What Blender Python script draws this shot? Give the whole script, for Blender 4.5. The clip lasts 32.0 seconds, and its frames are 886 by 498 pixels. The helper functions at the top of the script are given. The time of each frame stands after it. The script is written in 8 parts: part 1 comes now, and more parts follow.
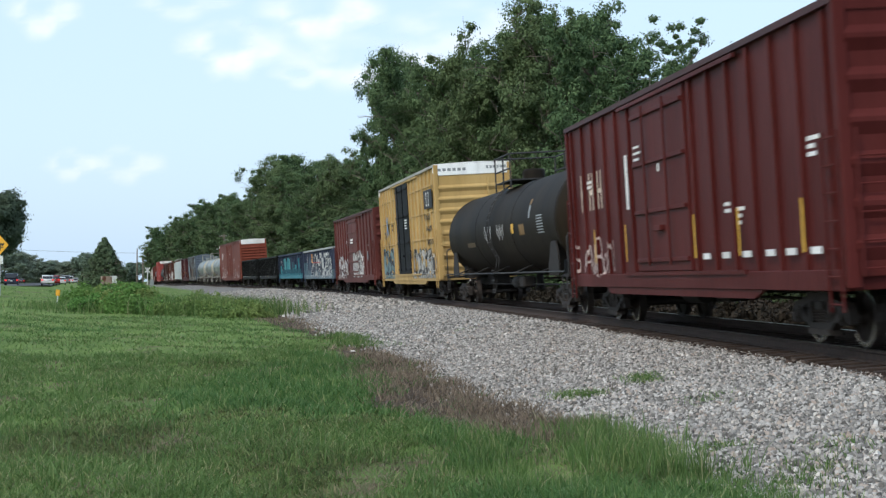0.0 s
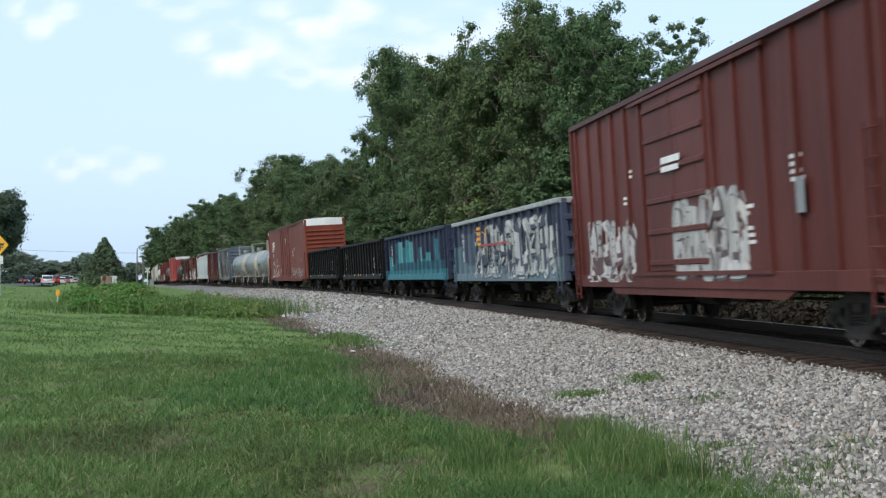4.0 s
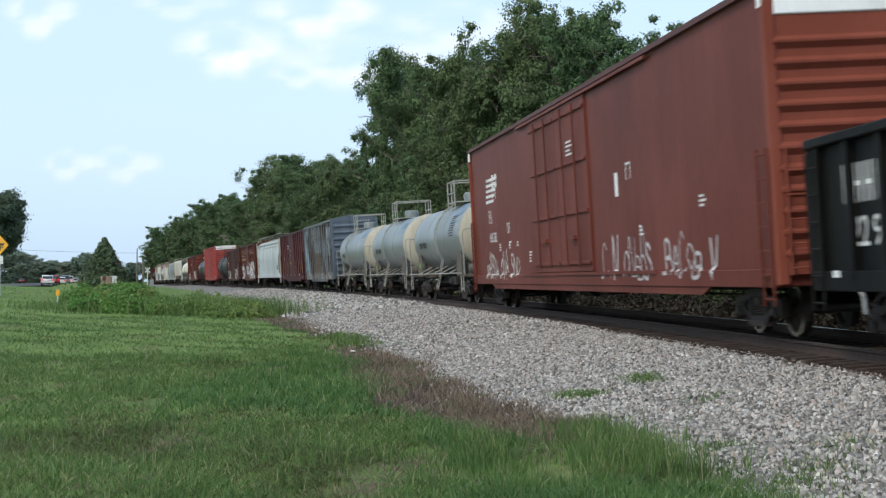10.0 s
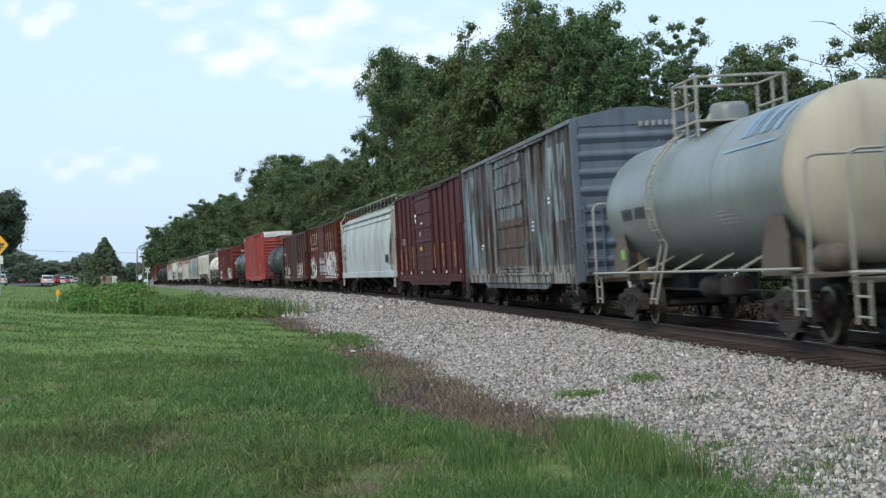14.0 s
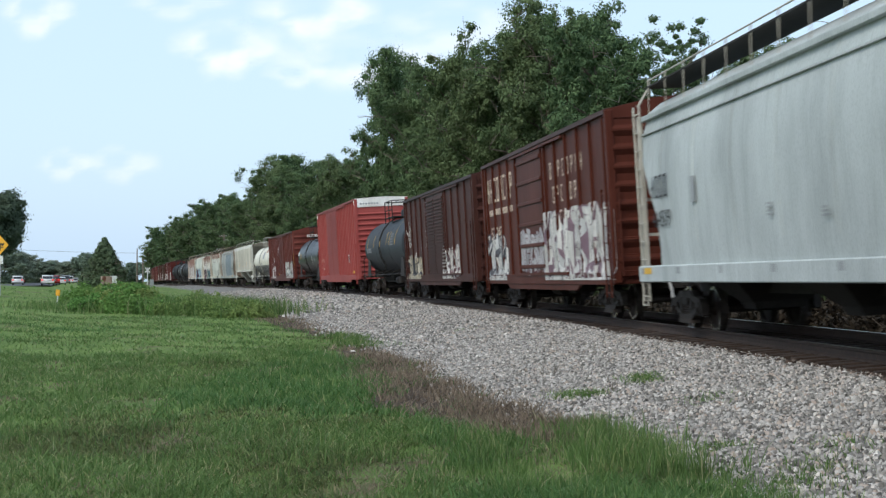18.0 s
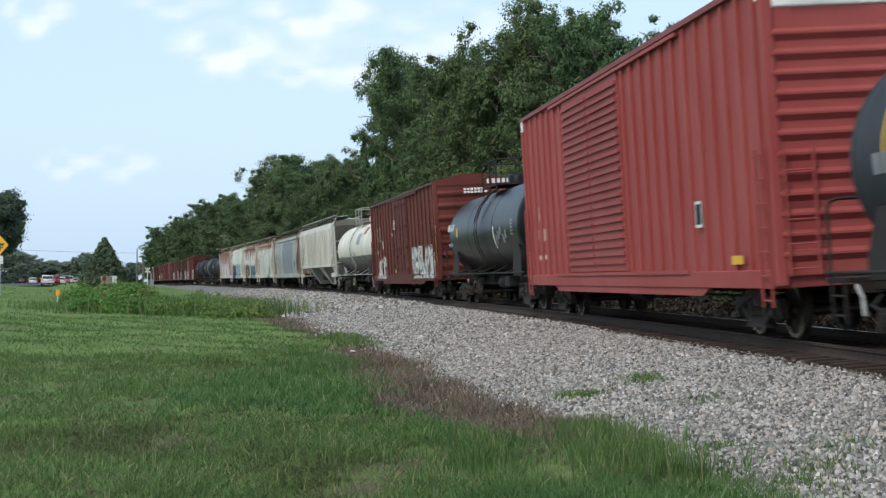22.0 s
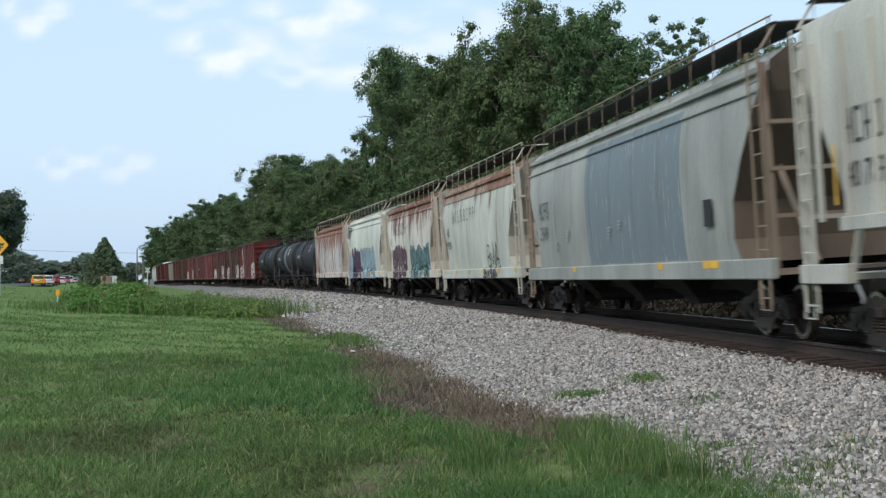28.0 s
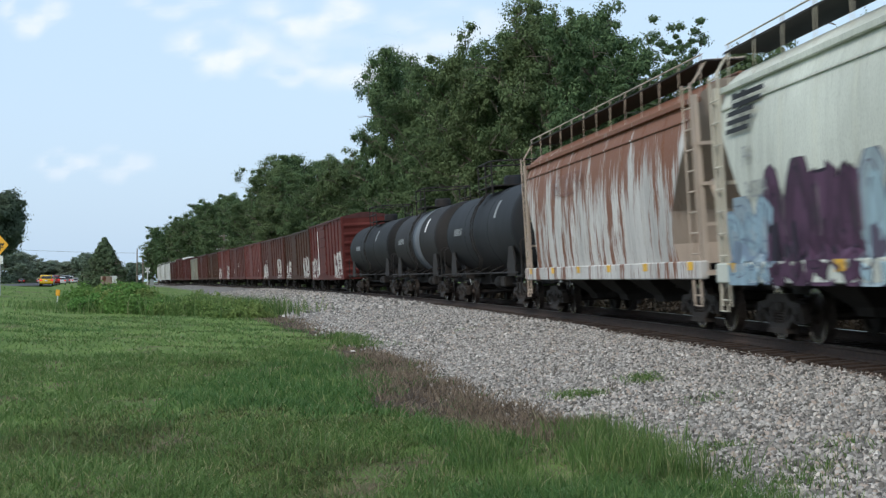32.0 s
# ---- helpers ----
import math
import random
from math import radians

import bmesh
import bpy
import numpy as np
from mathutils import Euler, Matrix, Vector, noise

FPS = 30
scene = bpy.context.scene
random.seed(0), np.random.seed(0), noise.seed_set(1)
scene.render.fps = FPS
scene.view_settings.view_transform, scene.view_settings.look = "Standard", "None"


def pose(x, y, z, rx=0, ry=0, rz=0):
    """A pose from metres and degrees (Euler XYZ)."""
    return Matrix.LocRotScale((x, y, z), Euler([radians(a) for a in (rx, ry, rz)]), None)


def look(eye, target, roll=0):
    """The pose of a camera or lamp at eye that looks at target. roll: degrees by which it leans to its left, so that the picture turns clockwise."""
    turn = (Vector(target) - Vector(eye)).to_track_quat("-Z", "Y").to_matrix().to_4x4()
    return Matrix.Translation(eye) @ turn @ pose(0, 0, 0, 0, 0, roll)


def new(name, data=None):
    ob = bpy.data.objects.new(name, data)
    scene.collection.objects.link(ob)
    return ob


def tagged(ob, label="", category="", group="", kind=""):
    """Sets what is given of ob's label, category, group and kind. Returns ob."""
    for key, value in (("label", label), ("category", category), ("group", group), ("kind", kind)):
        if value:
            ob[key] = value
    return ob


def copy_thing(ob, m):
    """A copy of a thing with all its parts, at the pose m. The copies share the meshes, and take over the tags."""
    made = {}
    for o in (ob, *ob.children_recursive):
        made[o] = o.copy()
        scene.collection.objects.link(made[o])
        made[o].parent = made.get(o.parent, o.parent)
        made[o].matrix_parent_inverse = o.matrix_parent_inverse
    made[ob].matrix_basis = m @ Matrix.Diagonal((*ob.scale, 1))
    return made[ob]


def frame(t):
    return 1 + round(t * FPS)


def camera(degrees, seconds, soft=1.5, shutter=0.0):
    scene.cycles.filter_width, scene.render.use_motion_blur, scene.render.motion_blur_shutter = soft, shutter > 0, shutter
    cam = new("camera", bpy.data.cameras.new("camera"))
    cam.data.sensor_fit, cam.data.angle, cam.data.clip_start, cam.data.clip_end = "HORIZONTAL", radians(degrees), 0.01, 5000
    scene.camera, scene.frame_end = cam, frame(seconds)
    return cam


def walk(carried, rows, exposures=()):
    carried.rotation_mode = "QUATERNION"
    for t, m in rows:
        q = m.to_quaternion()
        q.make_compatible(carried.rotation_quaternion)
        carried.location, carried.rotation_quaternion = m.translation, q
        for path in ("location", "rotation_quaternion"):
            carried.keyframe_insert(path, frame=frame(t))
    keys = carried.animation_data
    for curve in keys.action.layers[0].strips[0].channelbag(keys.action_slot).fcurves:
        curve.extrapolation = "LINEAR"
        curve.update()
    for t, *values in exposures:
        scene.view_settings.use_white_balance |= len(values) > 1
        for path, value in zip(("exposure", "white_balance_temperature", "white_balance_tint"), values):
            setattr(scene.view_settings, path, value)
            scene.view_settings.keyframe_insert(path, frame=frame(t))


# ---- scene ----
cam = camera(32.02, 32.0, soft=1.3, shutter=0.4)
EYE = Matrix.Translation((0, 0, 1.6)) @ pose(0, 0, 0, 90 + 1.148, 0, 0) @ pose(0, 0, 0, 0, 0, -0.223)
walk(cam, [(0.0, EYE), (32.0, EYE)], exposures=[(0.0, 0.36), (12.0, 0.36), (20.0, 0.32), (26.0, 0.25), (32.0, 0.19)])

# ---- light ----
world = bpy.data.worlds.new("sky_world")
scene.world = world
world.use_nodes = True
wn, wl = world.node_tree.nodes, world.node_tree.links
wn.clear()
w_out = wn.new("ShaderNodeOutputWorld")
w_bg = wn.new("ShaderNodeBackground")
w_sky = wn.new("ShaderNodeTexSky")
w_sky.sky_type = "NISHITA"
w_sky.sun_disc = False
w_sky.sun_elevation = radians(42)
w_sky.sun_rotation = radians(218)
w_sky.air_density = 1.0
w_sky.dust_density = 3.0
w_sky.ozone_density = 1.0
w_bg.inputs["Strength"].default_value = 0.13
w_haze = wn.new("ShaderNodeMix")
w_haze.data_type = "RGBA"
w_haze.inputs[0].default_value = 0.72
w_haze.inputs[7].default_value = (4.72, 6.2, 7.9, 1)
wl.new(w_sky.outputs[0], w_haze.inputs[6])
wl.new(w_haze.outputs[2], w_bg.inputs[0])
wl.new(w_bg.outputs[0], w_out.inputs[0])
sun = new("sun", bpy.data.lights.new("sun", "SUN"))
sun.data.energy = 1.35
sun.data.angle = radians(10)
sun.data.color = (1.0, 0.95, 0.86)
sun.matrix_world = look((-34, -44, 52), (0, 0, 0))

# ---- the line of the track ----
PHI0, TURN, LONG = radians(5.681), radians(7.826), 81.12
CANT = 3.25
STEP = 0.5
S_AXIS = np.arange(-640, 1300, STEP)


def heading(s):
    s = np.asarray(s, float)
    up = np.clip(s, 0, None)
    h = PHI0 + TURN * (1 - np.exp(-up / LONG)) + np.clip(s, -60, 0) * TURN / LONG
    far = np.clip((s - 330) / 120, 0, 1)
    return h * (1 - far) + radians(10.95) * far


def rise(s):
    s = np.clip(np.asarray(s, float), -60, 450)
    return 0.67 + 3.578e-3 * s - 7.91e-6 * s * s


_h = heading(S_AXIS + STEP / 2)
_x = np.concatenate([[0], np.cumsum(-np.sin(_h) * STEP)[:-1]])
_y = np.concatenate([[0], np.cumsum(np.cos(_h) * STEP)[:-1]])
_k = int(round(640 / STEP))
TX, TY = _x - _x[_k] + 6.67, _y - _y[_k] + 20.0
TZ, TH = rise(S_AXIS), heading(S_AXIS)


def on_track(s, lat=0.0, up=0.0):
    """Place at s metres along the line, lat metres to its right, up metres over the rail's top (no cant)."""
    x, y, z, h = (np.interp(s, S_AXIS, a) for a in (TX, TY, TZ, TH))
    return x + lat * np.cos(h), y + lat * np.sin(h), z + up


def track_pose(s):
    x, y, z = on_track(s)
    return pose(float(x), float(y), float(z), 0, -CANT, math.degrees(float(np.interp(s, S_AXIS, TH))))


def lateral(x, y):
    """Signed distance from the line (right is positive) and the place along it, for arrays."""
    x, y = np.asarray(x, float).ravel(), np.asarray(y, float).ravel()
    cx, cy, ch, cs = TX[::8], TY[::8], TH[::8], S_AXIS[::8]
    best = np.empty(len(x), int)
    for a in range(0, len(x), 4000):
        b = slice(a, a + 4000)
        best[b] = np.argmin((x[b, None] - cx) ** 2 + (y[b, None] - cy) ** 2, axis=1)
    dx, dy, h = x - cx[best], y - cy[best], ch[best]
    return dx * np.cos(h) + dy * np.sin(h), cs[best] - dx * np.sin(h) + dy * np.cos(h)


def smooth(a):
    a = np.clip(a, 0, 1)
    return a * a * (3 - 2 * a)


def toe(s):
    """Where the ballast ends on the camera's side."""
    s = np.asarray(s, float)
    line = np.interp(s, [-14, -8.7, -6.7, -4.4, -2, 0.3, 2.9, 8.5, 16.8, 31, 60, 100, 150, 260], [-5.0, -5.15, -5.35, -5.25, -5.5, -5.85, -6.05, -6.25, -6.6, -7.0, -7.4, -7.6, -7.2, -5.5])
    return line - 0.10 * np.sin(s * 1.1 + 1.0) - 0.07 * np.sin(s * 2.7)


def dead_width(s):
    """How wide the strip of dead grass beside the stones is."""
    return np.interp(s, [-6, -5, -3.4, 0, 3, 9, 15, 17.5, 21, 26, 45, 70, 90], [0, 0.45, 1.4, 1.45, 1.35, 1.05, 0.8, 0.1, 0.15, 0.9, 1.6, 1.2, 0])


def field_noise(x, y, f, seed):
    """Smooth uneven field between 0 and 1 on a jittered lattice."""
    x, y = np.asarray(x, float) * f + seed * 17.3, np.asarray(y, float) * f + seed * 5.1
    total, amp = np.zeros_like(x), 0.0
    for k, a in ((1.0, 1.0), (2.1, 0.5), (4.3, 0.25)):
        u, v = x * k, y * k
        i, j = np.floor(u), np.floor(v)
        fu, fv = u - i, v - j
        fu, fv = fu * fu * (3 - 2 * fu), fv * fv * (3 - 2 * fv)

        def h(p, q):
            w = np.sin(p * 127.1 + q * 311.7 + seed * 74.7) * 43758.5453
            return w - np.floor(w)

        total += a * ((h(i, j) * (1 - fu) + h(i + 1, j) * fu) * (1 - fv) + (h(i, j + 1) * (1 - fu) + h(i + 1, j + 1) * fu) * fv)
        amp += a
    return total / amp


def ground_height(x, y):
    lat, s = lateral(x, y)
    rail = rise(s)
    x, y = np.asarray(x, float).ravel(), np.asarray(y, float).ravel()
    base = 1.49 * smooth((y - 25) / 90) - 0.5 * smooth((y - 120) / 25)
    near = rail - 0.66
    mix = smooth((-lat - 7) / 24)
    low = near * (1 - mix) + base * mix
    left = -lat
    t0 = -toe(s)
    slope = np.clip((t0 - left) / np.maximum(t0 - 1.7, 0.5), 0, 1)
    bank = low + (rail - 0.22 - low) * smooth(slope) ** 0.9
    right = rail - 0.22 - 0.75 * smooth((lat - 1.9) / 3.2)
    z = np.where(lat < 0, bank, right)
    bed = np.abs(lat) < 1.7
    z = np.where(bed, rail - 0.24 + lat * math.sin(radians(CANT)), z)
    n = 0.05 * np.sin(x * 0.9 + 1.3 * np.sin(y * 0.35)) * np.sin(y * 0.6 + 0.7) + 0.03 * np.sin(x * 2.3 + y * 1.7)
    return z + n * (left > t0 + 0.5)


# ---- small builders ----
def mesh_of(name, verts, faces, mats=(), smooth_faces=False):
    me = bpy.data.meshes.new(name)
    me.from_pydata([tuple(v) for v in verts], [], [tuple(f) for f in faces])
    for m in mats:
        me.materials.append(m)
    if smooth_faces:
        me.polygons.foreach_set("use_smooth", [True] * len(me.polygons))
    return me


def mesh_np(name, verts, loops, size, mats=(), smooth_faces=False):
    """A mesh of many faces of one size out of numpy arrays."""
    me = bpy.data.meshes.new(name)
    n = len(loops) // size
    me.vertices.add(len(verts))
    me.vertices.foreach_set("co", np.ascontiguousarray(verts, np.float32).ravel())
    me.loops.add(len(loops))
    me.loops.foreach_set("vertex_index", np.ascontiguousarray(loops, np.int32))
    me.polygons.add(n)
    me.polygons.foreach_set("loop_start", np.arange(n, dtype=np.int32) * size)
    for m in mats:
        me.materials.append(m)
    if smooth_faces:
        me.polygons.foreach_set("use_smooth", np.ones(n, bool))
    me.update(calc_edges=True)
    me.validate()
    return me


def part(name, bm, material, parent, label="", shade=False):
    """Links a bmesh as one mesh object under a thing or a part."""
    me = bpy.data.meshes.new(name)
    bm.to_mesh(me)
    bm.free()
    me.materials.append(material)
    if shade:
        me.polygons.foreach_set("use_smooth", [True] * len(me.polygons))
    ob = new(name, me)
    ob.parent = parent
    if label:
        ob["label"] = label
    return ob


def share(name, me, parent, m=None, label=""):
    """One more object on a mesh that already exists."""
    ob = new(name, me)
    ob.parent = parent
    if m is not None:
        ob.matrix_basis = m
    if label:
        ob["label"] = label
    return ob


def box(bm, x0, y0, z0, x1, y1, z1, bevel=0.0, m=None):
    mat = Matrix.Translation(((x0 + x1) / 2, (y0 + y1) / 2, (z0 + z1) / 2)) @ Matrix.Diagonal((abs(x1 - x0), abs(y1 - y0), abs(z1 - z0), 1))
    if m is not None:
        mat = m @ mat
    r = bmesh.ops.create_cube(bm, size=1, matrix=mat)
    if bevel:
        edges = list({e for v in r["verts"] for e in v.link_edges})
        bmesh.ops.bevel(bm, geom=edges, offset=bevel, segments=1, affect="EDGES")
    return bm


def one_box(*a, **k):
    return box(bmesh.new(), *a, **k)


def rod(bm, a, b, r=0.02, n=6):
    a, b = Vector(a), Vector(b)
    d = b - a
    if d.length < 1e-6:
        return bm
    m = Matrix.Translation((a + b) / 2) @ d.to_track_quat("Z", "Y").to_matrix().to_4x4()
    bmesh.ops.create_cone(bm, cap_ends=True, segments=n, radius1=r, radius2=r, depth=d.length, matrix=m)
    return bm


def rods(points, r=0.02, n=6, bm=None):
    """A bent round bar through the points."""
    bm = bm or bmesh.new()
    limb(bm, points, r, r, n)
    return bm


def prism(bm, outline, y0, y1):
    """Extrudes an outline of (x, z) from y0 to y1."""
    a = [bm.verts.new((x, y0, z)) for x, z in outline]
    b = [bm.verts.new((x, y1, z)) for x, z in outline]
    n = len(outline)
    bm.faces.new(a)
    bm.faces.new(b[::-1])
    for i in range(n):
        bm.faces.new((a[i], b[i], b[(i + 1) % n], a[(i + 1) % n]))
    bmesh.ops.recalc_face_normals(bm, faces=bm.faces)
    return bm


def side_plate(bm, outline, x0, x1):
    """Extrudes an outline of (y, z) from x0 to x1."""
    a = [bm.verts.new((x0, y, z)) for y, z in outline]
    b = [bm.verts.new((x1, y, z)) for y, z in outline]
    n = len(outline)
    bm.faces.new(a)
    bm.faces.new(b[::-1])
    for i in range(n):
        bm.faces.new((a[i], b[i], b[(i + 1) % n], a[(i + 1) % n]))
    bmesh.ops.recalc_face_normals(bm, faces=bm.faces)
    return bm


def limb(bm, pts, r0, r1, n=6):
    rings = []
    for i, p in enumerate(pts):
        p = Vector(p)
        d = (Vector(pts[min(i + 1, len(pts) - 1)]) - Vector(pts[max(i - 1, 0)])).normalized()
        q = d.to_track_quat("Z", "Y")
        r = r0 + (r1 - r0) * i / (len(pts) - 1)
        rings.append([bm.verts.new(p + q @ Vector((r * math.cos(2 * math.pi * k / n), r * math.sin(2 * math.pi * k / n), 0))) for k in range(n)])
    for a, b in zip(rings[:-1], rings[1:]):
        for k in range(n):
            bm.faces.new((a[k], a[(k + 1) % n], b[(k + 1) % n], b[k]))


# ---- materials ----
def nodes_of(name):
    m = bpy.data.materials.new(name)
    m.use_nodes = True
    nt = m.node_tree
    return m, nt.nodes, nt.links, nt.nodes["Principled BSDF"]


def rgb(c):
    return (*c, 1.0)


def ramp(n, l, fac, stops):
    r = n.new("ShaderNodeValToRGB")
    while len(r.color_ramp.elements) < len(stops):
        r.color_ramp.elements.new(0.5)
    for e, (p, c) in zip(r.color_ramp.elements, stops):
        e.position, e.color = p, rgb(c)
    l.new(fac, r.inputs[0])
    return r.outputs[0]


def noise_of(n, l, scale, detail=4, rough=0.6, stretch=(1, 1, 1), coord="Object", off=(0, 0, 0)):
    tc = n.new("ShaderNodeTexCoord")
    mp = n.new("ShaderNodeMapping")
    mp.inputs["Scale"].default_value = stretch
    mp.inputs["Location"].default_value = off
    t = n.new("ShaderNodeTexNoise")
    t.inputs["Scale"].default_value = scale
    t.inputs["Detail"].default_value = detail
    t.inputs["Roughness"].default_value = rough
    l.new(tc.outputs[coord], mp.inputs[0])
    l.new(mp.outputs[0], t.inputs["Vector"])
    return t.outputs["Fac"]


def mix(n, l, fac, a, b):
    x = n.new("ShaderNodeMix")
    x.data_type = "RGBA"
    for sock, v in ((x.inputs[0], fac), (x.inputs[6], a), (x.inputs[7], b)):
        if isinstance(v, (int, float)):
            sock.default_value = v
        elif isinstance(v, tuple):
            sock.default_value = rgb(v)
        else:
            l.new(v, sock)
    return x.outputs[2]


def bump(n, l, p, height, strength=0.3, dist=0.02):
    b = n.new("ShaderNodeBump")
    b.inputs["Strength"].default_value = strength
    b.inputs["Distance"].default_value = dist
    l.new(height, b.inputs["Height"])
    l.new(b.outputs[0], p.inputs["Normal"])


def paint(name, base, worn=None, rust=0.25, streak=0.3, rough=0.55, seed=0.0, rust_colour=(0.12, 0.05, 0.03), spec=0.12):
    """Old paint on steel: faded patches, dirt streaks running down and rust."""
    m, n, l, p = nodes_of(name)
    worn = worn or tuple(min(1, c * 1.45 + 0.006) for c in base)
    dark = tuple(c * 0.55 for c in base)
    big = noise_of(n, l, 0.55, 5, 0.6, (1, 1, 1), off=(seed, seed * 2, 0))
    c = ramp(n, l, big, [(0.3, base), (0.7, worn)])
    st = noise_of(n, l, 3.2, 5, 0.65, (1, 1, 0.12), off=(seed * 3, 0, seed))
    c = mix(n, l, ramp(n, l, st, [(0.5, (0, 0, 0)), (0.72, (streak,) * 3)]), c, dark)
    if rust > 0:
        rn = noise_of(n, l, 2.0, 8, 0.7, (1, 1, 0.3), off=(0, seed * 5, seed))
        lo = 0.72 - 0.3 * rust
        c = mix(n, l, ramp(n, l, rn, [(lo, (0, 0, 0)), (lo + 0.07, (1, 1, 1))]), c, rust_colour)
    fine = noise_of(n, l, 26, 3, 0.6)
    c = mix(n, l, ramp(n, l, fine, [(0.45, (0, 0, 0)), (0.8, (0.25,) * 3)]), c, dark)
    l.new(c, p.inputs["Base Color"])
    p.inputs["Roughness"].default_value = rough
    p.inputs["Specular IOR Level"].default_value = spec
    bump(n, l, p, big, 0.25, 0.05)
    return m


def plain(name, base, rough=0.6, metal=0.0, var=0.25, scale=8.0, bumps=0.15):
    m, n, l, p = nodes_of(name)
    f = noise_of(n, l, scale, 5, 0.65)
    g = noise_of(n, l, scale * 0.12, 3, 0.5)
    c = ramp(n, l, f, [(0.3, tuple(v * (1 - var) for v in base)), (0.7, tuple(min(1, v * (1 + var)) for v in base))])
    c = mix(n, l, ramp(n, l, g, [(0.4, (0, 0, 0)), (0.7, (0.35,) * 3)]), c, tuple(v * (1 - var) for v in base))
    l.new(c, p.inputs["Base Color"])
    p.inputs["Roughness"].default_value = rough
    p.inputs["Metallic"].default_value = metal
    bump(n, l, p, f, bumps, 0.01)
    return m


# ---- letters of the built-in font, made once ----
TEXTS = {}
for _t in ['12 94 52', '243204', '2549', '3201 3', '322 91', '3229', '40 789', '464509', '525243', '7201 5', '74 408', '868 382', '99095', '98152', 'DF']:
    _cu = bpy.data.curves.new("letters", "FONT")
    _cu.body = _t
    _ob = new("letters", _cu)
    bpy.context.view_layer.update()
    TEXTS[_t] = bpy.data.meshes.new_from_object(_ob.evaluated_get(bpy.context.evaluated_depsgraph_get()))
    bpy.data.objects.remove(_ob)
    bpy.data.curves.remove(_cu)
# ---- ground ----
def ground_material():
    m, n, l, p = nodes_of("ground_surface")
    at = n.new("ShaderNodeAttribute")
    at.attribute_name = "cover"
    sep = n.new("ShaderNodeSeparateColor")
    l.new(at.outputs["Color"], sep.inputs[0])
    big = noise_of(n, l, 0.22, 4, 0.6)
    midn = noise_of(n, l, 1.4, 5, 0.65)
    fine = noise_of(n, l, 16, 5, 0.7)
    grass = ramp(n, l, big, [(0.32, (0.095, 0.155, 0.040)), (0.5, (0.135, 0.205, 0.054)), (0.68, (0.185, 0.255, 0.078))])
    grass = mix(n, l, ramp(n, l, midn, [(0.32, (0.5,) * 3), (0.5, (0, 0, 0))]), grass, (0.080, 0.120, 0.040))
    grass = mix(n, l, ramp(n, l, fine, [(0.3, (0.5,) * 3), (0.55, (0, 0, 0))]), grass, (0.040, 0.058, 0.021))
    grass = mix(n, l, ramp(n, l, noise_of(n, l, 0.55, 5, 0.7), [(0.55, (0, 0, 0)), (0.66, (0.85,) * 3)]), grass, (0.120, 0.102, 0.060))
    stone = ramp(n, l, noise_of(n, l, 30, 4, 0.8), [(0.3, (0.07, 0.065, 0.058)), (0.5, (0.19, 0.178, 0.162)), (0.75, (0.36, 0.34, 0.31))])
    soil = ramp(n, l, noise_of(n, l, 9, 6, 0.75), [(0.3, (0.045, 0.034, 0.026)), (0.6, (0.095, 0.072, 0.056)), (0.85, (0.17, 0.132, 0.105))])
    oil = ramp(n, l, noise_of(n, l, 12, 5, 0.7), [(0.3, (0.022, 0.013, 0.009)), (0.7, (0.058, 0.036, 0.025))])
    edge = n.new("ShaderNodeMath")
    edge.operation = "MULTIPLY_ADD"
    edge.inputs[1].default_value = 0.5
    edge.inputs[2].default_value = -0.25
    l.new(midn, edge.inputs[0])

    def mask(out):
        a = n.new("ShaderNodeMath")
        a.operation = "ADD"
        l.new(out, a.inputs[0])
        l.new(edge.outputs[0], a.inputs[1])
        return ramp(n, l, a.outputs[0], [(0.42, (0, 0, 0)), (0.58, (1, 1, 1))])

    c = mix(n, l, mask(sep.outputs[1]), grass, soil)
    c = mix(n, l, mask(sep.outputs[0]), c, stone)
    c = mix(n, l, mask(sep.outputs[2]), c, oil)
    l.new(c, p.inputs["Base Color"])
    p.inputs["Roughness"].default_value = 0.95
    p.inputs["Specular IOR Level"].default_value = 0.1
    bump(n, l, p, fine, 0.6, 0.04)
    return m


def graded(lo, hi, near_lo, near_hi, fine, grow):
    mid = list(np.arange(near_lo, near_hi + 1e-6, fine))
    a, d = near_hi, fine
    while a < hi:
        d *= grow
        a += d
        mid.append(min(a, hi))
    a, d = near_lo, fine
    while a > lo:
        d *= grow
        a -= d
        mid.insert(0, max(a, lo))
    return np.array(mid)


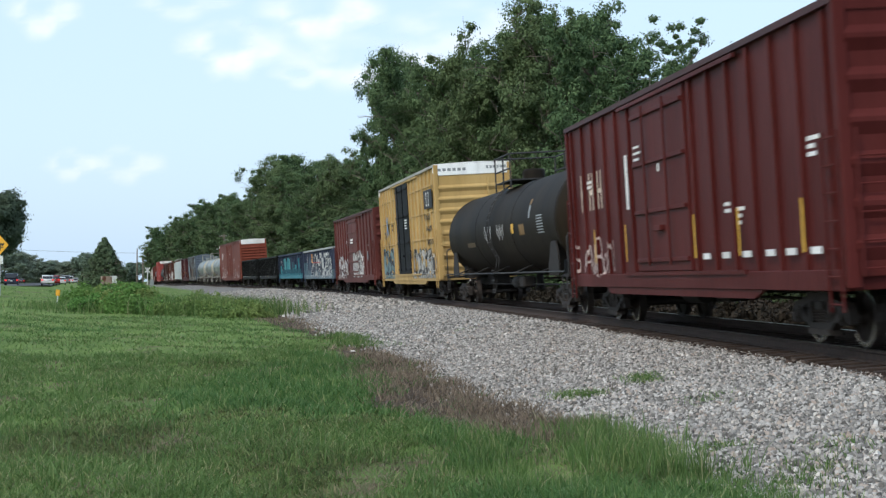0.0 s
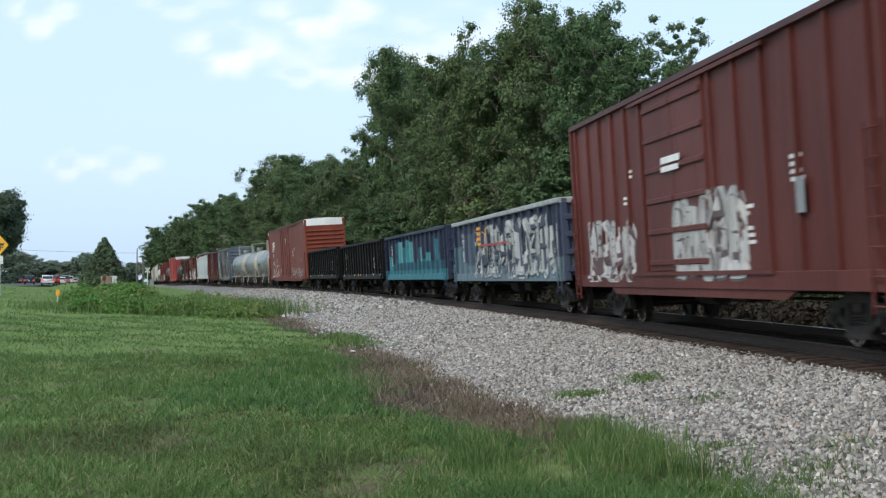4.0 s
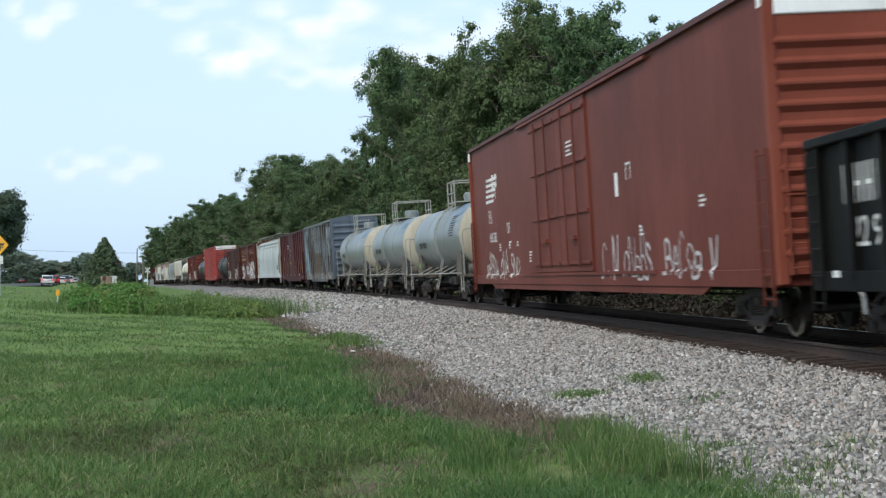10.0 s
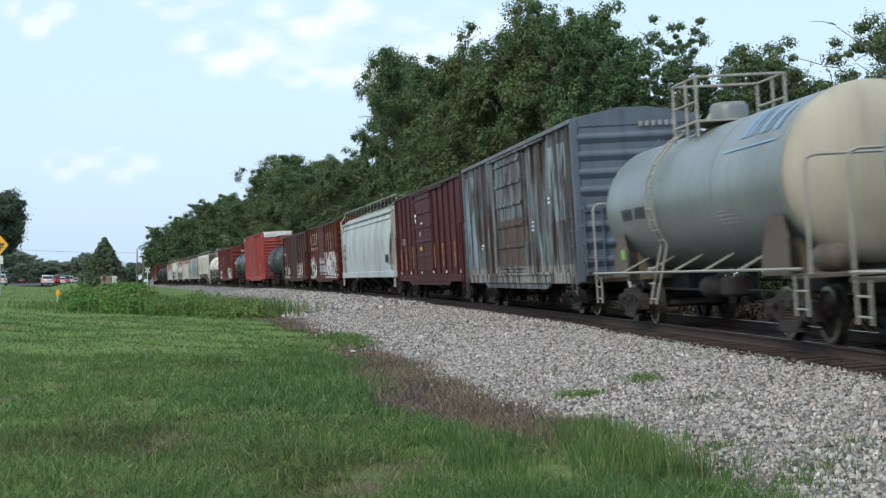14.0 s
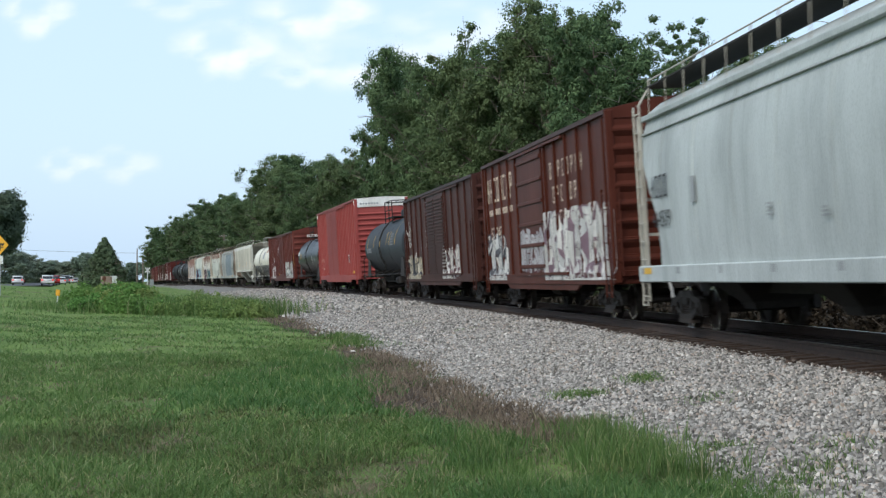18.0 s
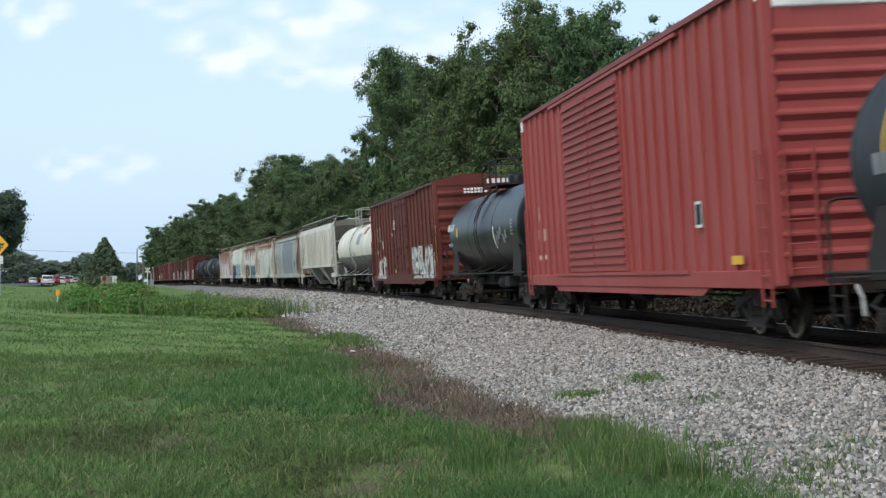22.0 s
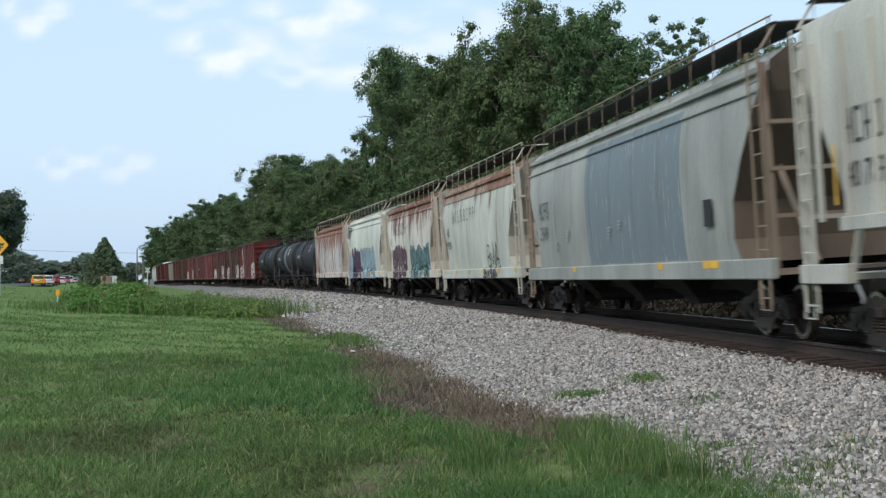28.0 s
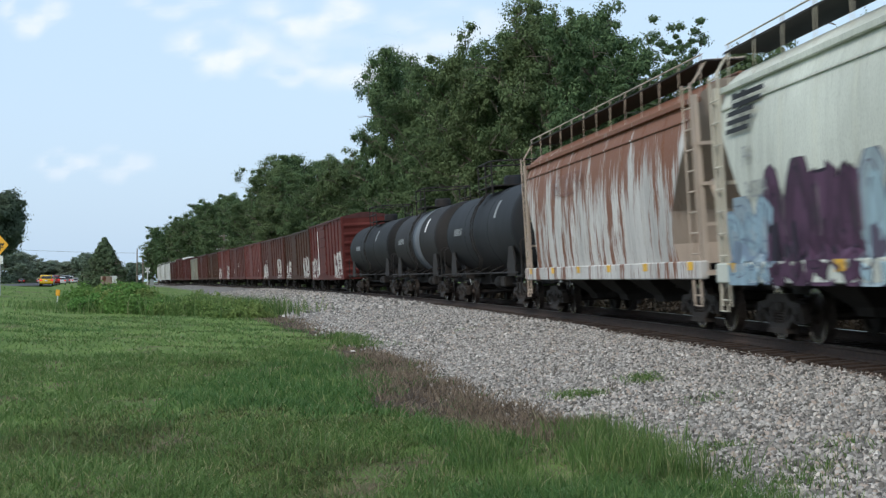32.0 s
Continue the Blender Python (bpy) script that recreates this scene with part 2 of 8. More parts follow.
def build_ground():
    xs = graded(-4200, 4200, -14, 14, 0.28, 1.06)
    ys = graded(-4200, 4500, 6, 70, 0.4, 1.045)
    gx, gy = np.meshgrid(xs, ys)
    z = ground_height(gx, gy)
    lat, s = lateral(gx, gy)
    v = np.stack([gx.ravel(), gy.ravel(), z], 1)
    nx, ny = len(xs), len(ys)
    i = (np.arange(ny - 1)[:, None] * nx + np.arange(nx - 1)).ravel()
    loops = np.stack([i, i + 1, i + nx + 1, i + nx], 1).ravel()
    me = mesh_np("ground", v, loops, 4, [ground_material()], True)
    near_line = (s > S_AXIS[0] + 5) & (s < S_AXIS[-1] - 5)
    t = toe(s)
    stone = smooth((lat - t) / 0.5 + 0.5) * (lat < 3.0) * near_line
    dead = dead_width(s)
    soil = np.maximum(smooth((lat - t + dead + 0.15) / 0.4 + 0.5) * (lat < t + 0.3) * (dead > 0.2) * near_line, (lat > 3.2) * (lat < 40) * near_line * 1.0)
    oil = smooth((1.95 - np.abs(lat + 0.1)) / 0.4) * near_line
    col = np.stack([stone, soil, oil, np.ones_like(oil)], 1).astype(np.float32)
    at = me.color_attributes.new("cover", "FLOAT_COLOR", "POINT")
    at.data.foreach_set("color", col.ravel())
    ob = new("ground", me)
    return tagged(ob, "mown green grass rising to a road, grey crushed stone by the rails", "ground", kind="structure")


build_ground()

# ---- track ----
M_RAIL = plain("rail_steel", (0.045, 0.027, 0.019), 0.85, 0.0, 0.35, 10)
M_RAIL_TOP = plain("rail_head", (0.32, 0.30, 0.28), 0.3, 0.9, 0.15, 14)
M_TIE = plain("creosoted_tie", (0.040, 0.024, 0.016), 0.9, 0, 0.45, 9, 0.5)


def rail_line(lat):
    s = np.concatenate([np.arange(-600, -30, 6.0), np.arange(-30, 120, 1.5), np.arange(120, 1200, 6.0)])
    prof = [(-0.07, -0.17), (0.07, -0.17), (0.07, -0.155), (0.012, -0.13), (0.012, -0.05), (0.037, -0.035), (0.037, 0.0), (-0.037, 0.0), (-0.037, -0.035), (-0.012, -0.05), (-0.012, -0.13), (-0.07, -0.155)]
    c, sn = math.cos(radians(CANT)), math.sin(radians(CANT))
    v = []
    for a in s:
        for px, pz in prof:
            w = (lat + px) * c - pz * sn
            v.append([float(q) for q in on_track(a, w, (lat + px) * sn + pz * c)])
    n = len(prof)
    f = []
    for i in range(len(s) - 1):
        for j in range(n):
            f.append((i * n + j, i * n + (j + 1) % n, (i + 1) * n + (j + 1) % n, (i + 1) * n + j))
    me = mesh_of("rail", v, f, (M_RAIL, M_RAIL_TOP))
    for k, poly in enumerate(me.polygons):
        poly.material_index = 1 if k % n == 6 else 0
    ob = new("rail", me)
    return tagged(ob, "rusty brown steel rail with a worn bright top", "rail", "running rails", "structure")


rail_line(-0.755)
rail_line(0.755)
# ---- train: shared pieces ----
TRAIN = []
MOVERS = []
M_UNDER = plain("grimy_underframe", (0.021, 0.017, 0.0145), 0.85, 0.1, 0.4, 6, 0.4)
M_BOGIE = plain("bogie_cast_steel", (0.034, 0.026, 0.021), 0.8, 0.2, 0.45, 7, 0.4)
M_WHEEL = plain("wheel_steel", (0.045, 0.035, 0.03), 0.6, 0.5, 0.35, 8)
M_TREAD = plain("polished_tread", (0.45, 0.43, 0.41), 0.25, 1.0, 0.1, 10)
M_SPRING = plain("coil_spring", (0.055, 0.041, 0.033), 0.7, 0.3, 0.3, 12)
M_WHITE = paint("white_stencil", (0.66, 0.65, 0.62), rust=0.0, streak=0.35, rough=0.6)
M_YELLOW = paint("reflector_yellow", (0.62, 0.36, 0.05), rust=0.0, streak=0.3)
M_BLACKP = paint("black_stencil", (0.02, 0.02, 0.022), rust=0.0, streak=0.1)


def lathe(profile, axis_y=False, n=24, cap=False):
    """Turns (radius, along) pairs about the y axis (or z)."""
    bm = bmesh.new()
    rings = []
    for r, a in profile:
        ring = []
        for k in range(n):
            t = 2 * math.pi * k / n
            ring.append(bm.verts.new((r * math.cos(t), a, r * math.sin(t)) if axis_y else (r * math.cos(t), r * math.sin(t), a)))
        rings.append(ring)
    for p, q in zip(rings[:-1], rings[1:]):
        for k in range(n):
            bm.faces.new((p[k], p[(k + 1) % n], q[(k + 1) % n], q[k]))
    if cap:
        bm.faces.new(rings[0])
        bm.faces.new(rings[-1][::-1])
    bmesh.ops.recalc_face_normals(bm, faces=bm.faces)
    return bm


def mesh_from(bm, name, mats, shade=False):
    me = bpy.data.meshes.new(name)
    bm.to_mesh(me)
    bm.free()
    for m in mats:
        me.materials.append(m)
    if shade:
        me.polygons.foreach_set("use_smooth", [True] * len(me.polygons))
    return me


def wheelset_mesh():
    bm = bmesh.new()
    for sx in (-1, 1):
        prof = [(0.02, 0.11), (0.10, 0.11), (0.12, 0.06), (0.33, 0.03), (0.36, 0.07), (0.42, 0.07), (0.425, -0.05), (0.45, -0.06), (0.45, -0.08), (0.36, -0.08), (0.33, -0.03), (0.10, -0.05), (0.02, -0.05)]
        w = lathe(prof, False, 22)
        rot = Matrix.Translation((sx * 0.755, 0, 0.42)) @ Matrix.Rotation(radians(90 * sx), 4, "Y")
        w.transform(rot)
        me = bpy.data.meshes.new("w")
        w.to_mesh(me)
        w.free()
        bm.from_mesh(me)
        bpy.data.meshes.remove(me)
    rod(bm, (-1.1, 0, 0.42), (1.1, 0, 0.42), 0.08, 10)
    me = mesh_from(bm, "wheelset", [M_WHEEL, M_TREAD])
    for f in me.polygons:
        r = math.hypot(f.center.y, f.center.z - 0.42)
        if 0.355 < r < 0.41 and 0.7 < abs(f.center.x) < 0.9:
            f.material_index = 1
    return me


def side_frame(bm, sx):
    """Cast side frame: arched top member, bent lower member, columns beside the spring nest and bearing jaws."""
    x0, x1 = sx * 0.99, sx * 1.13
    side_plate(bm, [(-1.10, 0.53), (-1.02, 0.63), (-0.60, 0.67), (-0.42, 0.77), (0.42, 0.77), (0.60, 0.67), (1.02, 0.63), (1.10, 0.53), (0.98, 0.53), (0.58, 0.56), (0.38, 0.64), (-0.38, 0.64), (-0.58, 0.56), (-0.98, 0.53)], x0, x1)
    side_plate(bm, [(-0.80, 0.50), (-0.42, 0.24), (0.42, 0.24), (0.80, 0.50), (0.68, 0.54), (0.66, 0.50), (0.40, 0.33), (-0.40, 0.33), (-0.66, 0.50), (-0.68, 0.54)], x0, x1)
    side_plate(bm, [(-0.44, 0.17), (0.44, 0.17), (0.40, 0.25), (-0.40, 0.25)], sx * 0.96, sx * 1.16)
    for e in (-1, 1):
        side_plate(bm, [(e * 0.30, 0.30), (e * 0.42, 0.30), (e * 0.44, 0.66), (e * 0.32, 0.66)], x0, x1)
        side_plate(bm, [(e * 1.10, 0.55), (e * 1.14, 0.34), (e * 1.04, 0.32), (e * 1.00, 0.55)], x0, x1)
        side_plate(bm, [(e * 0.75, 0.55), (e * 0.72, 0.33), (e * 0.64, 0.36), (e * 0.66, 0.55)], x0, x1)
        y = e * 0.875
        box(bm, sx * 1.05, y - 0.12, 0.50, sx * 1.15, y + 0.12, 0.58, 0.015)
        rod(bm, (sx * 0.95, y, 0.42), (sx * 1.14, y, 0.42), 0.105, 12)
        rod(bm, (sx * 1.14, y, 0.42), (sx * 1.18, y, 0.42), 0.06, 8)


def bogie_mesh():
    bm = bmesh.new()
    for sx in (-1, 1):
        side_frame(bm, sx)
    box(bm, -1.15, -0.17, 0.50, 1.15, 0.17, 0.66, 0.03)
    for y in (-0.42, 0.42):
        box(bm, -0.9, y - 0.05, 0.34, 0.9, y + 0.05, 0.44)
        for sx in (-1, 1):
            box(bm, sx * 0.62, y - 0.06, 0.28, sx * 0.86, y + 0.06, 0.56, 0.02)
    return mesh_from(bm, "bogie", [M_BOGIE])


def spring_mesh():
    """One coil of a spring nest, wound round an upright axis."""
    pts = [(0.062 * math.cos(k * 0.9), 0.062 * math.sin(k * 0.9), 0.26 + 0.0062 * k) for k in range(41)]
    bm = bmesh.new()
    limb(bm, pts, 0.017, 0.017, 4)
    return mesh_from(bm, "spring", [M_SPRING])


ME_WHEELSET, ME_BOGIE, ME_SPRING = wheelset_mesh(), bogie_mesh(), spring_mesh()


def coupler_mesh():
    bm = one_box(-0.1, -0.75, 0.72, 0.1, 0, 0.94, 0.02)
    box(bm, -0.2, -0.95, 0.68, 0.16, -0.7, 0.98, 0.05)
    rods([(0.0, -0.1, 0.66), (-0.3, -0.4, 0.5), (-0.32, -0.75, 0.45)], 0.03, 6, bm)
    return mesh_from(bm, "coupler", [M_UNDER])


ME_COUPLER = coupler_mesh()
ME_HOSE = mesh_from(rods([(0, 0, 0.8), (-0.02, -0.25, 0.62), (-0.02, -0.3, 0.36)], 0.035, 6), "brake_hose", [plain("pale_hose_fitting", (0.45, 0.45, 0.44), 0.5, 0.3)])


def running_gear(root, L, inset=1.9):
    for e in (-1, 1):
        turn = 0 if e < 0 else 180
        b = share("bogie", ME_BOGIE, root, pose(0, e * (L / 2 - inset), 0, 0, 0, turn), "grimy cast-steel bogie")
        for y in (-0.875, 0.875):
            share("wheelset", ME_WHEELSET, b, pose(0, y, 0))
        for y in (-0.2, 0.0, 0.2):
            share("spring", ME_SPRING, b, pose(-1.06, y, 0))
            share("spring", ME_SPRING, b, pose(1.06, y, 0))
        share("coupler", ME_COUPLER, root, pose(0, e * (L / 2), 0, 0, 0, turn), "rusty knuckle coupler")
        share("brake_hose", ME_HOSE, root, pose(-0.35, e * (L / 2), 0, 0, 0, turn), "pale brake hose fitting")


def underframe(root, L, z=1.0, mat=None, deep=True):
    bm = one_box(-0.32, -L / 2 + 0.1, 0.68, 0.32, L / 2 - 0.1, z)
    for y in np.arange(-L / 2 + 2.9, L / 2 - 2.8, 1.6):
        box(bm, -1.4, y - 0.05, z - 0.16, 1.4, y + 0.05, z)
    part("underframe", bm, mat or M_UNDER, root)
    if deep:
        bm = one_box(-0.9, -1.6, 0.55, -0.35, -0.7, 0.92, 0.04)
        rod(bm, (-0.7, 0.5, 0.68), (-0.7, 1.6, 0.68), 0.2, 12)
        rods([(-0.5, -L / 2 + 3, 0.62), (-0.5, 2, 0.62), (0.3, L / 2 - 3, 0.62)], 0.025, 6, bm)
        part("brake_gear", bm, M_UNDER, root, "grimy brake cylinder and rods")


def car_root(name, label, category):
    ob = new(name)
    tagged(ob, label, category, "cars of the freight train")
    return ob


def place(root, front, rear):
    TRAIN.append((root, (front + rear) / 2))
    return root


def car_paint(name, root, base, worn=None, rust=0.25, streak=0.3, rough=0.55, seed=0.0, blocks=(), rust_colour=(0.11, 0.045, 0.028), spec=0.06, top_rust=0.0, top=4.0):
    """Weathered paint laid out in the car's own space. blocks: plain painted fields (y0, y1, z0, z1, colour)."""
    m, n, l, p = nodes_of(name)
    tc = n.new("ShaderNodeTexCoord")
    tc.object = root
    co = tc.outputs["Object"]
    sep = n.new("ShaderNodeSeparateXYZ")
    l.new(co, sep.inputs[0])

    def nz(scale, detail=4, r=0.6, stretch=(1, 1, 1), off=(0, 0, 0), distort=0.0):
        mp = n.new("ShaderNodeMapping")
        mp.inputs["Scale"].default_value = stretch
        mp.inputs["Location"].default_value = off
        t = n.new("ShaderNodeTexNoise")
        t.inputs["Scale"].default_value = scale
        t.inputs["Detail"].default_value = detail
        t.inputs["Roughness"].default_value = r
        t.inputs["Distortion"].default_value = distort
        l.new(co, mp.inputs[0])
        l.new(mp.outputs[0], t.inputs["Vector"])
        return t.outputs["Fac"]

    def math_(op, a, b):
        x = n.new("ShaderNodeMath")
        x.operation = op
        for k, v in enumerate((a, b)):
            if isinstance(v, (int, float)):
                x.inputs[k].default_value = v
            else:
                l.new(v, x.inputs[k])
        return x.outputs[0]

    def span(out, a, b, soft):
        mid, half = (a + b) / 2, (b - a) / 2
        d = math_("ABSOLUTE", math_("SUBTRACT", out, mid), 0)
        x = n.new("ShaderNodeMapRange")
        x.inputs["From Min"].default_value = half - soft
        x.inputs["From Max"].default_value = half + soft
        x.inputs["To Min"].default_value = 1
        x.inputs["To Max"].default_value = 0
        l.new(d, x.inputs["Value"])
        return x.outputs[0]

    worn = worn or tuple(min(1, c * 1.45 + 0.006) for c in base)
    dark = tuple(c * 0.5 for c in base)
    big = nz(0.5, 5, 0.6, (1, 1, 0.6), (seed, seed * 2, 0))
    c = ramp(n, l, big, [(0.32, base), (0.68, worn)])
    for y0, y1, z0, z1, colour in blocks:
        k = math_("MULTIPLY", span(sep.outputs[1], y0, y1, 0.02), span(sep.outputs[2], z0, z1, 0.02))
        edge = nz(5.0, 4, 0.7, (1, 1, 0.25), (seed, y0, 0))
        k = math_("MULTIPLY", k, ramp(n, l, edge, [(0.34, (0.0,) * 3), (0.42, (1,) * 3)]))
        c = mix(n, l, k, c, colour)
    st = nz(3.0, 5, 0.65, (1, 1, 0.1), (seed * 3, 0, seed))
    c = mix(n, l, ramp(n, l, st, [(0.5, (0, 0, 0)), (0.74, (streak,) * 3)]), c, dark)
    if rust > 0:
        rn = nz(1.8, 8, 0.72, (1, 1, 0.22), (0, seed * 5, seed))
        lo = 0.74 - 0.3 * rust
        c = mix(n, l, ramp(n, l, rn, [(lo, (0, 0, 0)), (lo + 0.08, (1, 1, 1))]), c, rust_colour)
    if top_rust > 0:
        rn = nz(1.6, 8, 0.7, (1, 1, 0.16), (3, seed, seed))
        x = n.new("ShaderNodeMapRange")
        x.inputs["From Min"].default_value = top - 2.6
        x.inputs["From Max"].default_value = top + 0.2
        l.new(sep.outputs[2], x.inputs["Value"])
        k = math_("ADD", math_("MULTIPLY", x.outputs[0], 0.42 * top_rust), rn)
        c = mix(n, l, ramp(n, l, k, [(0.64, (0, 0, 0)), (0.76, (1, 1, 1))]), c, rust_colour)
    fine = nz(22, 3, 0.6)
    c = mix(n, l, ramp(n, l, fine, [(0.45, (0, 0, 0)), (0.8, (0.25,) * 3)]), c, dark)
    l.new(c, p.inputs["Base Color"])
    p.inputs["Roughness"].default_value = rough
    p.inputs["Specular IOR Level"].default_value = spec
    bump(n, l, p, big, 0.2, 0.06)
    return m


def word(root, text, y, z, size, mat, x=-1.5, name="lettering", stretch=1.0):
    """Painted letters on the camera's side of a car, y is the end nearest the car's rear."""
    me = TEXTS[text].copy()
    me.materials.append(mat)
    me.name = name
    o = new(name, me)
    o.parent = root
    o["kind"] = "stuff"
    o.matrix_basis = Matrix.Translation((x, y, z)) @ Matrix(((0, 0, -1, 0), (-1, 0, 0, 0), (0, 1, 0, 0), (0, 0, 0, 1))) @ Matrix.Diagonal((size * stretch, size, 1, 1))
    return o


def bars(root, items, mat, x=-1.5, name="stencil_mark"):
    """Flat painted bars (y, z, wide, high) that stand for marks too small to read."""
    bm = bmesh.new()
    for y, z, w, h in items:
        v = [bm.verts.new(q) for q in ((x, y, z), (x, y - w, z), (x, y - w, z + h), (x, y, z + h))]
        bm.faces.new(v[::-1])
    ob = part(name, bm, mat, root)
    if len(items) > 2:
        ob["kind"] = "stuff"
    return ob


def letter_blocks(root, text, y, z, size, mat, x=-1.5, gap=1.0, name="painted_letter"):
    """Broken letter-sized strokes in place of an owner's name, one mesh a letter."""
    for i, ch in enumerate(text):
        if ch == " ":
            continue
        bm = bmesh.new()
        a = y - i * size * 0.78 * gap
        w, t = size * 0.5, size * 0.115
        kind = ord(ch) % 4
        loop = [(0, 0), (w, 0), (w, size), (0, size)]
        hole = [(t, t), (w - t, t), (w - t, size - t), (t, size - t)]
        if kind == 0:
            outs = [[loop[k], loop[(k + 1) % 4], hole[(k + 1) % 4], hole[k]] for k in range(4)]
        elif kind == 1:
            outs = [[(0, 0), (w, 0), (w, t), (t, t)], [(0, 0), (t, t), (t, size - t), (0, size)], [(0, size), (t, size - t), (w, size - t), (w, size)]]
        elif kind == 2:
            outs = [[(0, 0), (t, 0), (t, size), (0, size)], [(t, size - t), (w, size - t), (w, size), (t, size)], [(t, size * 0.45), (w, size * 0.45), (w, size * 0.45 + t), (t, size * 0.45 + t)], [(w - t, size * 0.45 + t), (w, size * 0.45 + t), (w, size - t), (w - t, size - t)]]
        else:
            outs = [[(0, 0), (t, 0), (t, size), (0, size)], [(t, size * 0.42), (w - t, size * 0.42), (w - t, size * 0.42 + t), (t, size * 0.42 + t)], [(w - t, 0), (w, 0), (w, size), (w - t, size)]]
        for q in outs:
            bm.faces.new([bm.verts.new((x, a - u, z + v)) for u, v in q][::-1])
        bmesh.ops.remove_doubles(bm, verts=bm.verts, dist=1e-4)
        part(name, bm, mat, root)


def ladder(root, x, y, z0, z1, mat, wide=0.45, along="y", name="ladder", step=0.36):
    bm = bmesh.new()
    d = (0, wide / 2, 0) if along == "y" else (wide / 2, 0, 0)
    a, b = Vector((x, y, 0)) - Vector(d), Vector((x, y, 0)) + Vector(d)
    for q in (a, b):
        rod(bm, (q.x, q.y, z0), (q.x, q.y, z1), 0.022, 5)
    z = z0 + 0.1
    while z < z1 - 0.05:
        rod(bm, (a.x, a.y, z), (b.x, b.y, z), 0.016, 5)
        z += step
    return part(name, bm, mat, root)


# ---- sprayed lettering ----
SPRAY = {}


def spray_paint(colour):
    if colour not in SPRAY:
        SPRAY[colour] = paint("spray_paint", colour, rust=0.55, streak=0.75, rough=0.65, seed=len(SPRAY) * 1.3, rust_colour=tuple(v * 0.45 + 0.03 for v in colour))
    return SPRAY[colour]


def ribbon(bm, pts, wide, skin, lift, slot, lim):
    """A painted stroke along (y, z) points that follows the skin of a car, kept inside lim (y0, y1, z0, z1)."""
    rows = []
    for i, q in enumerate(pts):
        a, b = pts[max(i - 1, 0)], pts[min(i + 1, len(pts) - 1)]
        dy, dz = b[0] - a[0], b[1] - a[1]
        n = math.hypot(dy, dz) or 1.0
        w = wide / 2
        ends = ((q[0] - dz / n * w, q[1] + dy / n * w), (q[0] + dz / n * w, q[1] - dy / n * w))
        ends = [(min(lim[1], max(lim[0], u)), min(lim[3], max(lim[2], v))) for u, v in ends]
        rows.append([bm.verts.new((skin(u, v) - lift, u, v)) for u, v in ends])
    for p, q in zip(rows[:-1], rows[1:]):
        bm.faces.new((p[0], q[0], q[1], p[1])).material_index = slot


def curve(pts, n=18):
    """A smooth line through loose (y, z) points."""
    out = []
    for i in range(len(pts) - 1):
        p0, p1, p2, p3 = (Vector(pts[max(0, min(len(pts) - 1, i + k))]) for k in (-1, 0, 1, 2))
        for k in range(n):
            t = k / n
            q = 0.5 * (2 * p1 + (p2 - p0) * t + (2 * p0 - 5 * p1 + 4 * p2 - p3) * t * t + (3 * p1 - p0 - 3 * p2 + p3) * t ** 3)
            out.append((q.x, q.y))
    return out + [tuple(pts[-1])]


STROKES = [
    [[(0, 0), (0.05, 1), (0.5, 1), (0.55, 0.55), (0.1, 0.5), (0.6, 0.45), (0.7, 0.05), (0, 0)]],
    [[(0.65, 0.8), (0.3, 1), (0, 0.5), (0.25, 0), (0.7, 0.2)]],
    [[(0, 0), (0.35, 1), (0.7, 0)], [(0.15, 0.4), (0.6, 0.42)]],
    [[(0.65, 0.85), (0.2, 1), (0.1, 0.65), (0.6, 0.4), (0.5, 0.02), (0, 0.12)]],
    [[(0.02, 0), (0.05, 1), (0.6, 0.05), (0.68, 1)]],
    [[(0.1, 1), (0.05, 0.02), (0.7, 0.05)], [(0.08, 0.5), (0.5, 0.55)], [(0.1, 1), (0.65, 0.95)]],
    [[(0.3, 0), (0.0, 0.5), (0.3, 1), (0.68, 0.5), (0.3, 0), (0.1, 0.3)]],
    [[(0, 1), (0.35, 0.1), (0.7, 1)], [(0.35, 0.1), (0.38, -0.05)]],
]


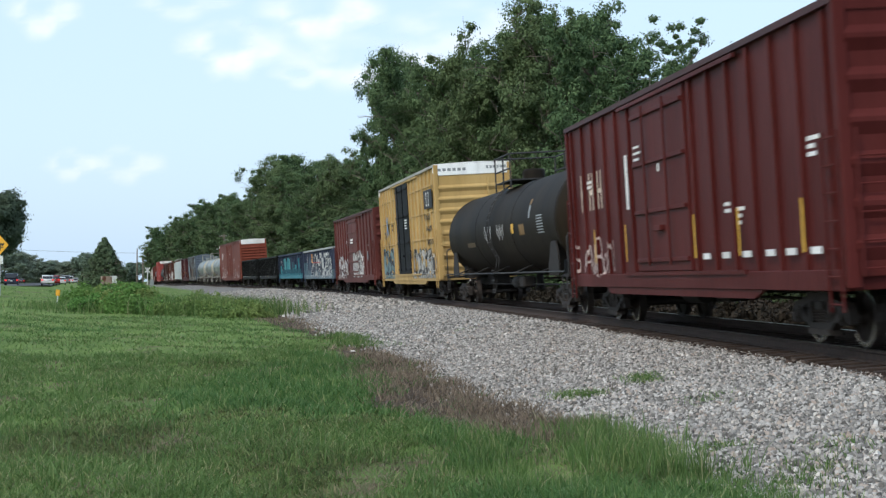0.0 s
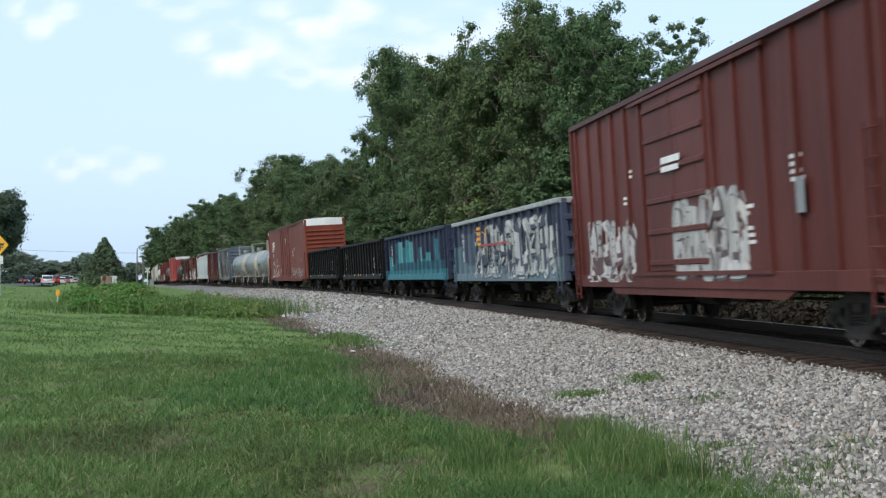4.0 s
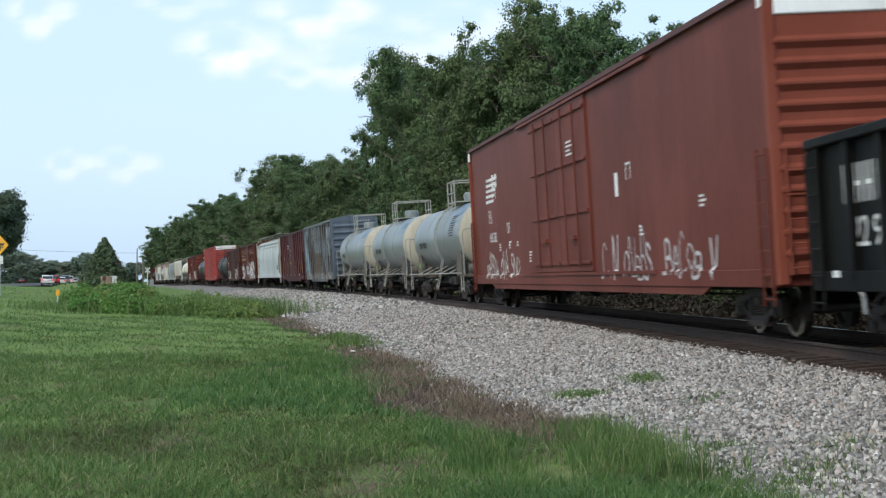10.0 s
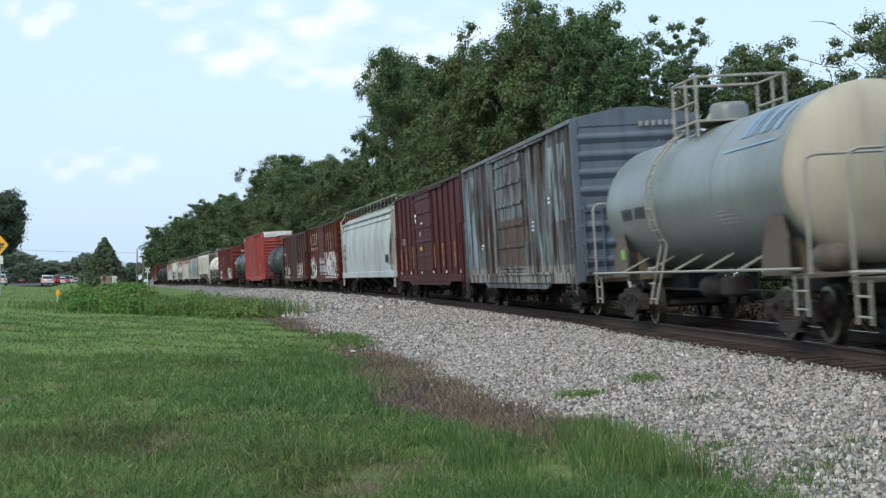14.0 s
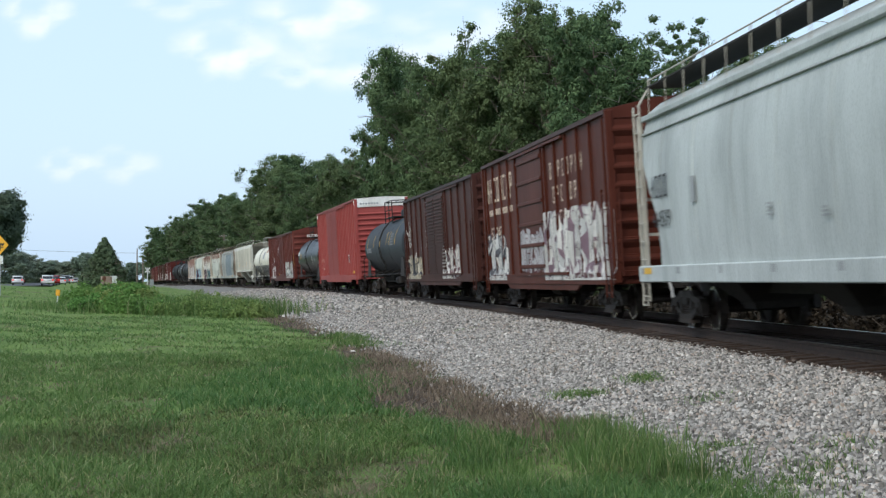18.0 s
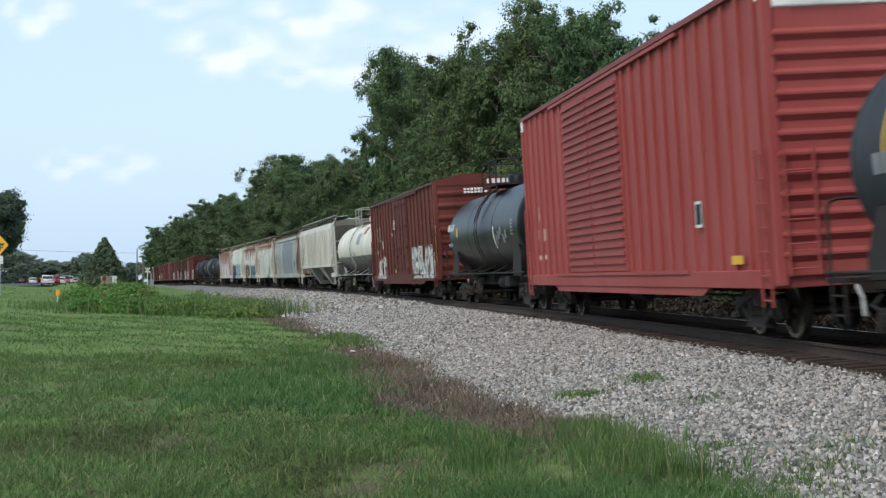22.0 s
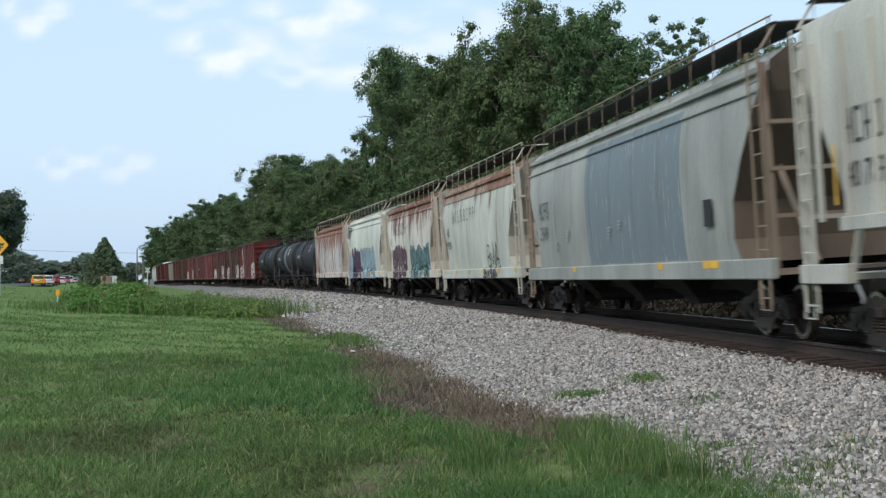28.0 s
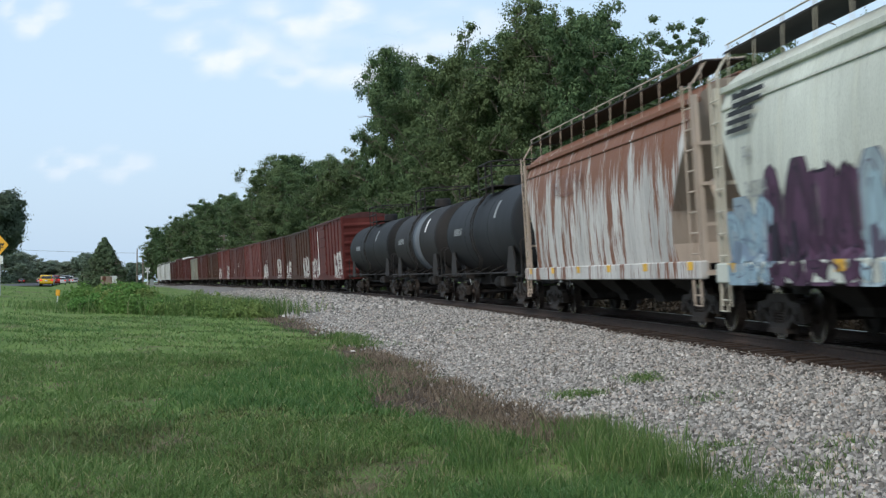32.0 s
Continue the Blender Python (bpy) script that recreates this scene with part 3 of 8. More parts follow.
def sprayed(root, skin, field, seed):
    """Sprayed lettering over (y0, y1, z0, z1): fat filled letters with outlines, or, when thin, a scrawl of single strokes. The shapes
    are loose loops, not words."""
    y0, y1, z0, z1, fill, line, dens = field
    r = random.Random(seed)
    high = z1 - z0
    lim = (y0 - 0.15, y1 + 0.15, max(0.93, z0 - 0.15), z1 + 0.2)
    fat = dens >= 0.6
    n = max(2, int(round((y1 - y0) / (high * (0.62 if fat else 0.5)))))
    cell = (y1 - y0) / n
    pale = tuple(0.6 * v + 0.4 * w for v, w in zip(fill, (0.30, 0.31, 0.32))) if fill[1] > 0.25 else tuple(v * 1.35 for v in fill)
    for i in range(n * 2 if fat else n):
        if not fat and r.random() < 0.25:
            continue
        under = fat and i < n
        mats = [spray_paint(pale if under else fill), spray_paint(line)]
        at = y1 - cell * (i % n) + (cell * r.uniform(-0.3, 0.3) if under else 0)
        wide, tall = cell * r.uniform(0.9, 1.25), high * (r.uniform(0.72, 1.0) if fat else r.uniform(0.35, 1.0))
        low = z0 + (high - tall) * (r.random() if fat else 0.4 * r.random())
        tilt = r.uniform(-0.12, 0.2)
        bm = bmesh.new()
        for stroke in STROKES[r.randrange(len(STROKES))]:
            pts = []
            for u, v in stroke:
                u, v = u + r.uniform(-0.06, 0.06), v + r.uniform(-0.05, 0.05)
                pts.append((at - (u + tilt * v) * wide * 1.25, low + min(1.03, max(-0.03, v)) * tall))
            path = curve(pts, 12)
            if fat:
                body = min(cell * 0.42, tall * 0.30) * (1.35 if under else 1.0)
                ribbon(bm, path, body + 0.09, skin, 0.005 + 0.0003 * i, 1, lim)
                ribbon(bm, path, body, skin, 0.008 + 0.0003 * i, 0, lim)
                ribbon(bm, [(q[0] + body * 0.22, q[1] + body * 0.15) for q in path[3:-6]], 0.025, skin, 0.011 + 0.0003 * i, 1, lim)
            else:
                ribbon(bm, path, r.uniform(0.03, 0.085), skin, 0.006 + 0.0003 * i, 0, lim)
        if fat and r.random() < 0.6:
            for _ in range(3):
                a = at - cell * r.random()
                b = low + tall * r.uniform(0.0, 0.3)
                ribbon(bm, [(a, b), (a, b - r.uniform(0.1, 0.35))], 0.03, skin, 0.016, 0, lim)
        me = mesh_from(bm, "sprayed_letter", mats)
        share("sprayed_letter", me, root)


# ---- boxcars ----
def boxcar(name, label, front, rear, H, base, worn=None, posts=14, door=(-1.6, 1.6), door_base=None, door_style="plug", ribs=8, white_top=0.0, roof_base=None, end_base=None, rust=0.25, streak=0.3, seed=1.0, tags=(), blocks=(), W=1.55, peak=0.22, category="boxcar", smooth_side=False, sill_deep=0.18, far=False, rust_colour=(0.11, 0.045, 0.028)):
    L = rear - front
    root = car_root(name, label, category)
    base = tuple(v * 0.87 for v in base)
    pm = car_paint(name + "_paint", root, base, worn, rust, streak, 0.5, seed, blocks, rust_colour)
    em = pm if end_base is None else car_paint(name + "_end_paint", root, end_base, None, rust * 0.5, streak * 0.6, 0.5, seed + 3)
    rm = plain(name + "_roof", roof_base or tuple(c * 0.8 for c in base), 0.6, 0.2, 0.3, 3)
    z0, plate = 1.0, W - 0.07
    y0, y1 = -L / 2, L / 2
    part("body", prism(bmesh.new(), [(-plate, z0), (plate, z0), (plate, H - 0.08), (-plate, H - 0.08)], y0 + 0.05, y1 - 0.05), pm, root)
    roof = prism(bmesh.new(), [(-W - 0.02, H - 0.10), (W + 0.02, H - 0.10), (W + 0.02, H), (0.35, H + peak), (-0.35, H + peak), (-W - 0.02, H)], y0, y1)
    for y in np.linspace(y0 + 0.6, y1 - 0.6, 3 if far else 14):
        prism(roof, [(-W, H + 0.0), (-0.3, H + peak + 0.03), (0.3, H + peak + 0.03), (W, H + 0.0)], y - 0.05, y + 0.05)
    part("roof", roof, rm, root)
    part("side_sill", one_box(-W, y0 + 0.1, z0 - sill_deep, W, y1 - 0.1, z0 + 0.1, 0.01), pm, root)
    if sill_deep < 0.3 and not far:
        for sx in (-1, 1):
            part("sill_skirt", side_plate(bmesh.new(), [(y0 + 3.2, z0 - 0.1), (y0 + 4.0, z0 - 0.32), (y1 - 4.0, z0 - 0.32), (y1 - 3.2, z0 - 0.1)], sx * (W - 0.09), sx * (W - 0.03)), pm, root)
    # side posts
    d0, d1 = door
    if not smooth_side:
        bm = one_box(-0.035, -0.055, z0 + 0.06, 0.035, 0.055, H - 0.12, 0.012)
        me = mesh_from(bm, "side_post", [pm])
        n_l = max(2, int(round((d0 - y0) / (L / posts))))
        n_r = max(2, int(round((y1 - d1) / (L / posts))))
        ys = list(np.linspace(y0 + 0.5, d0 - 0.35, n_l)) + list(np.linspace(d1 + 0.35, y1 - 0.5, n_r))
        for sx in (-1, 1):
            for y in ys:
                share("side_post", me, root, pose(sx * (W - 0.045), float(y), 0))
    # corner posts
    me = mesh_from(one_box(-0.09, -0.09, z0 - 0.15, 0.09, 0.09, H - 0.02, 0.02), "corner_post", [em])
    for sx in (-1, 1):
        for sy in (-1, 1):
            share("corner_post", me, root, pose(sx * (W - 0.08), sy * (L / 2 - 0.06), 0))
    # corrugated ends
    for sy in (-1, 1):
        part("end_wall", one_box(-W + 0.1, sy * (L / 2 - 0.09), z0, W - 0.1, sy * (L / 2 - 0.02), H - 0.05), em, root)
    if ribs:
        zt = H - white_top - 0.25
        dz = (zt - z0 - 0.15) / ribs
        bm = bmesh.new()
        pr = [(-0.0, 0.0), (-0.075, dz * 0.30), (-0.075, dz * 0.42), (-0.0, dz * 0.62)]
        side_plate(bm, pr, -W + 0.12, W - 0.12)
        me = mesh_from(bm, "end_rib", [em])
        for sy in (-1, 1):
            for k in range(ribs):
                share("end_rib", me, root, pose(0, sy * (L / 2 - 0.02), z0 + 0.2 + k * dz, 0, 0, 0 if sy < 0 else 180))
    if not white_top and not far:
        for sy in (-1, 1):
            part("end_gable", prism(bmesh.new(), [(-W + 0.02, H - 0.2), (W - 0.02, H - 0.2), (W - 0.02, H - 0.01), (0.5, H + peak - 0.02), (-0.5, H + peak - 0.02), (-W + 0.02, H - 0.01)], sy * (L / 2 - 0.08), sy * (L / 2 + 0.006)), em, root)
    if white_top:
        wm = car_paint(name + "_white_end", root, (0.74, 0.72, 0.67), None, 0.05, 0.25, 0.5, seed + 9)
        for sy in (-1, 1):
            bm = one_box(-W, sy * (L / 2 - 0.10), H - white_top, W, sy * (L / 2 + 0.012), H + 0.01, 0.02)
            prism(bm, [(-W, H + 0.01), (W, H + 0.01), (0.35, H + peak + 0.01), (-0.35, H + peak + 0.01)], sy * (L / 2 - 0.1), sy * (L / 2 + 0.008))
            part("end_panel", bm, wm, root, "white-painted top panel of the end")
            part("corner_wrap", one_box(-W - 0.012, sy * (L / 2 - 0.22), H - white_top * 0.75, -W + 0.03, sy * (L / 2 - 0.02), H - 0.02), wm, root)
    # doors
    dm = pm if door_base is None else car_paint(name + "_door_paint", root, door_base, None, rust, streak, 0.55, seed + 5)
    for sx in (-1, 1):
        n_leaf = 2 if (d1 - d0) > 4 else 1
        for k in range(n_leaf):
            a = d0 + (d1 - d0) * k / n_leaf
            b = d0 + (d1 - d0) * (k + 1) / n_leaf
            dx0, dx1 = sx * (plate - 0.01), sx * (W - 0.02)
            leaf = part("door", one_box(dx0, a + 0.02, z0 + 0.14, dx1, b - 0.02, H - 0.2, 0.01), dm, root)
            if door_style == "plug":
                nb = 4
                for i in range(nb):
                    zz = z0 + 0.35 + (H - z0 - 0.8) * i / (nb - 1)
                    part("door_bar", one_box(dx1, a + 0.08, zz - 0.04, dx1 + sx * 0.05, b - 0.08, zz + 0.04, 0.01), dm, leaf)
                for yy in (a + (b - a) * 0.3, a + (b - a) * 0.7):
                    part("lock_rod", rod(bmesh.new(), (dx1 + sx * 0.07, yy, z0 + 0.25), (dx1 + sx * 0.07, yy, H - 0.3), 0.025, 6), dm, leaf)
                part("door_handle", one_box(dx1, (a + b) / 2 - 0.25, z0 + 0.9, dx1 + sx * 0.1, (a + b) / 2 + 0.25, z0 + 1.0, 0.01), dm, leaf)
            elif door_style == "ribbed":
                nb = 22
                me = mesh_from(side_plate(bmesh.new(), [(a + 0.08, 0), (b - 0.08, 0), (b - 0.08, 0.07), (a + 0.08, 0.07)], 0, sx * 0.05), "door_rib", [dm])
                for i in range(nb):
                    share("door_rib", me, leaf, pose(dx1, 0, z0 + 0.3 + (H - z0 - 0.75) * i / (nb - 1), 0, 0, 0))
            else:
                for zz in np.linspace(z0 + 0.3, H - 0.4, 6):
                    part("door_bar", one_box(dx1, a + 0.04, zz - 0.05, dx1 + sx * 0.04, b - 0.04, zz + 0.05, 0.012), dm, leaf)
        part("door_track", one_box(sx * (W - 0.02), d0 - (d1 - d0) * 0.8, z0 + 0.06, sx * (W + 0.035), d1 + (d1 - d0) * 0.25, z0 + 0.13), pm, root)
        part("door_track", one_box(sx * (W - 0.02), d0 - (d1 - d0) * 0.8, H - 0.2, sx * (W + 0.03), d1 + (d1 - d0) * 0.25, H - 0.13), pm, root)
    if not far:
        top = z0 + 1.9
        for sy in (-1, 1):
            ladder(root, -W - 0.05, sy * (L / 2 - 0.32), z0 - 0.45, top, pm)
            ladder(root, -W + 0.4, sy * (L / 2 + 0.1), z0 + 0.0, top, em, 0.45, "x")
        part("hand_brake", rods([(0.55, y0 - 0.14, z0 + 0.4), (0.55, y0 - 0.14, H - 0.6)], 0.03, 6), em, root)
    post_ys = [] if smooth_side else [float(y) for y in ys]

    def skin(y, z):
        if z < z0 + 0.1:
            return -W
        if d0 < y < d1:
            return -(W - 0.02)
        return -(W - 0.01) if any(abs(y - q) < 0.06 for q in post_ys) else -plate

    for k, field_ in enumerate(tags):
        sprayed(root, skin, field_, seed * 10 + k)
    underframe(root, L)
    running_gear(root, L, 2.3)
    return place(root, front, rear), pm


# ---- gondolas ----
def gondola(name, label, front, rear, H, base, worn=None, coping=None, posts=16, rust=0.2, streak=0.3, seed=1.0, tags=(), blocks=(), W=1.55):
    L = rear - front
    root = car_root(name, label, "gondola")
    pm = car_paint(name + "_paint", root, base, worn, rust, streak, 0.55, seed, blocks)
    cm = pm if coping is None else plain(name + "_coping", coping, 0.7, 0, 0.3, 4)
    z0 = 1.02
    y0, y1 = -L / 2 + 0.25, L / 2 - 0.25
    for sx in (-1, 1):
        part("side_wall", one_box(sx * (W - 0.13), y0, z0, sx * (W - 0.09), y1, H - 0.06), pm, root)
        bm = one_box(sx * (W - 0.16), y0, H - 0.13, sx * (W + 0.04), y1, H, 0.02)
        part("top_rail", bm, cm, root)
        part("side_sill", one_box(sx * (W - 0.14), y0, z0 - 0.14, sx * (W - 0.005), y1, z0 + 0.12, 0.01), pm, root)
    me = mesh_from(side_plate(bmesh.new(), [(-0.09, z0), (0.09, z0), (0.065, H - 0.12), (-0.065, H - 0.12)], -0.05, 0.05), "side_post", [pm])
    for y in np.linspace(y0 + 0.35, y1 - 0.35, posts):
        for sx in (-1, 1):
            share("side_post", me, root, pose(sx * (W - 0.045), float(y), 0))
    for sy in (-1, 1):
        part("end_wall", one_box(-W + 0.1, sy * (L / 2 - 0.29), z0, W - 0.1, sy * (L / 2 - 0.25), H - 0.1), pm, root)
        part("top_rail", one_box(-W, sy * (L / 2 - 0.33), H - 0.15, W, sy * (L / 2 - 0.18), H, 0.02), cm, root)
        for zz in np.linspace(z0 + 0.15, H - 0.5, 4):
            part("end_rib", one_box(-W + 0.1, sy * (L / 2 - 0.27), zz - 0.07, W - 0.1, sy * (L / 2 - 0.15), zz + 0.07, 0.02), pm, root)
        me2 = one_box(-W + 0.02, sy * (L / 2 - 0.34), z0 - 0.14, -W + 0.2, sy * (L / 2 - 0.18), H - 0.02, 0.02)
        part("corner_post", me2, pm, root)
        part("corner_post", one_box(W - 0.2, sy * (L / 2 - 0.34), z0 - 0.14, W - 0.02, sy * (L / 2 - 0.18), H - 0.02, 0.02), pm, root)
        ladder(root, -W - 0.04, sy * (L / 2 - 0.55), z0 - 0.4, H - 0.2, pm)
    part("floor_plate", one_box(-W + 0.1, y0, z0 - 0.05, W - 0.1, y1, z0 + 0.02), M_UNDER, root)
    post_ys = np.linspace(y0 + 0.35, y1 - 0.35, posts)

    def skin(y, z):
        if z < z0 + 0.12:
            return -(W - 0.004)
        return -(W + 0.005) if np.min(np.abs(post_ys - y)) < 0.085 else -(W - 0.09)

    for k, field_ in enumerate(tags):
        sprayed(root, skin, field_, seed * 10 + k)
    underframe(root, L, 0.97)
    running_gear(root, L, 2.2)
    return place(root, front, rear), pm


# ---- tank cars ----
def tank_car(name, label, front, rear, r, zc, base, worn=None, rust=0.15, streak=0.3, seed=1.0, blocks=(), band=None, rail_mat=None, platform=True, rough=0.45, under=None, dome_y=0.0, spec=0.4, rail_half=1.0, deck=1.3, ladder_y=0.0, rail_top=2.1, head=None):
    L = rear - front
    root = car_root(name, label, "tank car")
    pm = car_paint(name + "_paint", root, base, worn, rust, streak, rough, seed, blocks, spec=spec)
    lm = rail_mat or M_UNDER
    half = L / 2 - 0.75
    prof = []
    for k in range(9):
        t = math.pi / 2 * k / 8
        prof.append((max(0.01, r * math.sin(t)), -half + 0.55 * (1 - math.cos(t)) - 0.0))
    ys = np.linspace(-half + 0.56, half - 0.56, 12)
    prof += [(r, float(y)) for y in ys]
    for k in range(8, -1, -1):
        t = math.pi / 2 * k / 8
        prof.append((max(0.01, r * math.sin(t)), half - 0.55 * (1 - math.cos(t))))
    bm = lathe(prof, True, 36)
    bm.transform(Matrix.Translation((0, 0, zc)))
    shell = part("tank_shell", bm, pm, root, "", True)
    for y in (-half + 0.62, -half * 0.33, half * 0.33, half - 0.62):
        ring = lathe([(r, -0.03), (r + 0.008, -0.02), (r + 0.008, 0.02), (r, 0.03)], True, 36)
        ring.transform(Matrix.Translation((0, float(y), zc)))
        part("weld_ring", ring, pm, root, "", True)
    if band:
        for y, w, colour in band:
            bmt = lathe([(r + 0.001, -w / 2), (r + 0.014, -w / 2), (r + 0.014, w / 2), (r + 0.001, w / 2)], True, 36)
            bmt.transform(Matrix.Translation((0, y, zc)))
            part("jacket_band", bmt, car_paint(name + "_band_paint", root, colour, None, 0.4, 0.5, 0.6, seed + 4), root, "stained pale band round the tank", True)
    if head:
        skin = [(q + 0.01, y - 0.01) for q, y in prof[:9]] + [(r + 0.01, -half + 0.72), (r + 0.001, -half + 0.72)]
        cap = lathe(skin, True, 36)
        cap.transform(Matrix.Translation((0, 0, zc)))
        part("painted_head", cap, car_paint(name + "_head_paint", root, head, None, 0.35, 0.45, 0.55, seed + 4), root, "cream painted tank end with rust stains", True)
        pot = lathe([(0.01, -0.4), (0.15, -0.38), (0.2, -0.28), (0.2, 0.28), (0.15, 0.38), (0.01, 0.4)], True, 16)
        pot.transform(Matrix.Translation((-0.95, -L / 2 + 0.62, 1.26)))
        part("brake_reservoir", pot, under or M_UNDER, root, "dusty round reservoir on the end platform", True)
    # sill, bolster saddles, running boards
    um = under or M_UNDER
    # brake gear hung below the belly
    tank = lathe([(0.01, -0.52), (0.14, -0.5), (0.21, -0.42), (0.21, 0.42), (0.14, 0.5), (0.01, 0.52)], True, 14)
    tank.transform(Matrix.Translation((-0.45, 0.9, 0.78)))
    part("air_reservoir", tank, M_UNDER, root, "", True)
    part("brake_cylinder", one_box(-0.75, -1.1, 0.62, -0.35, -0.35, 0.98, 0.05), M_UNDER, root)
    part("outlet_pipe", lathe([(0.01, 0.5), (0.16, 0.5), (0.16, 0.62), (0.11, 0.66), (0.11, zc - r + 0.05), (0.01, zc - r + 0.05)], False, 14), M_UNDER, root, "", True)
    part("brake_rod", rods([(-0.45, -L / 2 + 2.6, 0.72), (-0.45, L / 2 - 2.6, 0.72)], 0.03, 6), M_UNDER, root)
    part("train_pipe", rods([(0.5, -L / 2 + 0.4, 0.86), (0.5, L / 2 - 0.4, 0.86)], 0.035, 6), M_UNDER, root)
    for sy in (-1, 1):
        ya = sy * (L / 2 - 2.1)
        part("stub_sill", one_box(-0.3, sy * (L / 2 - 0.1), 0.7, 0.3, sy * (L / 2 - 3.9), 1.05, 0.02), M_UNDER, root)
        gusset = side_plate(bmesh.new(), [(ya - 0.62, 1.02), (ya + 0.62, 1.02), (ya + 0.62, 1.3), (ya + 0.2, 1.92), (ya - 0.38, 1.92), (ya - 0.62, 1.6)], -r * 0.94 - 0.015, -r * 0.94 + 0.015)
        part("saddle_plate", gusset, um, root, "dusty brown steel side plate")
        part("saddle", side_plate(bmesh.new(), [(ya - 0.55, 0.95), (ya + 0.55, 0.95), (ya + 0.35, zc - r * 0.55), (ya - 0.35, zc - r * 0.55)], -1.0, 1.0), um, root)
        part("end_platform", one_box(-1.45, sy * (L / 2 - 0.95), 0.98, 1.45, sy * (L / 2 - 0.1), 1.05, 0.01), um, root)
        hoop = [(1.42, 1.05), (1.42, rail_top - 0.14), (1.38, rail_top - 0.04), (1.28, rail_top)]
        hoop += [(-x, z) for x, z in hoop[::-1]]
        part("end_handrail", rods([(x, sy * (L / 2 - 0.2), z) for x, z in hoop], 0.028, 6), lm, root)
        ladder(root, -1.45, sy * (L / 2 - 0.55), 0.45, 1.02, lm, 0.5, "y", "step", 0.26)
    for sx in (-1, 1):
        part("side_rail", rods([(sx * 1.5, -L / 2 + 0.3, 1.12), (sx * 1.5, L / 2 - 0.3, 1.12)], 0.026, 6), lm, root)
        me = mesh_from(rods([(sx * 1.5, 0, 1.12), (sx * r * 0.62, 0.3, zc - r * 0.8)], 0.028, 6), "rail_bracket", [lm])
        for y in np.linspace(-L / 2 + 3.2, L / 2 - 3.2, 5):
            share("rail_bracket", me, root, pose(0, float(y), 0))
    if platform:
        yd, zt = dome_y, zc + r
        part("manway", lathe([(0.01, zt + 0.42), (0.3, zt + 0.42), (0.36, zt + 0.34), (0.36, zt - 0.1)], False, 18), pm, root, "", True).matrix_basis = pose(0, yd, 0)
        part("valve_bonnet", lathe([(0.01, zt + 0.34), (0.12, zt + 0.32), (0.2, zt + 0.2), (0.22, zt - 0.08)], False, 14), lm, root, "", True).matrix_basis = pose(0, yd + 0.9, 0)
        part("top_platform", one_box(-rail_half, yd - deck, zt + 0.02, rail_half, yd + deck, zt + 0.06), lm, root)
        zr = zt + 0.85
        me_p = mesh_from(rod(bmesh.new(), (0, 0, zt - 0.25), (0, 0, zr), 0.028, 6), "handrail_post", [lm])
        me_r = mesh_from(rod(bmesh.new(), (0, yd - deck, 0), (0, yd + deck, 0), 0.026, 6), "handrail", [lm])
        me_e = mesh_from(rod(bmesh.new(), (-rail_half, 0, 0), (rail_half, 0, 0), 0.026, 6), "end_rail", [lm])
        for sx in (-1, 1):
            for y in (yd - deck, yd - 0.1, yd + deck):
                share("handrail_post", me_p, root, pose(sx * rail_half, y, 0))
            share("handrail", me_r, root, pose(sx * rail_half, 0, zr))
            share("handrail", me_r, root, pose(sx * rail_half, 0, zr - 0.45))
        for y in (yd - deck, yd + deck):
            share("end_rail", me_e, root, pose(0, y, zr))
        yd += ladder_y
        pts = []
        for k in range(7):
            a = radians(-35 + k * 17)
            pts.append((-(r + 0.14) * math.cos(a), zc + (r + 0.14) * math.sin(a)))
        stiles = [rods([(-1.5, yd + dy, 0.5)] + [(px, yd + dy, pz) for px, pz in pts] + [(-rail_half, yd + dy, zt + 0.04)], 0.024, 6) for dy in (-0.22, 0.22)]
        lad = part("side_ladder", stiles[0], lm, root)
        part("stile", stiles[1], lm, lad)
        me_g = mesh_from(rod(bmesh.new(), (0, -0.22, 0), (0, 0.22, 0), 0.018, 5), "rung", [lm])
        for zz in (0.6, 0.9, 1.2):
            share("rung", me_g, lad, pose(-1.5, yd, zz))
        for (px, pz), (qx, qz) in zip(pts[:-1], pts[1:]):
            for f in (0.25, 0.75):
                share("rung", me_g, lad, pose(px + (qx - px) * f, yd, pz + (qz - pz) * f))
    running_gear(root, L, 2.1)
    return place(root, front, rear), pm


# ---- covered hoppers ----
def loft(levels):
    """Rectangular sections (z, half width, half length front, half length rear) joined upwards."""
    bm = bmesh.new()
    rows = []
    for z, w, a, b in levels:
        rows.append([bm.verts.new(q) for q in ((-w, -a, z), (w, -a, z), (w, b, z), (-w, b, z))])
    bm.faces.new(rows[0][::-1])
    bm.faces.new(rows[-1])
    for p, q in zip(rows[:-1], rows[1:]):
        for k in range(4):
            bm.faces.new((p[k], p[(k + 1) % 4], q[(k + 1) % 4], q[k]))
    bmesh.ops.recalc_face_normals(bm, faces=bm.faces)
    for e in bm.edges:
        e.smooth = len(e.link_faces) == 2 and e.calc_face_angle() < radians(32)
    return bm


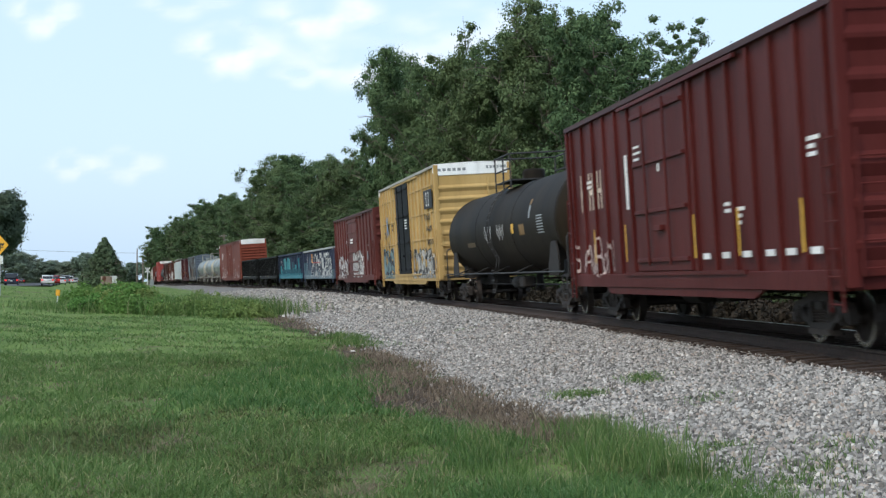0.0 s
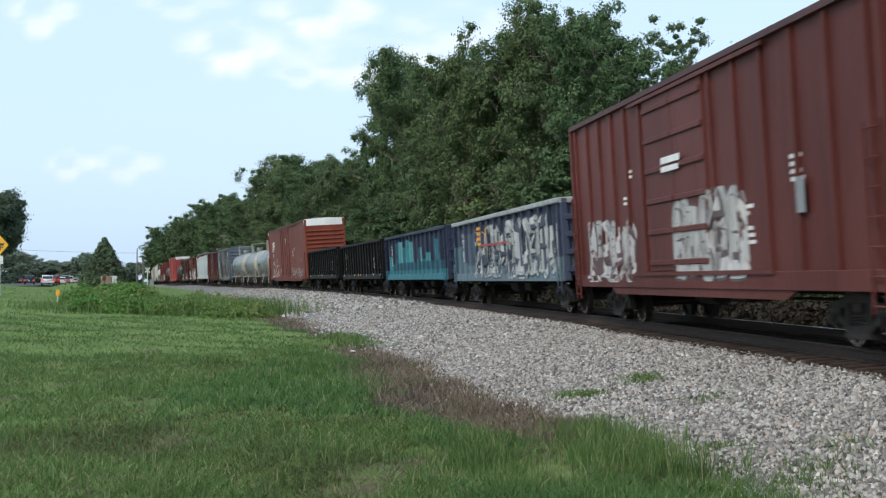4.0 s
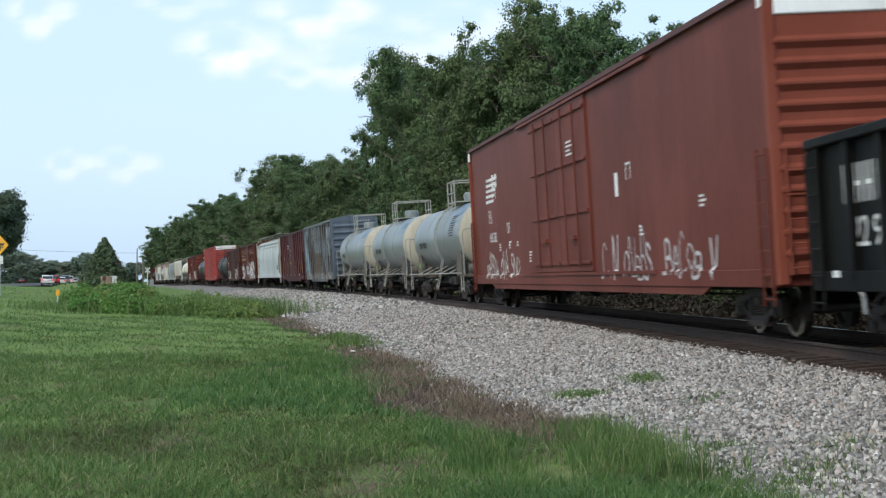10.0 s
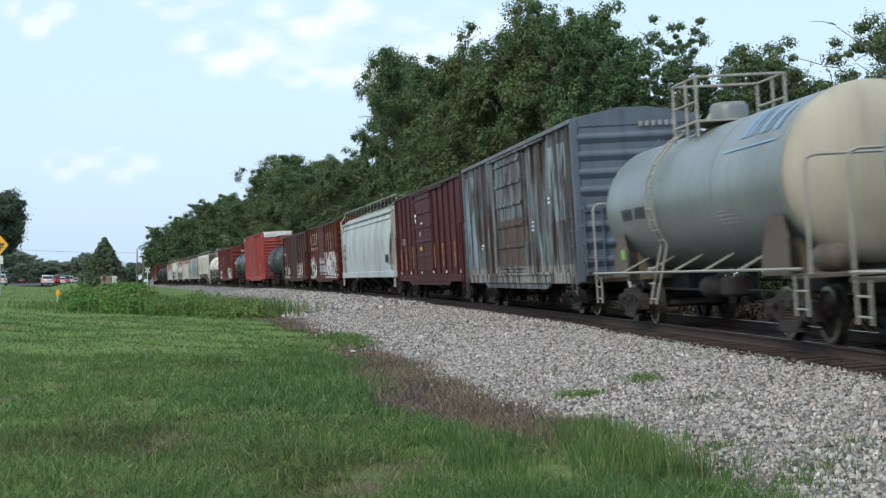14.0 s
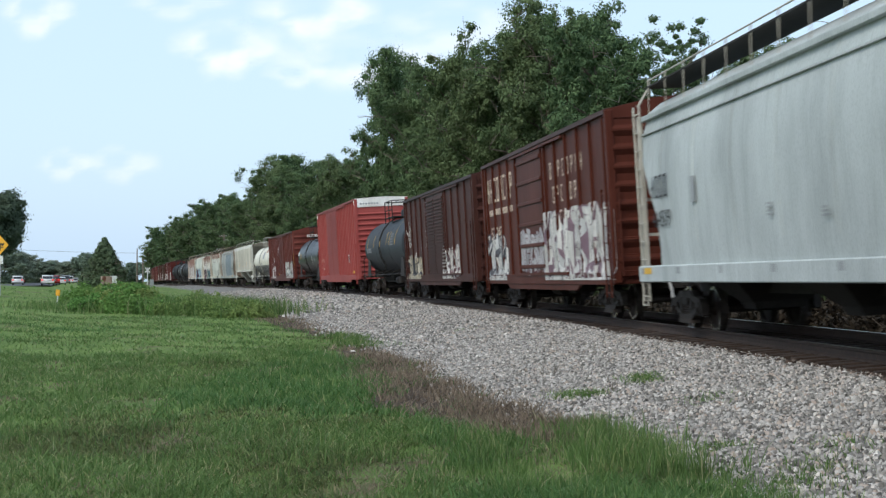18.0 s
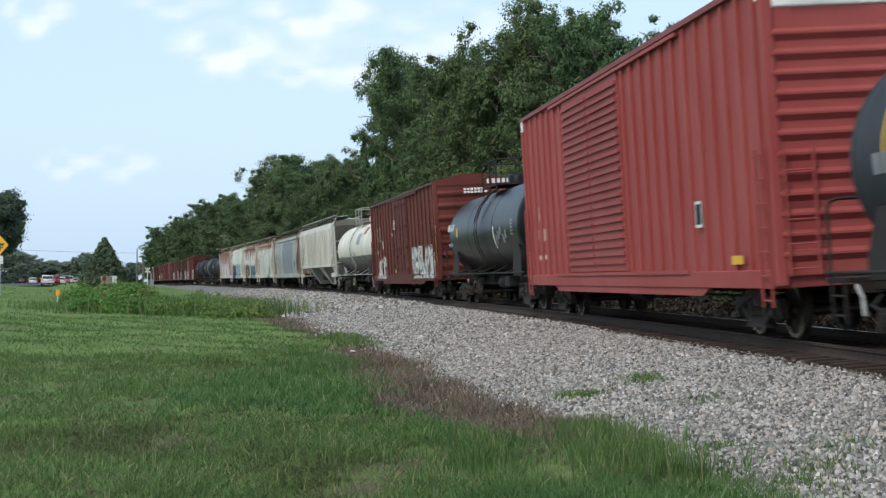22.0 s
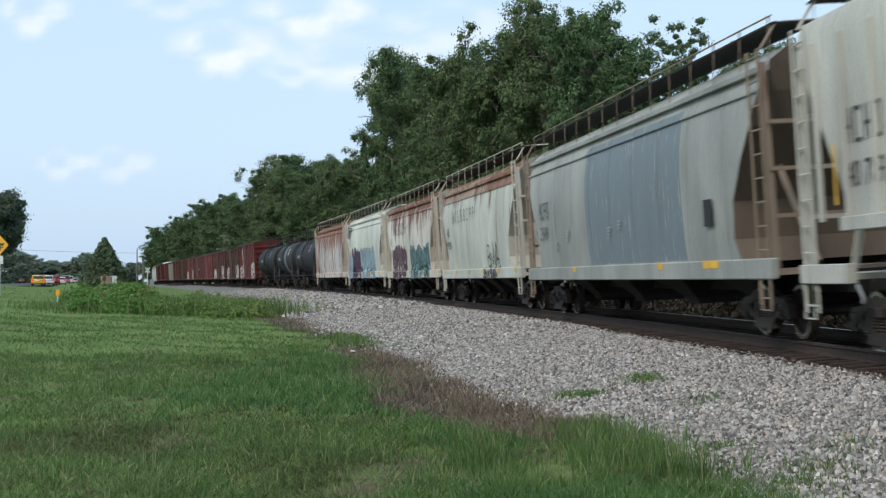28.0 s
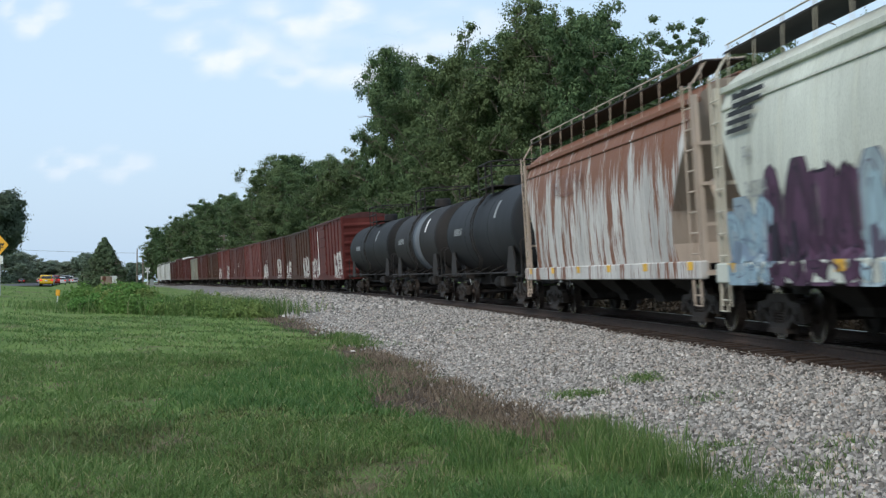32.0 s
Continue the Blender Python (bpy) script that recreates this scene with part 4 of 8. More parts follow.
def hopper(name, label, front, rear, H, base, worn=None, rust=0.2, streak=0.3, seed=1.0, tags=(), blocks=(), top_rust=0.0, ribs=0, bays=4, W=1.55, straight=False, rust_colour=(0.17, 0.07, 0.04), rail_colour=None, shade=0.75):
    L = rear - front
    root = car_root(name, label, "hopper car")
    base = tuple(v * 0.84 for v in base)
    pm = car_paint(name + "_paint", root, base, worn, rust, streak, 0.6, seed, blocks, rust_colour, 0.12, top_rust, H)
    lm = pm if rail_colour is None else car_paint(name + "_frame_paint", root, rail_colour, None, 0.4, 0.4, 0.6, seed + 2)
    h = L / 2
    if straight:
        lv = [(1.75, W - 0.06, h - 2.3, h - 2.3), (2.3, W - 0.06, h - 1.9, h - 1.9), (3.4, W - 0.06, h - 1.0, h - 1.0), (H - 0.3, W - 0.06, h - 0.45, h - 0.45), (H - 0.05, W - 0.18, h - 0.4, h - 0.4), (H + 0.1, 0.6, h - 0.4, h - 0.4)]
    else:
        lv = [(1.22, W - 0.06, h - 1.8, h - 1.8), (1.6, W - 0.02, h - 2.0, h - 2.0), (2.2, W, h - 1.9, h - 1.9), (2.8, W + 0.01, h - 1.4, h - 1.4), (3.3, W - 0.02, h - 0.95, h - 0.95), (3.8, W - 0.10, h - 0.7, h - 0.7), (H - 0.25, W - 0.28, h - 0.55, h - 0.55), (H - 0.05, W - 0.55, h - 0.5, h - 0.5), (H + 0.03, 0.4, h - 0.5, h - 0.5)]
    body = part("body", loft(lv), pm, root)
    body.data.polygons.foreach_set("use_smooth", [abs(f.normal.x) > 0.05 and abs(f.normal.y) < 0.2 for f in body.data.polygons])
    # end slopes: frame colour darkened by shade, painting in the dimness of the recess
    slope = car_paint(name + "_slope_shade_paint", root, tuple(v * shade for v in (rail_colour or (0.34, 0.31, 0.25))), None, 0.45, 0.5, 0.7, seed + 7)
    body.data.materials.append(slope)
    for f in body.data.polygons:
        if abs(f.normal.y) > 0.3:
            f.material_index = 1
    if not straight:
        # welded seams between the side sheets
        for k in range(9):
            y = (-h + 2.4) + (L - 4.8) * k / 8
            pts = [(-w - 0.004, y, z) for z, w, a, b in lv[1:7]]
            part("weld_seam", rods(pts, 0.011, 4), pm, root)
    zs = 1.08
    for sx in (-1, 1):
        if not straight:
            part("side_sill", one_box(sx * (W - 0.12), -h + 0.25, zs - 0.12, sx * (W + 0.03), h - 0.25, zs + 0.2, 0.02), pm, root)
            part("top_chord", one_box(sx * (W - 0.26), -h + 0.55, H - 0.42, sx * (W - 0.12), h - 0.55, H - 0.32, 0.01), pm, root)
            part("seam_strip", one_box(sx * (W - 0.12), -h + 0.75, H - 0.72, sx * (W - 0.06), h - 0.75, H - 0.68, 0.005), pm, root)
        else:
            part("side_sill", one_box(sx * (W - 0.14), -h + 2.0, 1.66, sx * (W + 0.02), h - 2.0, 1.84, 0.01), pm, root)
            for sy in (-1, 1):
                part("end_sill", one_box(sx * (W - 0.14), sy * (h - 2.1), zs - 0.1, sx * (W + 0.02), sy * (h - 0.25), zs + 0.16, 0.01), pm, root)
    if ribs:
        me = mesh_from(one_box(-0.035, -0.05, 1.8, 0.035, 0.05, H - 0.4, 0.01), "side_rib", [pm])
        for y in np.linspace(-h + 1.2, h - 1.2, ribs):
            for sx in (-1, 1):
                share("side_rib", me, root, pose(sx * (W - 0.03), float(y), 0))
    for sy in (-1, 1):
        # end frame with corner posts, slope sheet stiffeners and ladders
        for sx in (-1, 1):
            part("corner_post", side_plate(bmesh.new(), [(sy * (h - 0.28), zs), (sy * (h - 0.44), zs), (sy * (h - 0.52), H - 0.3), (sy * (h - 0.40), H - 0.3)], sx * (W - 0.16), sx * (W - 0.06)), lm, root)
            part("end_brace", rods([(sx * 0.8, sy * (h - 0.3), zs + 0.1), (sx * 0.9, sy * (h - 1.5), 2.7)], 0.06, 6), lm, root)
        ladder(root, -W + 0.02, sy * (h - 0.62), zs - 0.5, H - 0.1, lm, 0.5)
        part("end_platform", one_box(-W + 0.1, sy * (h - 1.6), zs - 0.06, W - 0.1, sy * (h - 0.22), zs + 0.02), lm, root)
        for zz in (1.9, 2.6, 3.3):
            part("end_bar", one_box(-W + 0.1, sy * (h - 0.36), zz - 0.03, W - 0.1, sy * (h - 0.30), zz + 0.03), lm, root)
        part("end_handrail", rods([(-W + 0.1, sy * (h - 0.45), H - 0.1), (-W + 0.35, sy * (h - 0.42), H + 0.28), (-0.5, sy * (h - 0.42), H + 0.30)], 0.025, 6), lm, root)
        part("stirrup_step", rods([(-W + 0.0, sy * (h - 0.35), zs), (-W + 0.0, sy * (h - 0.35), 0.5), (-W + 0.0, sy * (h - 0.75), 0.5), (-W + 0.0, sy * (h - 0.75), zs)], 0.02, 6), lm, root)
    # roof walk: grating, brackets and hatch covers
    gm = M_UNDER
    for sx in (-1, 1):
        part("roof_walk", one_box(sx * 0.5, -h + 0.35, H + 0.26, sx * 1.26, h - 0.35, H + 0.29), gm, root, "dark steel grating along the roof")
        me = mesh_from(rods([(sx * 1.24, 0, H + 0.40), (sx * 1.27, 0, H - 0.27), (sx * 0.7, 0, H - 0.02)], 0.018, 5), "walk_bracket", [lm])
        for y in np.linspace(-h + 0.6, h - 0.6, int(L / 1.35)):
            share("walk_bracket", me, root, pose(0, float(y), 0))
        part("walk_rail", rods([(sx * 1.24, -h + 0.5, H + 0.40), (sx * 1.24, h - 0.5, H + 0.40)], 0.016, 5), lm, root)
    for y in np.linspace(-h + 2.0, h - 2.0, max(3, int(L / 2.6))):
        part("hatch_cover", one_box(-0.42, float(y) - 0.9, H + 0.02, 0.42, float(y) + 0.9, H + 0.16, 0.04), pm, root)
    # discharge chutes
    for y in np.linspace(-h + 3.9, h - 3.9, bays):
        top = 1.8 if straight else 1.25
        bm = loft([(0.42, 0.45, 0.35, 0.35), (0.55, 0.5, 0.4, 0.4), (top, 1.3, 1.35, 1.35)])
        bm.transform(Matrix.Translation((0, float(y), 0)))
        part("discharge_chute", bm, pm if straight else M_UNDER, root)
    part("centre_sill", one_box(-0.3, -h + 0.1, 0.7, 0.3, h - 0.1, 1.05), M_UNDER, root)
    lz, lw = [q[0] for q in lv], [q[1] for q in lv]
    for k, field_ in enumerate(tags):
        sprayed(root, lambda y, z: -(W + 0.03) if z < 1.29 else -float(np.interp(z, lz, lw)) - 0.004, field_, seed * 10 + k)
    running_gear(root, L, 2.0)
    return place(root, front, rear), pm
# ---- the cars of the train, from the first that is seen to the last ----
TURQ, TURQ_PALE, TURQ_DIM = (0.075, 0.29, 0.32), (0.14, 0.36, 0.38), (0.055, 0.19, 0.23)
WH, DK = (0.52, 0.50, 0.46), (0.03, 0.03, 0.035)
DRIPS = tuple((8.3 - 1.02 * k - w, 8.3 - 1.02 * k, 1.1 + 0.1 * (k % 3), top, (TURQ, TURQ_PALE, TURQ_DIM)[k % 3]) for k, (w, top) in enumerate(((0.75, 2.0), (0.6, 2.45), (0.5, 1.9), (0.95, 2.62), (0.9, 2.62), (0.7, 2.35), (0.95, 2.66), (0.85, 2.55), (0.5, 2.1), (0.7, 1.8), (0.95, 2.25), (0.6, 1.75), (0.9, 2.0), (0.5, 1.6), (0.8, 2.5), (0.6, 1.9)))) + ((-9.2, 9.2, 0.85, 1.32, (0.06, 0.20, 0.24)), (-8.8, 7.5, 1.3, 1.65, (0.045, 0.12, 0.155)))
boxcar("boxcar", "oxide-red ribbed steel boxcar with sprayed lettering", -0.2, 17.6, 4.62, (0.080, 0.0145, 0.0125), posts=16, door=(-1.6, 2.3), ribs=6, seed=1.3, tags=((4.5, 8.6, 1.1, 1.9, (0.45, 0.36, 0.33), (0.10, 0.03, 0.03), 0.5),))
tank_car("tank_car", "black tank car with grimy shell on the rails", 18.6, 40.0, 1.46, 2.48, (0.009, 0.0075, 0.006), (0.026, 0.019, 0.012), rough=0.6, spec=0.07, seed=2.1, blocks=((-5.2, -4.4, 2.2, 2.5, (0.25, 0.15, 0.06)),), rail_mat=plain("dark_rail", (0.03, 0.028, 0.027), 0.7))
boxcar("boxcar", "yellow hi-cube boxcar with a black plug door and white end panel", 41.0, 58.8, 5.38, (0.50, 0.32, 0.115), (0.56, 0.38, 0.16), posts=18, peak=0.04, door=(-1.0, 3.0), door_base=(0.009, 0.009, 0.010), ribs=8, white_top=0.45, rust=0.2, streak=0.4, seed=3.2, roof_base=(0.4, 0.38, 0.34), tags=((4.6, 8.4, 0.85, 2.2, (0.12, 0.18, 0.19), DK, 0.75), (-8.2, -1.6, 0.95, 2.0, (0.40, 0.39, 0.35), (0.05, 0.05, 0.05), 0.7)))
boxcar("boxcar", "dull red short boxcar with sliding door and sprayed tags", 61.6, 80.4, 4.6, (0.112, 0.033, 0.028), posts=16, door=(-1.8, 2.3), door_style="slide", ribs=7, seed=4.4, tags=((3.6, 8.0, 1.0, 2.1, (0.42, 0.40, 0.38), (0.1, 0.06, 0.06), 0.6), (-3.6, 0.4, 1.1, 2.3, (0.45, 0.43, 0.40), (0.1, 0.08, 0.08), 0.6)))
gondola("gondola", "dark blue gondola with white and orange sprayed lettering", 81.8, 100.7, 2.98, (0.045, 0.055, 0.085), coping=(0.34, 0.35, 0.35), seed=5.1, tags=((-8.4, 4.6, 1.1, 2.5, (0.36, 0.37, 0.35), (0.06, 0.07, 0.09), 0.72),), blocks=((-9.2, 9.2, 0.86, 1.5, (0.15, 0.21, 0.24)), (7.0, 9.0, 1.2, 2.1, (0.12, 0.19, 0.23)), (4.6, 6.4, 1.4, 2.5, (0.10, 0.13, 0.17))))
gondola("gondola", "dark blue gondola with large turquoise sprayed blocks", 102.0, 121.0, 2.95, (0.030, 0.038, 0.062), seed=6.3, blocks=DRIPS)
gondola("gondola", "black ribbed steel gondola with white stencils", 122.2, 141.0, 2.92, (0.0065, 0.0065, 0.0065), (0.016, 0.0155, 0.0145), seed=7.7)
gondola("gondola", "black ribbed steel gondola with worn white lettering", 142.6, 161.0, 2.92, (0.007, 0.007, 0.007), (0.017, 0.0165, 0.015), seed=8.2)
# end_base: the side red made brighter, painting in the light on the end
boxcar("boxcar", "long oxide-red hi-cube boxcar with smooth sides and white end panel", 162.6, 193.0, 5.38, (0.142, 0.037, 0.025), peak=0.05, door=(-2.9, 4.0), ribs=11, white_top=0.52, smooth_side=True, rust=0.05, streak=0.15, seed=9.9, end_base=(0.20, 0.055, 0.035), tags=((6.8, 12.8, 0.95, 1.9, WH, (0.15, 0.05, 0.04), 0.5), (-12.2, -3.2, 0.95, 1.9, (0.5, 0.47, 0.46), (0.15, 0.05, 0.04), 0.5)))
GREY = (0.138, 0.156, 0.143)
M_PALE_RAIL = paint("pale_rail", (0.27, 0.265, 0.23), rust=0.15, streak=0.3)
for a, b, sd, deck_y in ((195.2, 209.7, 1.0, -1.7), (210.8, 224.9, 2.0, -0.1), (226.2, 240.6, 3.0, 0.85)):
    tank_car("tank_car", "pale grey tank car with a rust-stained cream end", a, b, 1.35, 2.48, GREY, (0.215, 0.24, 0.232), rust=0.05, streak=0.25, seed=sd, rail_mat=M_PALE_RAIL, under=paint("pale_under" + str(sd)[0], (0.098, 0.080, 0.063), rust=0.3, streak=0.5), rough=0.36, spec=0.55, dome_y=deck_y, rail_half=0.85, deck=0.8, ladder_y=0.75, rail_top=2.7, head=(0.33, 0.30, 0.235))
boxcar("boxcar", "weathered grey-blue boxcar with peeling paint and rust", 241.8, 259.2, 4.75, (0.10, 0.108, 0.112), (0.23, 0.275, 0.295), posts=16, door=(-2.0, 2.2), door_style="slide", ribs=8, rust=0.95, streak=0.85, seed=10.5, rust_colour=(0.062, 0.042, 0.034), end_base=(0.095, 0.115, 0.14), peak=0.22, roof_base=(0.15, 0.16, 0.17), blocks=((-7.6, -5.6, 2.4, 4.3, (0.30, 0.38, 0.42)), (6.6, 8.4, 1.3, 4.4, (0.27, 0.36, 0.40)), (-1.9, 2.1, 1.1, 2.7, (0.125, 0.074, 0.046)), (-4.6, -3.9, 1.2, 3.2, (0.26, 0.33, 0.36)), (3.2, 4.4, 1.0, 2.6, (0.30, 0.33, 0.34)), (5.0, 6.0, 2.6, 4.3, (0.22, 0.28, 0.31)), (-8.4, 8.4, 0.85, 1.3, (0.30, 0.29, 0.27))))
boxcar("boxcar", "dark maroon boxcar with ribbed sides and yellow reflectors", 259.6, 278.2, 4.65, (0.062, 0.013, 0.015), posts=14, door=(-1.6, 2.8), door_style="slide", ribs=7, rust=0.1, seed=11.1)
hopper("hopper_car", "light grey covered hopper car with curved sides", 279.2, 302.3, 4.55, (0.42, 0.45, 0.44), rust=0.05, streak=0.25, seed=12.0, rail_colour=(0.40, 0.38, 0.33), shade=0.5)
boxcar("boxcar", "brown boxcar with faded white lettering and sprayed tags", 304.2, 321.2, 4.6, (0.078, 0.021, 0.013), posts=14, door=(-1.1, 2.4), door_style="slide", ribs=8, rust=0.3, seed=13.3, tags=((-8.4, -1.2, 0.85, 2.5, WH, (0.16, 0.10, 0.12), 0.65), (-1.1, 2.2, 1.2, 2.2, (0.4, 0.38, 0.38), (0.09, 0.03, 0.03), 0.6), (4.8, 8.5, 0.7, 2.2, WH, (0.08, 0.08, 0.09), 0.6)))
boxcar("boxcar", "dark brown boxcar with ribbed door and pale tags", 323.2, 341.2, 4.45, (0.058, 0.022, 0.017), posts=14, door=(-2.3, 2.2), door_style="ribbed", ribs=8, rust=0.25, seed=14.2, tags=((7.0, 8.8, 2.1, 3.9, WH, DK, 0.5), (4.6, 9.0, 0.9, 1.8, (0.42, 0.36, 0.25), DK, 0.7), (-5.2, -1.5, 0.95, 2.0, (0.5, 0.47, 0.42), (0.1, 0.05, 0.05), 0.6)))
tank_car("tank_car", "dark slate tank car with yellow side marks", 341.8, 358.6, 1.45, 2.5, (0.026, 0.031, 0.036), (0.042, 0.048, 0.054), rough=0.55, spec=0.13, seed=15.0)
boxcar("boxcar", "bright red hi-cube boxcar with ribbed door and white end panel", 360.4, 381.0, 5.45, (0.35, 0.072, 0.064), (0.36, 0.092, 0.082), posts=26, peak=0.05, door=(-1.1, 4.7), door_style="ribbed", ribs=12, white_top=0.5, rust=0.0, streak=0.15, seed=16.4)
tank_car("tank_car", "glossy black tank car with white decals", 381.5, 397.5, 1.45, 2.5, (0.008, 0.009, 0.010), (0.014, 0.016, 0.018), rough=0.32, rust=0.0, streak=0.2, seed=17.0, spec=0.14)
boxcar("boxcar", "oxide-brown ribbed boxcar with large sprayed tags", 399.2, 420.4, 4.75, (0.112, 0.032, 0.025), posts=20, door=(-2.4, 2.2), peak=0.24, ribs=7, rust=0.15, seed=18.8, end_base=(0.12, 0.034, 0.026), tags=((-10.2, -4.0, 0.8, 2.1, WH, (0.2, 0.22, 0.2), 0.72), (5.4, 8.6, 0.8, 1.9, WH, (0.12, 0.05, 0.05), 0.6)))
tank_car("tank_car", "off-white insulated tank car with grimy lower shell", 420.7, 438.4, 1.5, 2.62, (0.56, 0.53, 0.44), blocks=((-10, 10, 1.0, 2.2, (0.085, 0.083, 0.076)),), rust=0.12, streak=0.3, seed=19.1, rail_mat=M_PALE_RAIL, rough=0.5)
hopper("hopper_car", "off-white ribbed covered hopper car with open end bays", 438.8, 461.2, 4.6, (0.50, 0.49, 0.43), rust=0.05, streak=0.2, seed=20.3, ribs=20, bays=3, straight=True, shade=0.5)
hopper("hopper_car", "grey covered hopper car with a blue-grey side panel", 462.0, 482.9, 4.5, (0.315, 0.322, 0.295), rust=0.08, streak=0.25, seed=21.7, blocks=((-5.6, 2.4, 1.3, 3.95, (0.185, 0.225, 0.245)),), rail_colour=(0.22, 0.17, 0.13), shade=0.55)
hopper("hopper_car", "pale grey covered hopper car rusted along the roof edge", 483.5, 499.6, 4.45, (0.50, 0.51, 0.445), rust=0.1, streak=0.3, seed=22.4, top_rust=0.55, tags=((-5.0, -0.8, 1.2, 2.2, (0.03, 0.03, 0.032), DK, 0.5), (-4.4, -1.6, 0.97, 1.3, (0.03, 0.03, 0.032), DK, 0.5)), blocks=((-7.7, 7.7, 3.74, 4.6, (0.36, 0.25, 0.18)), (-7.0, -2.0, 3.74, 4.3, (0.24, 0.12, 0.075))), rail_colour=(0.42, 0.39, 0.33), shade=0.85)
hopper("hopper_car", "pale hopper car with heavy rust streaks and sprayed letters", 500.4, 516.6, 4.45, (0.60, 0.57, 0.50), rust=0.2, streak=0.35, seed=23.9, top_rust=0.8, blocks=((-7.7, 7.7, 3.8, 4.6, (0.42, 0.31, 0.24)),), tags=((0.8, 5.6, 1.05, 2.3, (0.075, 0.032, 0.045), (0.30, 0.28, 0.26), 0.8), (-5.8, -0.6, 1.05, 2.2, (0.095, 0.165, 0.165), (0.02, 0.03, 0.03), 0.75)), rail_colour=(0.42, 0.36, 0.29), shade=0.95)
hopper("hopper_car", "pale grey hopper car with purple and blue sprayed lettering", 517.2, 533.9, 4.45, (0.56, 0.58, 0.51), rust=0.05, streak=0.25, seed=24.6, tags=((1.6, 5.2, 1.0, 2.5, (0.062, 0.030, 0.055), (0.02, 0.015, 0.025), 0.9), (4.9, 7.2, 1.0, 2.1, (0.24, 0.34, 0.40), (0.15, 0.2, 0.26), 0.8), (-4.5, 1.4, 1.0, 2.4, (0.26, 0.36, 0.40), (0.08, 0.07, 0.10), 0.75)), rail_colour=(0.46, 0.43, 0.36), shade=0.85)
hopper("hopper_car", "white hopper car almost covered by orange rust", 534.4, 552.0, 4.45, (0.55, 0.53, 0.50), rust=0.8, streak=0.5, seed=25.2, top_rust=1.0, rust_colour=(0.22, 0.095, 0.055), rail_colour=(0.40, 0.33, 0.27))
tank_car("tank_car", "dark grey tank car with dull weathered shell", 552.8, 568.4, 1.45, 2.5, (0.014, 0.015, 0.017), seed=26.0, rough=0.65, spec=0.15)
tank_car("tank_car", "dark tank car with pale chalky stripes", 569.0, 584.0, 1.45, 2.5, (0.017, 0.015, 0.014), seed=27.0, band=((-1.0, 1.8, (0.12, 0.135, 0.15)),), rough=0.65, spec=0.15)
tank_car("tank_car", "soot-black tank car with brown stains", 584.4, 602.8, 1.45, 2.5, (0.010, 0.0095, 0.0095), seed=28.0, rough=0.65, spec=0.15)
TAIL_CARS = [(604.6, 623.4, 4.7, (0.1025, 0.0262, 0.0221)), (624.2, 643.3, 4.55, (0.064, 0.0279, 0.018)), (644.3, 665.8, 4.55, (0.0828, 0.0295, 0.0221)), (666.6, 684.6, 4.6, (0.141, 0.0467, 0.041)), (685.3, 705.6, 4.55, (0.0894, 0.0295, 0.0238)), (706.5, 723.9, 4.6, (0.1345, 0.0426, 0.0369)), (724.8, 744.2, 4.55, (0.064, 0.0279, 0.018)), (745.1, 764.5, 4.6, (0.0771, 0.0262, 0.0205)), (766.6, 781.6, 4.3, (0.234, 0.228, 0.18)), (784.6, 803.6, 4.6, (0.0828, 0.023, 0.0205)), (804.4, 823.4, 4.9, (0.0771, 0.023, 0.0189)), (824.2, 843.0, 4.5, (0.064, 0.023, 0.0189))]
for i, (a, b, h, col) in enumerate(TAIL_CARS):
    tg = ((5.0, 8.8, 1.0, 2.2, WH, (0.1, 0.05, 0.05), 0.6), (-8.0, -4.4, 1.0, 2.4, WH, (0.1, 0.05, 0.05), 0.6)) if i in (0, 1, 2, 5) else ()
    boxcar("boxcar", ("oxide-red", "rusty brown", "brown-red", "faded pink-red", "dull red", "faded red", "dark brown", "red-brown", "pale tan", "maroon", "dark red", "dark maroon")[i] + " ribbed steel boxcar in the long train", a, b, h, col, posts=12, door=(0.2, 3.6), door_style="slide", ribs=6, white_top=0.5 if i == 10 else 0.0, rust=0.45, streak=0.6, seed=30 + i * 1.7, tags=tg, far=True)
for i, (a, b) in enumerate(((844.6, 864.0), (865.0, 884.4), (885.4, 904.8))):
    hopper("hopper_car", "off-white covered hopper car near the train's end", a, b, 4.5, (0.46, 0.46, 0.43), seed=50 + i, rust=0.1)
# ---- painted marks on the cars ----
CARS = {i: ob for i, (ob, _s) in enumerate(TRAIN)}
M_RED_MARK = paint("red_mark", (0.30, 0.05, 0.06), rust=0.0)
M_ORANGE_MARK = paint("orange_mark", (0.60, 0.26, 0.03), rust=0.0)
M_CREAM = paint("faded_cream_paint", (0.55, 0.44, 0.34), rust=0.1, streak=0.4)
M_BLUE_MARK = paint("faded_blue_paint", (0.16, 0.22, 0.30), rust=0.0)
M_DARK_LETTER = paint("dark_letter_paint", (0.07, 0.065, 0.065), rust=0)
M_PALE_BLUE = paint("pale_blue_paint", (0.20, 0.30, 0.40), rust=0.0)
M_GREY_MARK = paint("grey_stencil", (0.25, 0.26, 0.26), rust=0.0)
PX = -1.484


def small_marks(root, L, rng, n, zlo, zhi, mat, x=PX, size=0.12):
    """Little stencil panels: rows of short bars in a few blocks."""
    items = []
    for _ in range(n):
        y, z = rng.uniform(-L / 2 + 1, L / 2 - 1), rng.uniform(zlo, zhi)
        for k in range(rng.randint(2, 4)):
            items.append((y, z - k * size * 0.9, rng.uniform(2, 5) * size, size * 0.5))
    return bars(root, items, mat, x)


